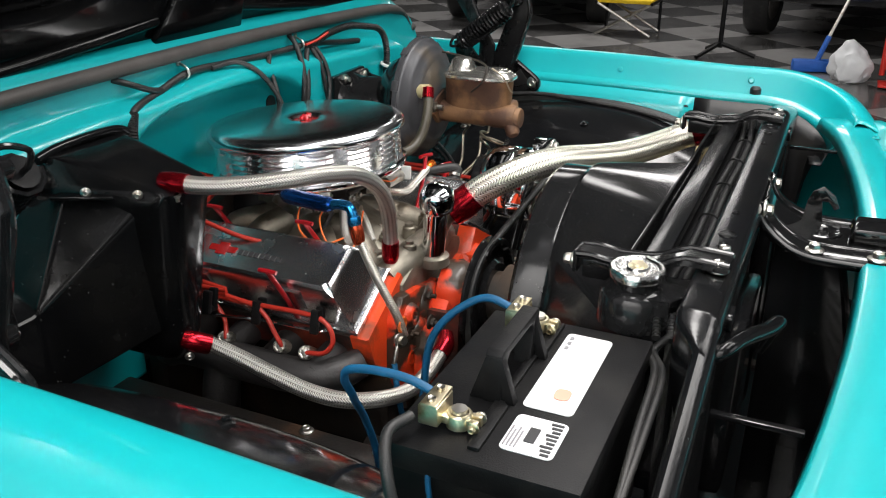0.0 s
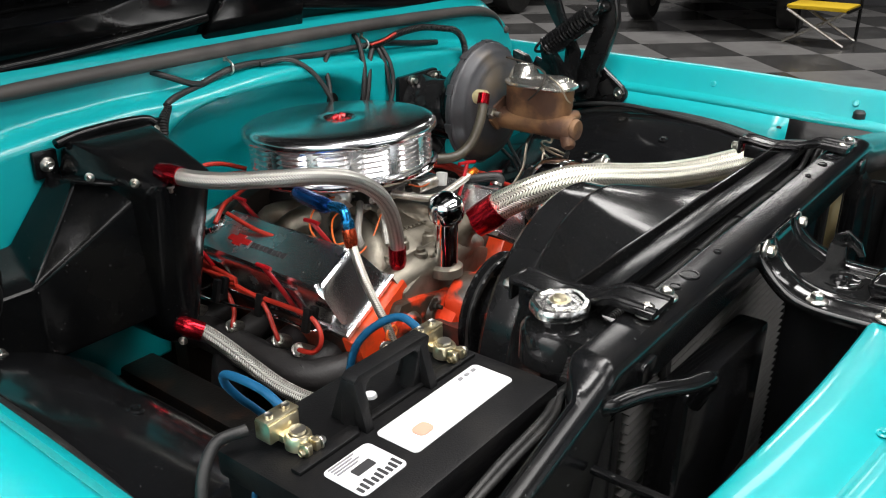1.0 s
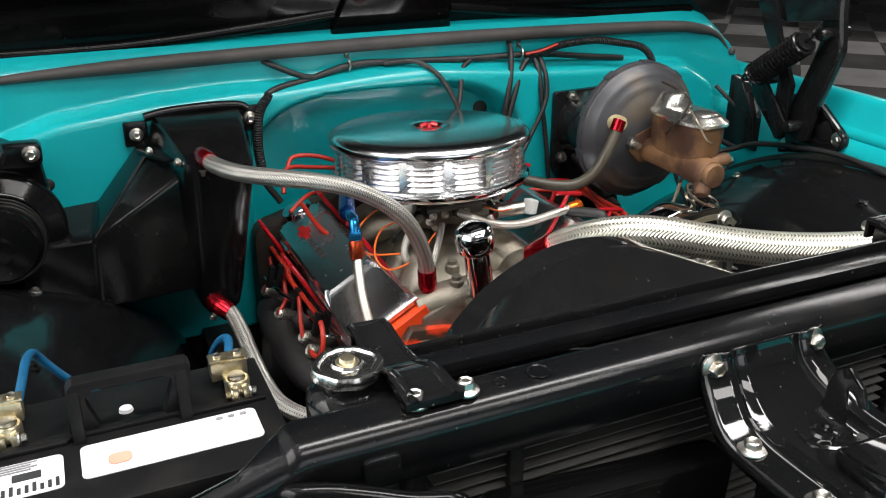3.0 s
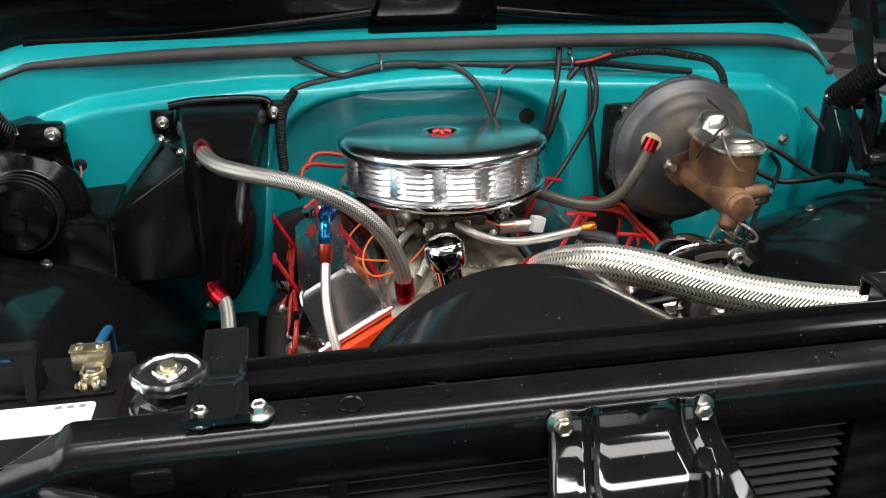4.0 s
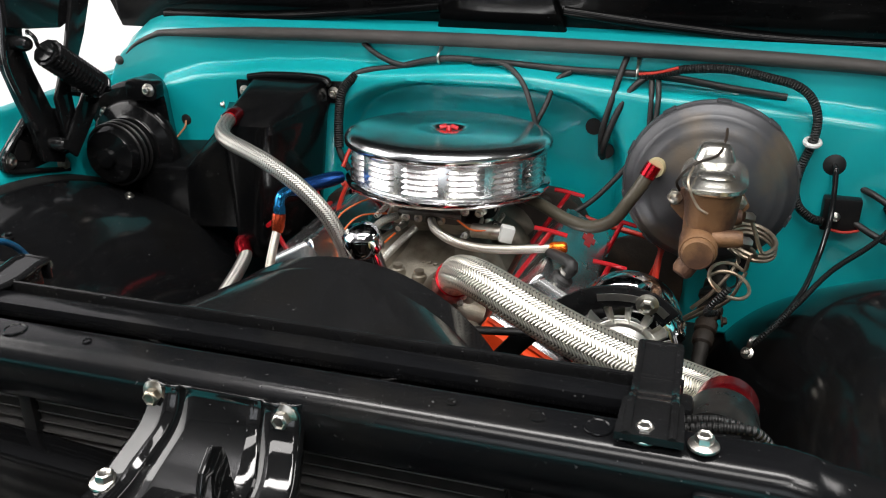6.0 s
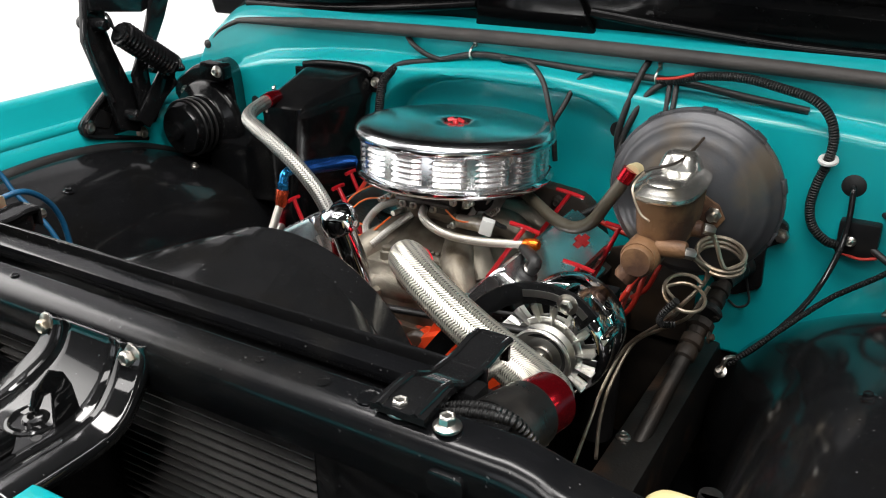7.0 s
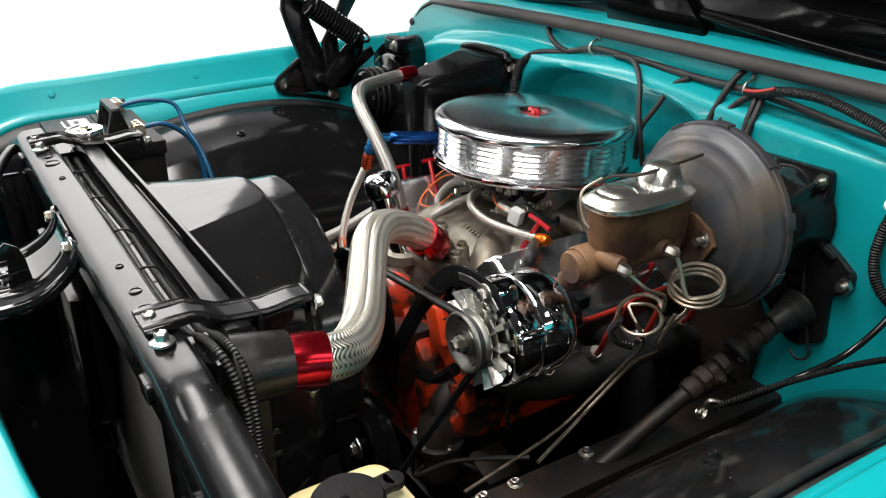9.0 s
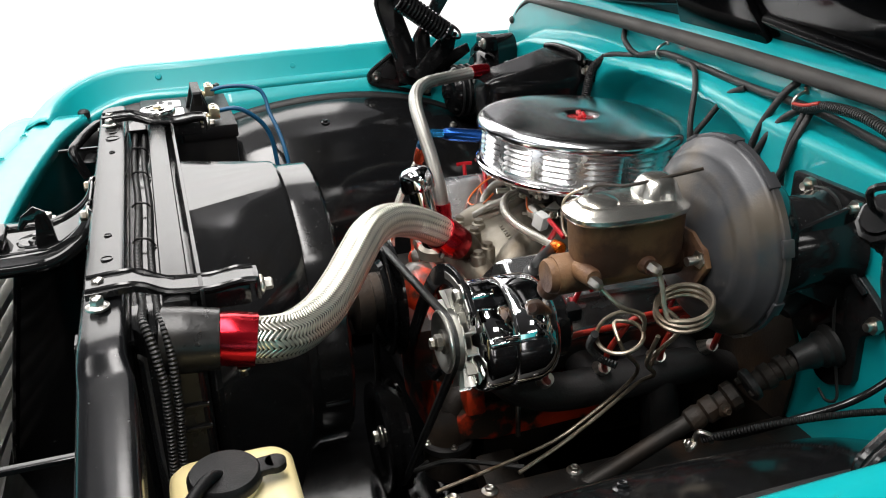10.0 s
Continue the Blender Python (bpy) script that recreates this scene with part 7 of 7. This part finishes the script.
for bx, bz in ((-0.671, 1.082), (-0.80, 1.02), (-0.66, 0.90)):
    part("bolt", bolt((bx, 0.872 if bz > 1.04 else 0.897, bz), (0, -1, 0), 0.009, 0.010), STEEL, blow, "grey bolt head")
solo("blower_wire", tube([(-0.659, 0.968, 0.996), (-0.658, 0.955, 0.982), (-0.664, 0.905, 0.962), (-0.688, 0.865, 0.945), (-0.722, 0.825, 0.928)], 0.0022, 8, 8), TANWIRE, "thin tan wire from the firewall to the blower", "wire")
solo("grommet", lathe([(0.014, 0), (0.014, 0.005), (0.007, 0.008), (0, 0.008)], (-0.659, 0.976, 0.998), (0, -1, 0), 18), RUBBER, "black rubber grommet in the firewall", "grommet")
solo("grommet", lathe([(0.019, 0), (0.019, 0.006), (0.008, 0.010), (0, 0.010)], (0.610, 0.976, 1.012), (0, -1, 0), 20), RUBBER, "black rubber grommet in the firewall", "grommet")
solo("grommet", lathe([(0.016, 0), (0.016, 0.006), (0, 0.008)], (0.189, firewall_y(0.189, 1.03) - 0.001, 1.03), (0, -1, 0), 20), RUBBER, "black rubber grommet in the firewall", "grommet")
solo("grommet", lathe([(0.015, 0), (0.014, 0.012), (0, 0.014)], (0.216, firewall_y(0.216, 0.985) - 0.001, 0.985), (0, -1, 0), 20), RUBBER, "black rubber grommet in the firewall", "grommet")

# ---- wiring on the firewall ----


def wire(name, points, r, label, material=None, steps=8):
    return solo(name, tube(points, r, 10, steps), material or RUBBER, label, "wire", group="firewall wiring")


wire("wiring_harness", [(-0.272, 0.94, 0.92), (-0.300, 0.945, 0.97), (-0.302, 0.955, 1.03), (-0.294, 0.962, 1.085), (-0.265, 0.980, 1.118), (-0.19, 0.998, 1.130), (-0.10, 1.002, 1.150), (0.0, 1.004, 1.148), (0.15, 1.004, 1.142), (0.26, 1.002, 1.142), (0.33, 1.002, 1.138), (0.43, 1.004, 1.125), (0.52, 1.006, 1.115)], 0.0065, "black wrapped harness clipped along the firewall")
solo("loom_sleeve", tube([(-0.300, 0.945, 0.975), (-0.302, 0.955, 1.03), (-0.294, 0.962, 1.085), (-0.270, 0.978, 1.114)], 0.0092, 12, 8), LOOM, "ribbed black sleeve over the firewall harness", "loom sleeve")
wire("wiring_stub", [(-0.268, 1.018, 1.168), (-0.240, 1.000, 1.155), (-0.205, 0.995, 1.140), (-0.175, 0.997, 1.133)], 0.0055, "short black wire leaving the harness", RUBBER)
wire("coil_wire", [(-0.04, 0.997, 1.148), (0.02, 0.985, 1.150), (0.06, 0.965, 1.125), (0.085, 0.945, 1.08), (0.098, 0.94, 1.035), (0.10, 0.95, 0.98)], 0.005, "black wire looping to the distributor")
wire("coil_wire", [(0.145, 0.998, 1.140), (0.122, 0.985, 1.125), (0.108, 0.962, 1.085), (0.092, 0.945, 1.045), (0.085, 0.945, 0.99)], 0.005, "black wire looping to the distributor")
wire("gauge_wire", [(0.243, 1.018, 1.170), (0.237, 0.996, 1.150), (0.225, 0.972, 1.100), (0.212, 0.966, 1.040), (0.212, 0.985, 0.99)], 0.0058, "black wire running down the firewall")
wire("gauge_wire", [(0.285, 0.996, 1.142), (0.255, 0.982, 1.115), (0.230, 0.966, 1.06), (0.216, 0.968, 1.01), (0.214, 0.99, 0.985)], 0.006, "black wire running down the firewall")
wire("gauge_wire", [(0.290, 0.996, 1.142), (0.294, 0.972, 1.10), (0.297, 0.962, 1.04), (0.312, 0.962, 0.95), (0.325, 0.962, 0.85)], 0.005, "black wire running down the firewall")
wire("gauge_wire", [(0.302, 0.994, 1.140), (0.306, 0.968, 1.10), (0.300, 0.955, 1.05), (0.262, 0.945, 0.985), (0.21, 0.92, 0.925), (0.16, 0.90, 0.89)], 0.005, "black wire running down the firewall")
wire("battery_feed", [(0.27, 0.994, 1.140), (0.31, 0.985, 1.148), (0.35, 0.978, 1.160), (0.42, 0.970, 1.165), (0.49, 0.962, 1.155), (0.530, 0.957, 1.146), (0.556, 0.955, 1.125), (0.569, 0.955, 1.092), (0.567, 0.955, 1.052), (0.556, 0.955, 1.010), (0.552, 0.955, 0.970), (0.562, 0.953, 0.938), (0.585, 0.950, 0.919), (0.605, 0.950, 0.915)], 0.0078, "ribbed black loom arching over the booster", LOOM)
wire("red_wire", [(0.268, 0.990, 1.144), (0.300, 0.982, 1.150), (0.335, 0.975, 1.162)], 0.003, "short red wire beside the loom", REDWIRE)
solo("loom_tie", tube([(0.567 + 0.0120 * math.cos(a), 0.955 + 0.0120 * math.sin(a), 1.053 + 0.004 * math.sin(a)) for a in np.linspace(0, math.tau, 16)], 0.0042, 8, 1), CLIP, "pale plastic clip round the loom", "clip")
for cx, cz in ((-0.108, 1.150), (0.264, 1.142)):
    kc = thing("harness_clip", (cx, 1.0, cz), "small pale metal harness clip", "clip", "harness clips")
    part("band", tube([(cx, 1.014, cz + 0.018), (cx, 0.996, cz + 0.010), (cx, 0.993, cz - 0.002), (cx, 1.002, cz - 0.010)], 0.0026, 8, 5), STEEL, kc)
    part("tab", lathe([(0.004, 0), (0.004, 0.012), (0, 0.013)], (cx, 1.016, cz + 0.014), (0, -0.3, 1), 10), STEEL, kc)
jb = thing("junction_block", (0.64, 0.965, 0.93), "small black terminal block on the firewall", "terminal block")
part("block", box((0.632, 0.960, 0.929), (0.062, 0.026, 0.060), 0.005), PLASTIC, jb)
part("stud", bolt((0.622, 0.946, 0.927), (0, -1, 0), 0.006, 0.010), STEEL, jb)
part("red_boot", tube([(0.61, 0.950, 0.903), (0.64, 0.945, 0.900), (0.665, 0.948, 0.905)], 0.0026, 8, 4), REDWIRE, jb)
solo("speedometer_cable", tube([(0.610, 0.968, 1.012), (0.612, 0.955, 1.004), (0.614, 0.945, 0.964), (0.611, 0.920, 0.918), (0.594, 0.870, 0.868), (0.568, 0.800, 0.836), (0.525, 0.745, 0.796), (0.497, 0.724, 0.782)], 0.0048, 10, 8), BLACK, "glossy black cable from the firewall", "cable", group="side cables")
solo("wiper_cable", tube([(0.702, 0.968, 0.945), (0.712, 0.945, 0.920), (0.680, 0.905, 0.898), (0.617, 0.850, 0.866), (0.566, 0.780, 0.834), (0.525, 0.738, 0.800), (0.500, 0.722, 0.778)], 0.0045, 10, 8), LOOM, "black ribbed cable along the inner fender", "cable", group="side cables")
solo("light_harness", tube([(0.630, 0.968, 0.935), (0.66, 0.950, 0.915), (0.71, 0.930, 0.895), (0.755, 0.90, 0.905), (0.785, 0.83, 0.935), (0.795, 0.65, 0.962), (0.79, 0.5, 0.958), (0.785, 0.36, 0.945), (0.77, 0.22, 0.92), (0.74, 0.12, 0.90)], 0.006, 10, 6), RUBBER, "black wrapped harness along the inner fender", "harness")
solo("firewall_cable", tube([(0.662, 0.974, 0.972), (0.680, 0.955, 0.968), (0.705, 0.940, 0.955), (0.75, 0.925, 0.925), (0.785, 0.91, 0.905)], 0.006, 10, 8), RUBBER, "black cable dropping from the firewall to the inner fender", "cable", group="side cables")
solo("hinge_wire", tube([(0.775, 0.985, 1.035), (0.795, 0.955, 1.005), (0.815, 0.93, 0.975), (0.825, 0.91, 0.945)], 0.0048, 8, 8), RUBBER, "black wire dropping beside the hinge", "wire")
solo("firewall_bolt", bolt((0.728, 0.973, 0.972), (0, -1, 0), 0.009, 0.010), STEEL, "grey bolt in the firewall", "bolt")
clampc = thing("cable_clamp", (0.50, 0.72, 0.77), "small steel clamp with bolt on the inner fender", "clamp")
part("strap", tube([(0.506, 0.731, 0.777), (0.508, 0.727, 0.789), (0.498, 0.716, 0.790), (0.494, 0.713, 0.772)], 0.004, 8, 4), STEEL, clampc)
part("bolt", bolt((0.494, 0.711, 0.768), (-0.3, -0.7, 0.6), 0.007, 0.008), STEEL, clampc)

# ---- steering column ----
SHAFT = shader("worn_grey_steel_shaft", (0.030, 0.027, 0.024), 0.5, 0.6, vary=0.25, scale=40, stain=(0.03, 0.022, 0.016), stain_scale=14)
col = thing("steering_column", (0.47, 0.75, 0.788), "worn dark steel steering shaft with a coupling", "steering shaft")
part("column_tube", tube([(0.455, 0.985, 0.858), (0.440, 0.862, 0.808)], 0.0135, 18, 2), DIRTY, col)
part("firewall_boot", lathe([(0.032, 0), (0.032, 0.005), (0.026, 0.012), (0.027, 0.018), (0.022, 0.026), (0.023, 0.032), (0.019, 0.044), (0.017, 0.060)], (0.452, 0.958, 0.846), (-0.15, -1, -0.30), 30), RUBBER, col)
part("upper_yoke", lathe([(0.014, 0), (0.018, 0.003), (0.018, 0.014), (0.014, 0.017), (0.014, 0.024), (0.019, 0.027), (0.019, 0.040), (0.016, 0.043), (0.014, 0.056)], (0.442, 0.895, 0.822), (-0.12, -1, -0.48), 14), DIRTY, col, angle=30)
part("coupling_disc", lathe([(0.022, 0), (0.024, 0.003), (0.024, 0.010), (0.021, 0.013)], (0.437, 0.846, 0.801), (-0.15, -1, -0.55), 20), RUBBER, col)
for k in (-1, 1):
    part("coupling_bolt", bolt((0.437 + 0.016 * k, 0.838, 0.798), (-0.15, -1, -0.55), 0.006, 0.008), DIRTY, col)
part("lower_yoke", lathe([(0.016, 0), (0.022, 0.003), (0.022, 0.016), (0.016, 0.020), (0.015, 0.032), (0.019, 0.036), (0.019, 0.052), (0.015, 0.056), (0.018, 0.064), (0.017, 0.078), (0.013, 0.082)], (0.434, 0.822, 0.788), (-0.13, -1, -0.57), 12), DIRTY, col, angle=30)
part("clamp_bolt", bolt((0.452, 0.790, 0.778), (1, 0, 0.2), 0.007, 0.008), DIRTY, col)
part("shaft", tube([(0.426, 0.755, 0.750), (0.417, 0.690, 0.712), (0.400, 0.56, 0.636), (0.375, 0.38, 0.53)], [0.0125, 0.0125, 0.0135, 0.015], 18, 3), SHAFT, col)

# ---- washer bottle ----
wb = thing("washer_bottle", (0.60, 0.13, 0.75), "yellowed plastic washer bottle with a black cap", "washer bottle")
rings = []
for z, g in ((0.74, 0.0), (0.910, 0.0), (0.934, -0.003), (0.943, -0.009), (0.947, -0.020)):
    rings.append([(x, y, z) for x, y in rounded([(0.535 - g, 0.068 - g), (0.672 + g, 0.068 - g), (0.672 + g, 0.192 + g), (0.535 - g, 0.192 + g)], 0.022, 5)])
part("body", loft(rings), BOTTLE, wb, angle=50)
part("neck", lathe([(0.030, 0), (0.030, 0.016)], (0.600, 0.122, 0.944), (0, 0, 1), 30), BOTTLE, wb)
part("cap", lathe([(0.033, 0.004), (0.034, 0.006), (0.034, 0.013), (0.031, 0.017), (0, 0.019)], (0.600, 0.122, 0.950), (0, 0, 1), 32), PLASTIC, wb)
part("cap_tab", merge(box((0.598, 0.156, 0.961), (0.022, 0.026, 0.008), 0.003, (0, 0, 5)), lathe([(0.011, 0), (0.011, 0.007), (0.009, 0.008), (0, 0.008)], (0.597, 0.168, 0.957), (0, 0, 1), 18)), PLASTIC, wb)
part("cap_spout", tube([(0.603, 0.118, 0.964), (0.614, 0.108, 0.972), (0.636, 0.088, 0.966), (0.665, 0.06, 0.945)], 0.0058, 10, 6), PLASTIC, wb)

# ---- distance: what stands on the workshop floor ----
stand = thing("light_stand", (7.08, 0.95, 0), "thin black tripod stand on the tiled floor", "tripod stand")
part("pole", tube([(7.08, 0.95, 0.08), (7.08, 0.95, 2.2)], 0.022, 12, 2), PLASTIC, stand)
part("collar", tube([(7.08, 0.95, 0.52), (7.08, 0.95, 0.60)], 0.036, 12, 2), PLASTIC, stand)
for k in range(3):
    a = math.tau * k / 3 + 0.5
    part("leg", tube([(7.08, 0.95, 0.12), (7.08 + 0.32 * math.cos(a), 0.95 + 0.32 * math.sin(a), 0.02)], 0.02, 8, 2), PLASTIC, stand)
chair = thing("folding_chair", (8.0, 2.04, 0), "black folding director's chair with a yellow seat", "chair")
YELLOW = shader("yellow_canvas", (0.75, 0.50, 0.01), 0.8, vary=0.1, scale=40)
part("seat", box((8.0, 2.04, 0.36), (0.45, 0.58, 0.04), 0.014), YELLOW, chair)
for ly in (1.75, 2.33):
    part("seat_rail", tube([(7.76, ly, 0.345), (8.24, ly, 0.345)], 0.016, 8, 2), PLASTIC, chair)
for lx in (7.78, 8.22):
    part("cross_leg", tube([(lx, 1.75, 0.02), (lx, 2.33, 0.345)], 0.014, 8, 2), STEEL, chair)
    part("cross_leg", tube([(lx + 0.02, 2.33, 0.02), (lx + 0.02, 1.75, 0.345)], 0.014, 8, 2), STEEL, chair)
for ly in (1.75, 2.33):
    part("back_post", tube([(8.24, ly, 0.02), (8.24, ly, 0.85)], 0.016, 8, 2), PLASTIC, chair)
part("backrest", box((8.24, 2.04, 0.76), (0.02, 0.56, 0.16), 0.006), PLASTIC, chair)
DARKCAR = shader("dark_car_paint", (0.012, 0.012, 0.013), 0.2, 0.0, 0.8, vary=0.2, scale=2)


def parked_car(cx, cy, turn, label, paint, high=1.75):
    car = thing("parked_car", (cx, cy, 0), label, "car", "parked cars")
    m = pose(cx, cy, 0, 0, 0, turn)
    side = [(-2.2, 0.42), (-2.25, 0.75), (-2.1, 0.98), (-1.0, 1.06), (-0.35, high - 0.06), (1.2, high), (2.0, high - 0.2), (2.2, 1.0), (2.2, 0.42)]
    part("body", prism(side, "yz", -0.88, 0.88, 0.08, m), paint, car)
    for sx in (-1, 1):
        for wy in (-1.4, 1.4):
            w = part("wheel", lathe([(0.0, -0.12), (0.20, -0.12), (0.22, -0.10)], (0, 0, 0), (sx, 0, 0), 24), STEEL, car)
            w.matrix_parent_inverse = w.parent.matrix_basis.inverted() @ m @ pose(sx * 0.82, wy, 0.36)
            t_ = part("tyre", lathe([(0.22, -0.11), (0.33, -0.13), (0.36, -0.09), (0.36, 0.09), (0.33, 0.12), (0.22, 0.10)], (0, 0, 0), (sx, 0, 0), 28), RUBBER, car)
            t_.matrix_parent_inverse = t_.parent.matrix_basis.inverted() @ m @ pose(sx * 0.82, wy, 0.36)
    pb = prism([(-0.25, 0.62), (0.25, 0.62), (0.25, 0.74), (-0.25, 0.74)], "xz", -2.30, -2.27, 0.004, m)
    part("number_plate", pb, CLIP, car)
    return car


parked_car(10.0, 3.6, 100, "dark parked car across the workshop", DARKCAR)
parked_car(9.9, -0.3, 80, "black parked truck across the workshop", DARKCAR)
parked_car(9.3, 6.6, 95, "dark parked car across the workshop", DARKCAR, 1.6)
REDCART = shader("red_cart_paint", (0.55, 0.02, 0.012), 0.4)
cart = thing("hand_truck", (6.3, -0.42, 0), "red tubular steel hand truck", "hand truck")
for dy in (0, -0.42):
    part("upright", tube([(6.3, -0.40 + dy, 0.08), (6.36, -0.40 + dy, 1.2)], 0.022, 10, 2), REDCART, cart)
for k in range(4):
    part("rung", tube([(6.31 + 0.012 * k, -0.40, 0.14 + 0.26 * k), (6.31 + 0.012 * k, -0.82, 0.14 + 0.26 * k)], 0.016, 8, 2), REDCART, cart)
part("toe_plate", box((6.2, -0.61, 0.03), (0.22, 0.46, 0.02), 0.004), REDCART, cart)
mop = thing("push_broom", (6.6, -0.02, 0), "broom with a grey handle and blue head", "broom")
BLUEPL = shader("blue_plastic", (0.02, 0.12, 0.5), 0.4)
part("handle", tube([(6.62, 0.10, 0.10), (6.95, -0.30, 1.25)], 0.014, 8, 2), STEEL, mop)
part("head", box((6.62, 0.12, 0.06), (0.10, 0.34, 0.10), 0.02, (0, 0, 15)), BLUEPL, mop)
part("socket", tube([(6.62, 0.10, 0.08), (6.68, 0.03, 0.30)], 0.022, 8, 2), BLUEPL, mop)
bag = bmesh.new()
bmesh.ops.create_icosphere(bag, subdivisions=4, radius=1.0)
for v in bag.verts:
    k = 1 + 0.22 * noise.noise(v.co * 1.7) + 0.10 * noise.noise(v.co * 4.1)
    v.co = Vector((6.35 + v.co.x * 0.13 * k, -0.17 + v.co.y * 0.16 * k + 0.05 * max(0, v.co.z) ** 3, max(0.002, 0.12 + v.co.z * 0.16 * k + 0.05 * max(0, v.co.z) ** 4)))
solo("cleaning_rag", bag, LABEL, "crumpled white cloth heap on the floor", "cloth")

# floor tiles last
TILEL = shader("light_grey_vinyl_tile", (0.26, 0.255, 0.25), 0.22, vary=0.15, scale=5, stain=(0.19, 0.185, 0.18), stain_scale=3, rough_vary=0.1)
TILED = shader("dark_grey_vinyl_tile", (0.07, 0.069, 0.068), 0.20, vary=0.2, scale=5, stain=(0.11, 0.108, 0.105), stain_scale=3, rough_vary=0.1)
S = 0.74
tile_src = {}
for i in range(-16, 17):
    for j in range(-16, 17):
        x = 6.35 + (i + j) * S * 0.7071
        y = 3.41 + (i - j) * S * 0.7071
        if not ((3.2 < x < 11.3 and -2.2 < y < 8.4) or (-2.4 < x < 3.3 and -4.0 < y < 3.2)):
            continue
        key = (i) % 2 ^ (j) % 2
        if key not in tile_src:
            tile_src[key] = part("floor_tile", box((0, 0, 0.0), (S - 0.004, S - 0.004, 0.006), 0), TILED if key else TILEL, floor)
            tob = tile_src[key]
        else:
            tob = tile_src[key].copy()
            scene.collection.objects.link(tob)
        tob.matrix_basis = pose(x, y, -0.001, 0, 0, 45)
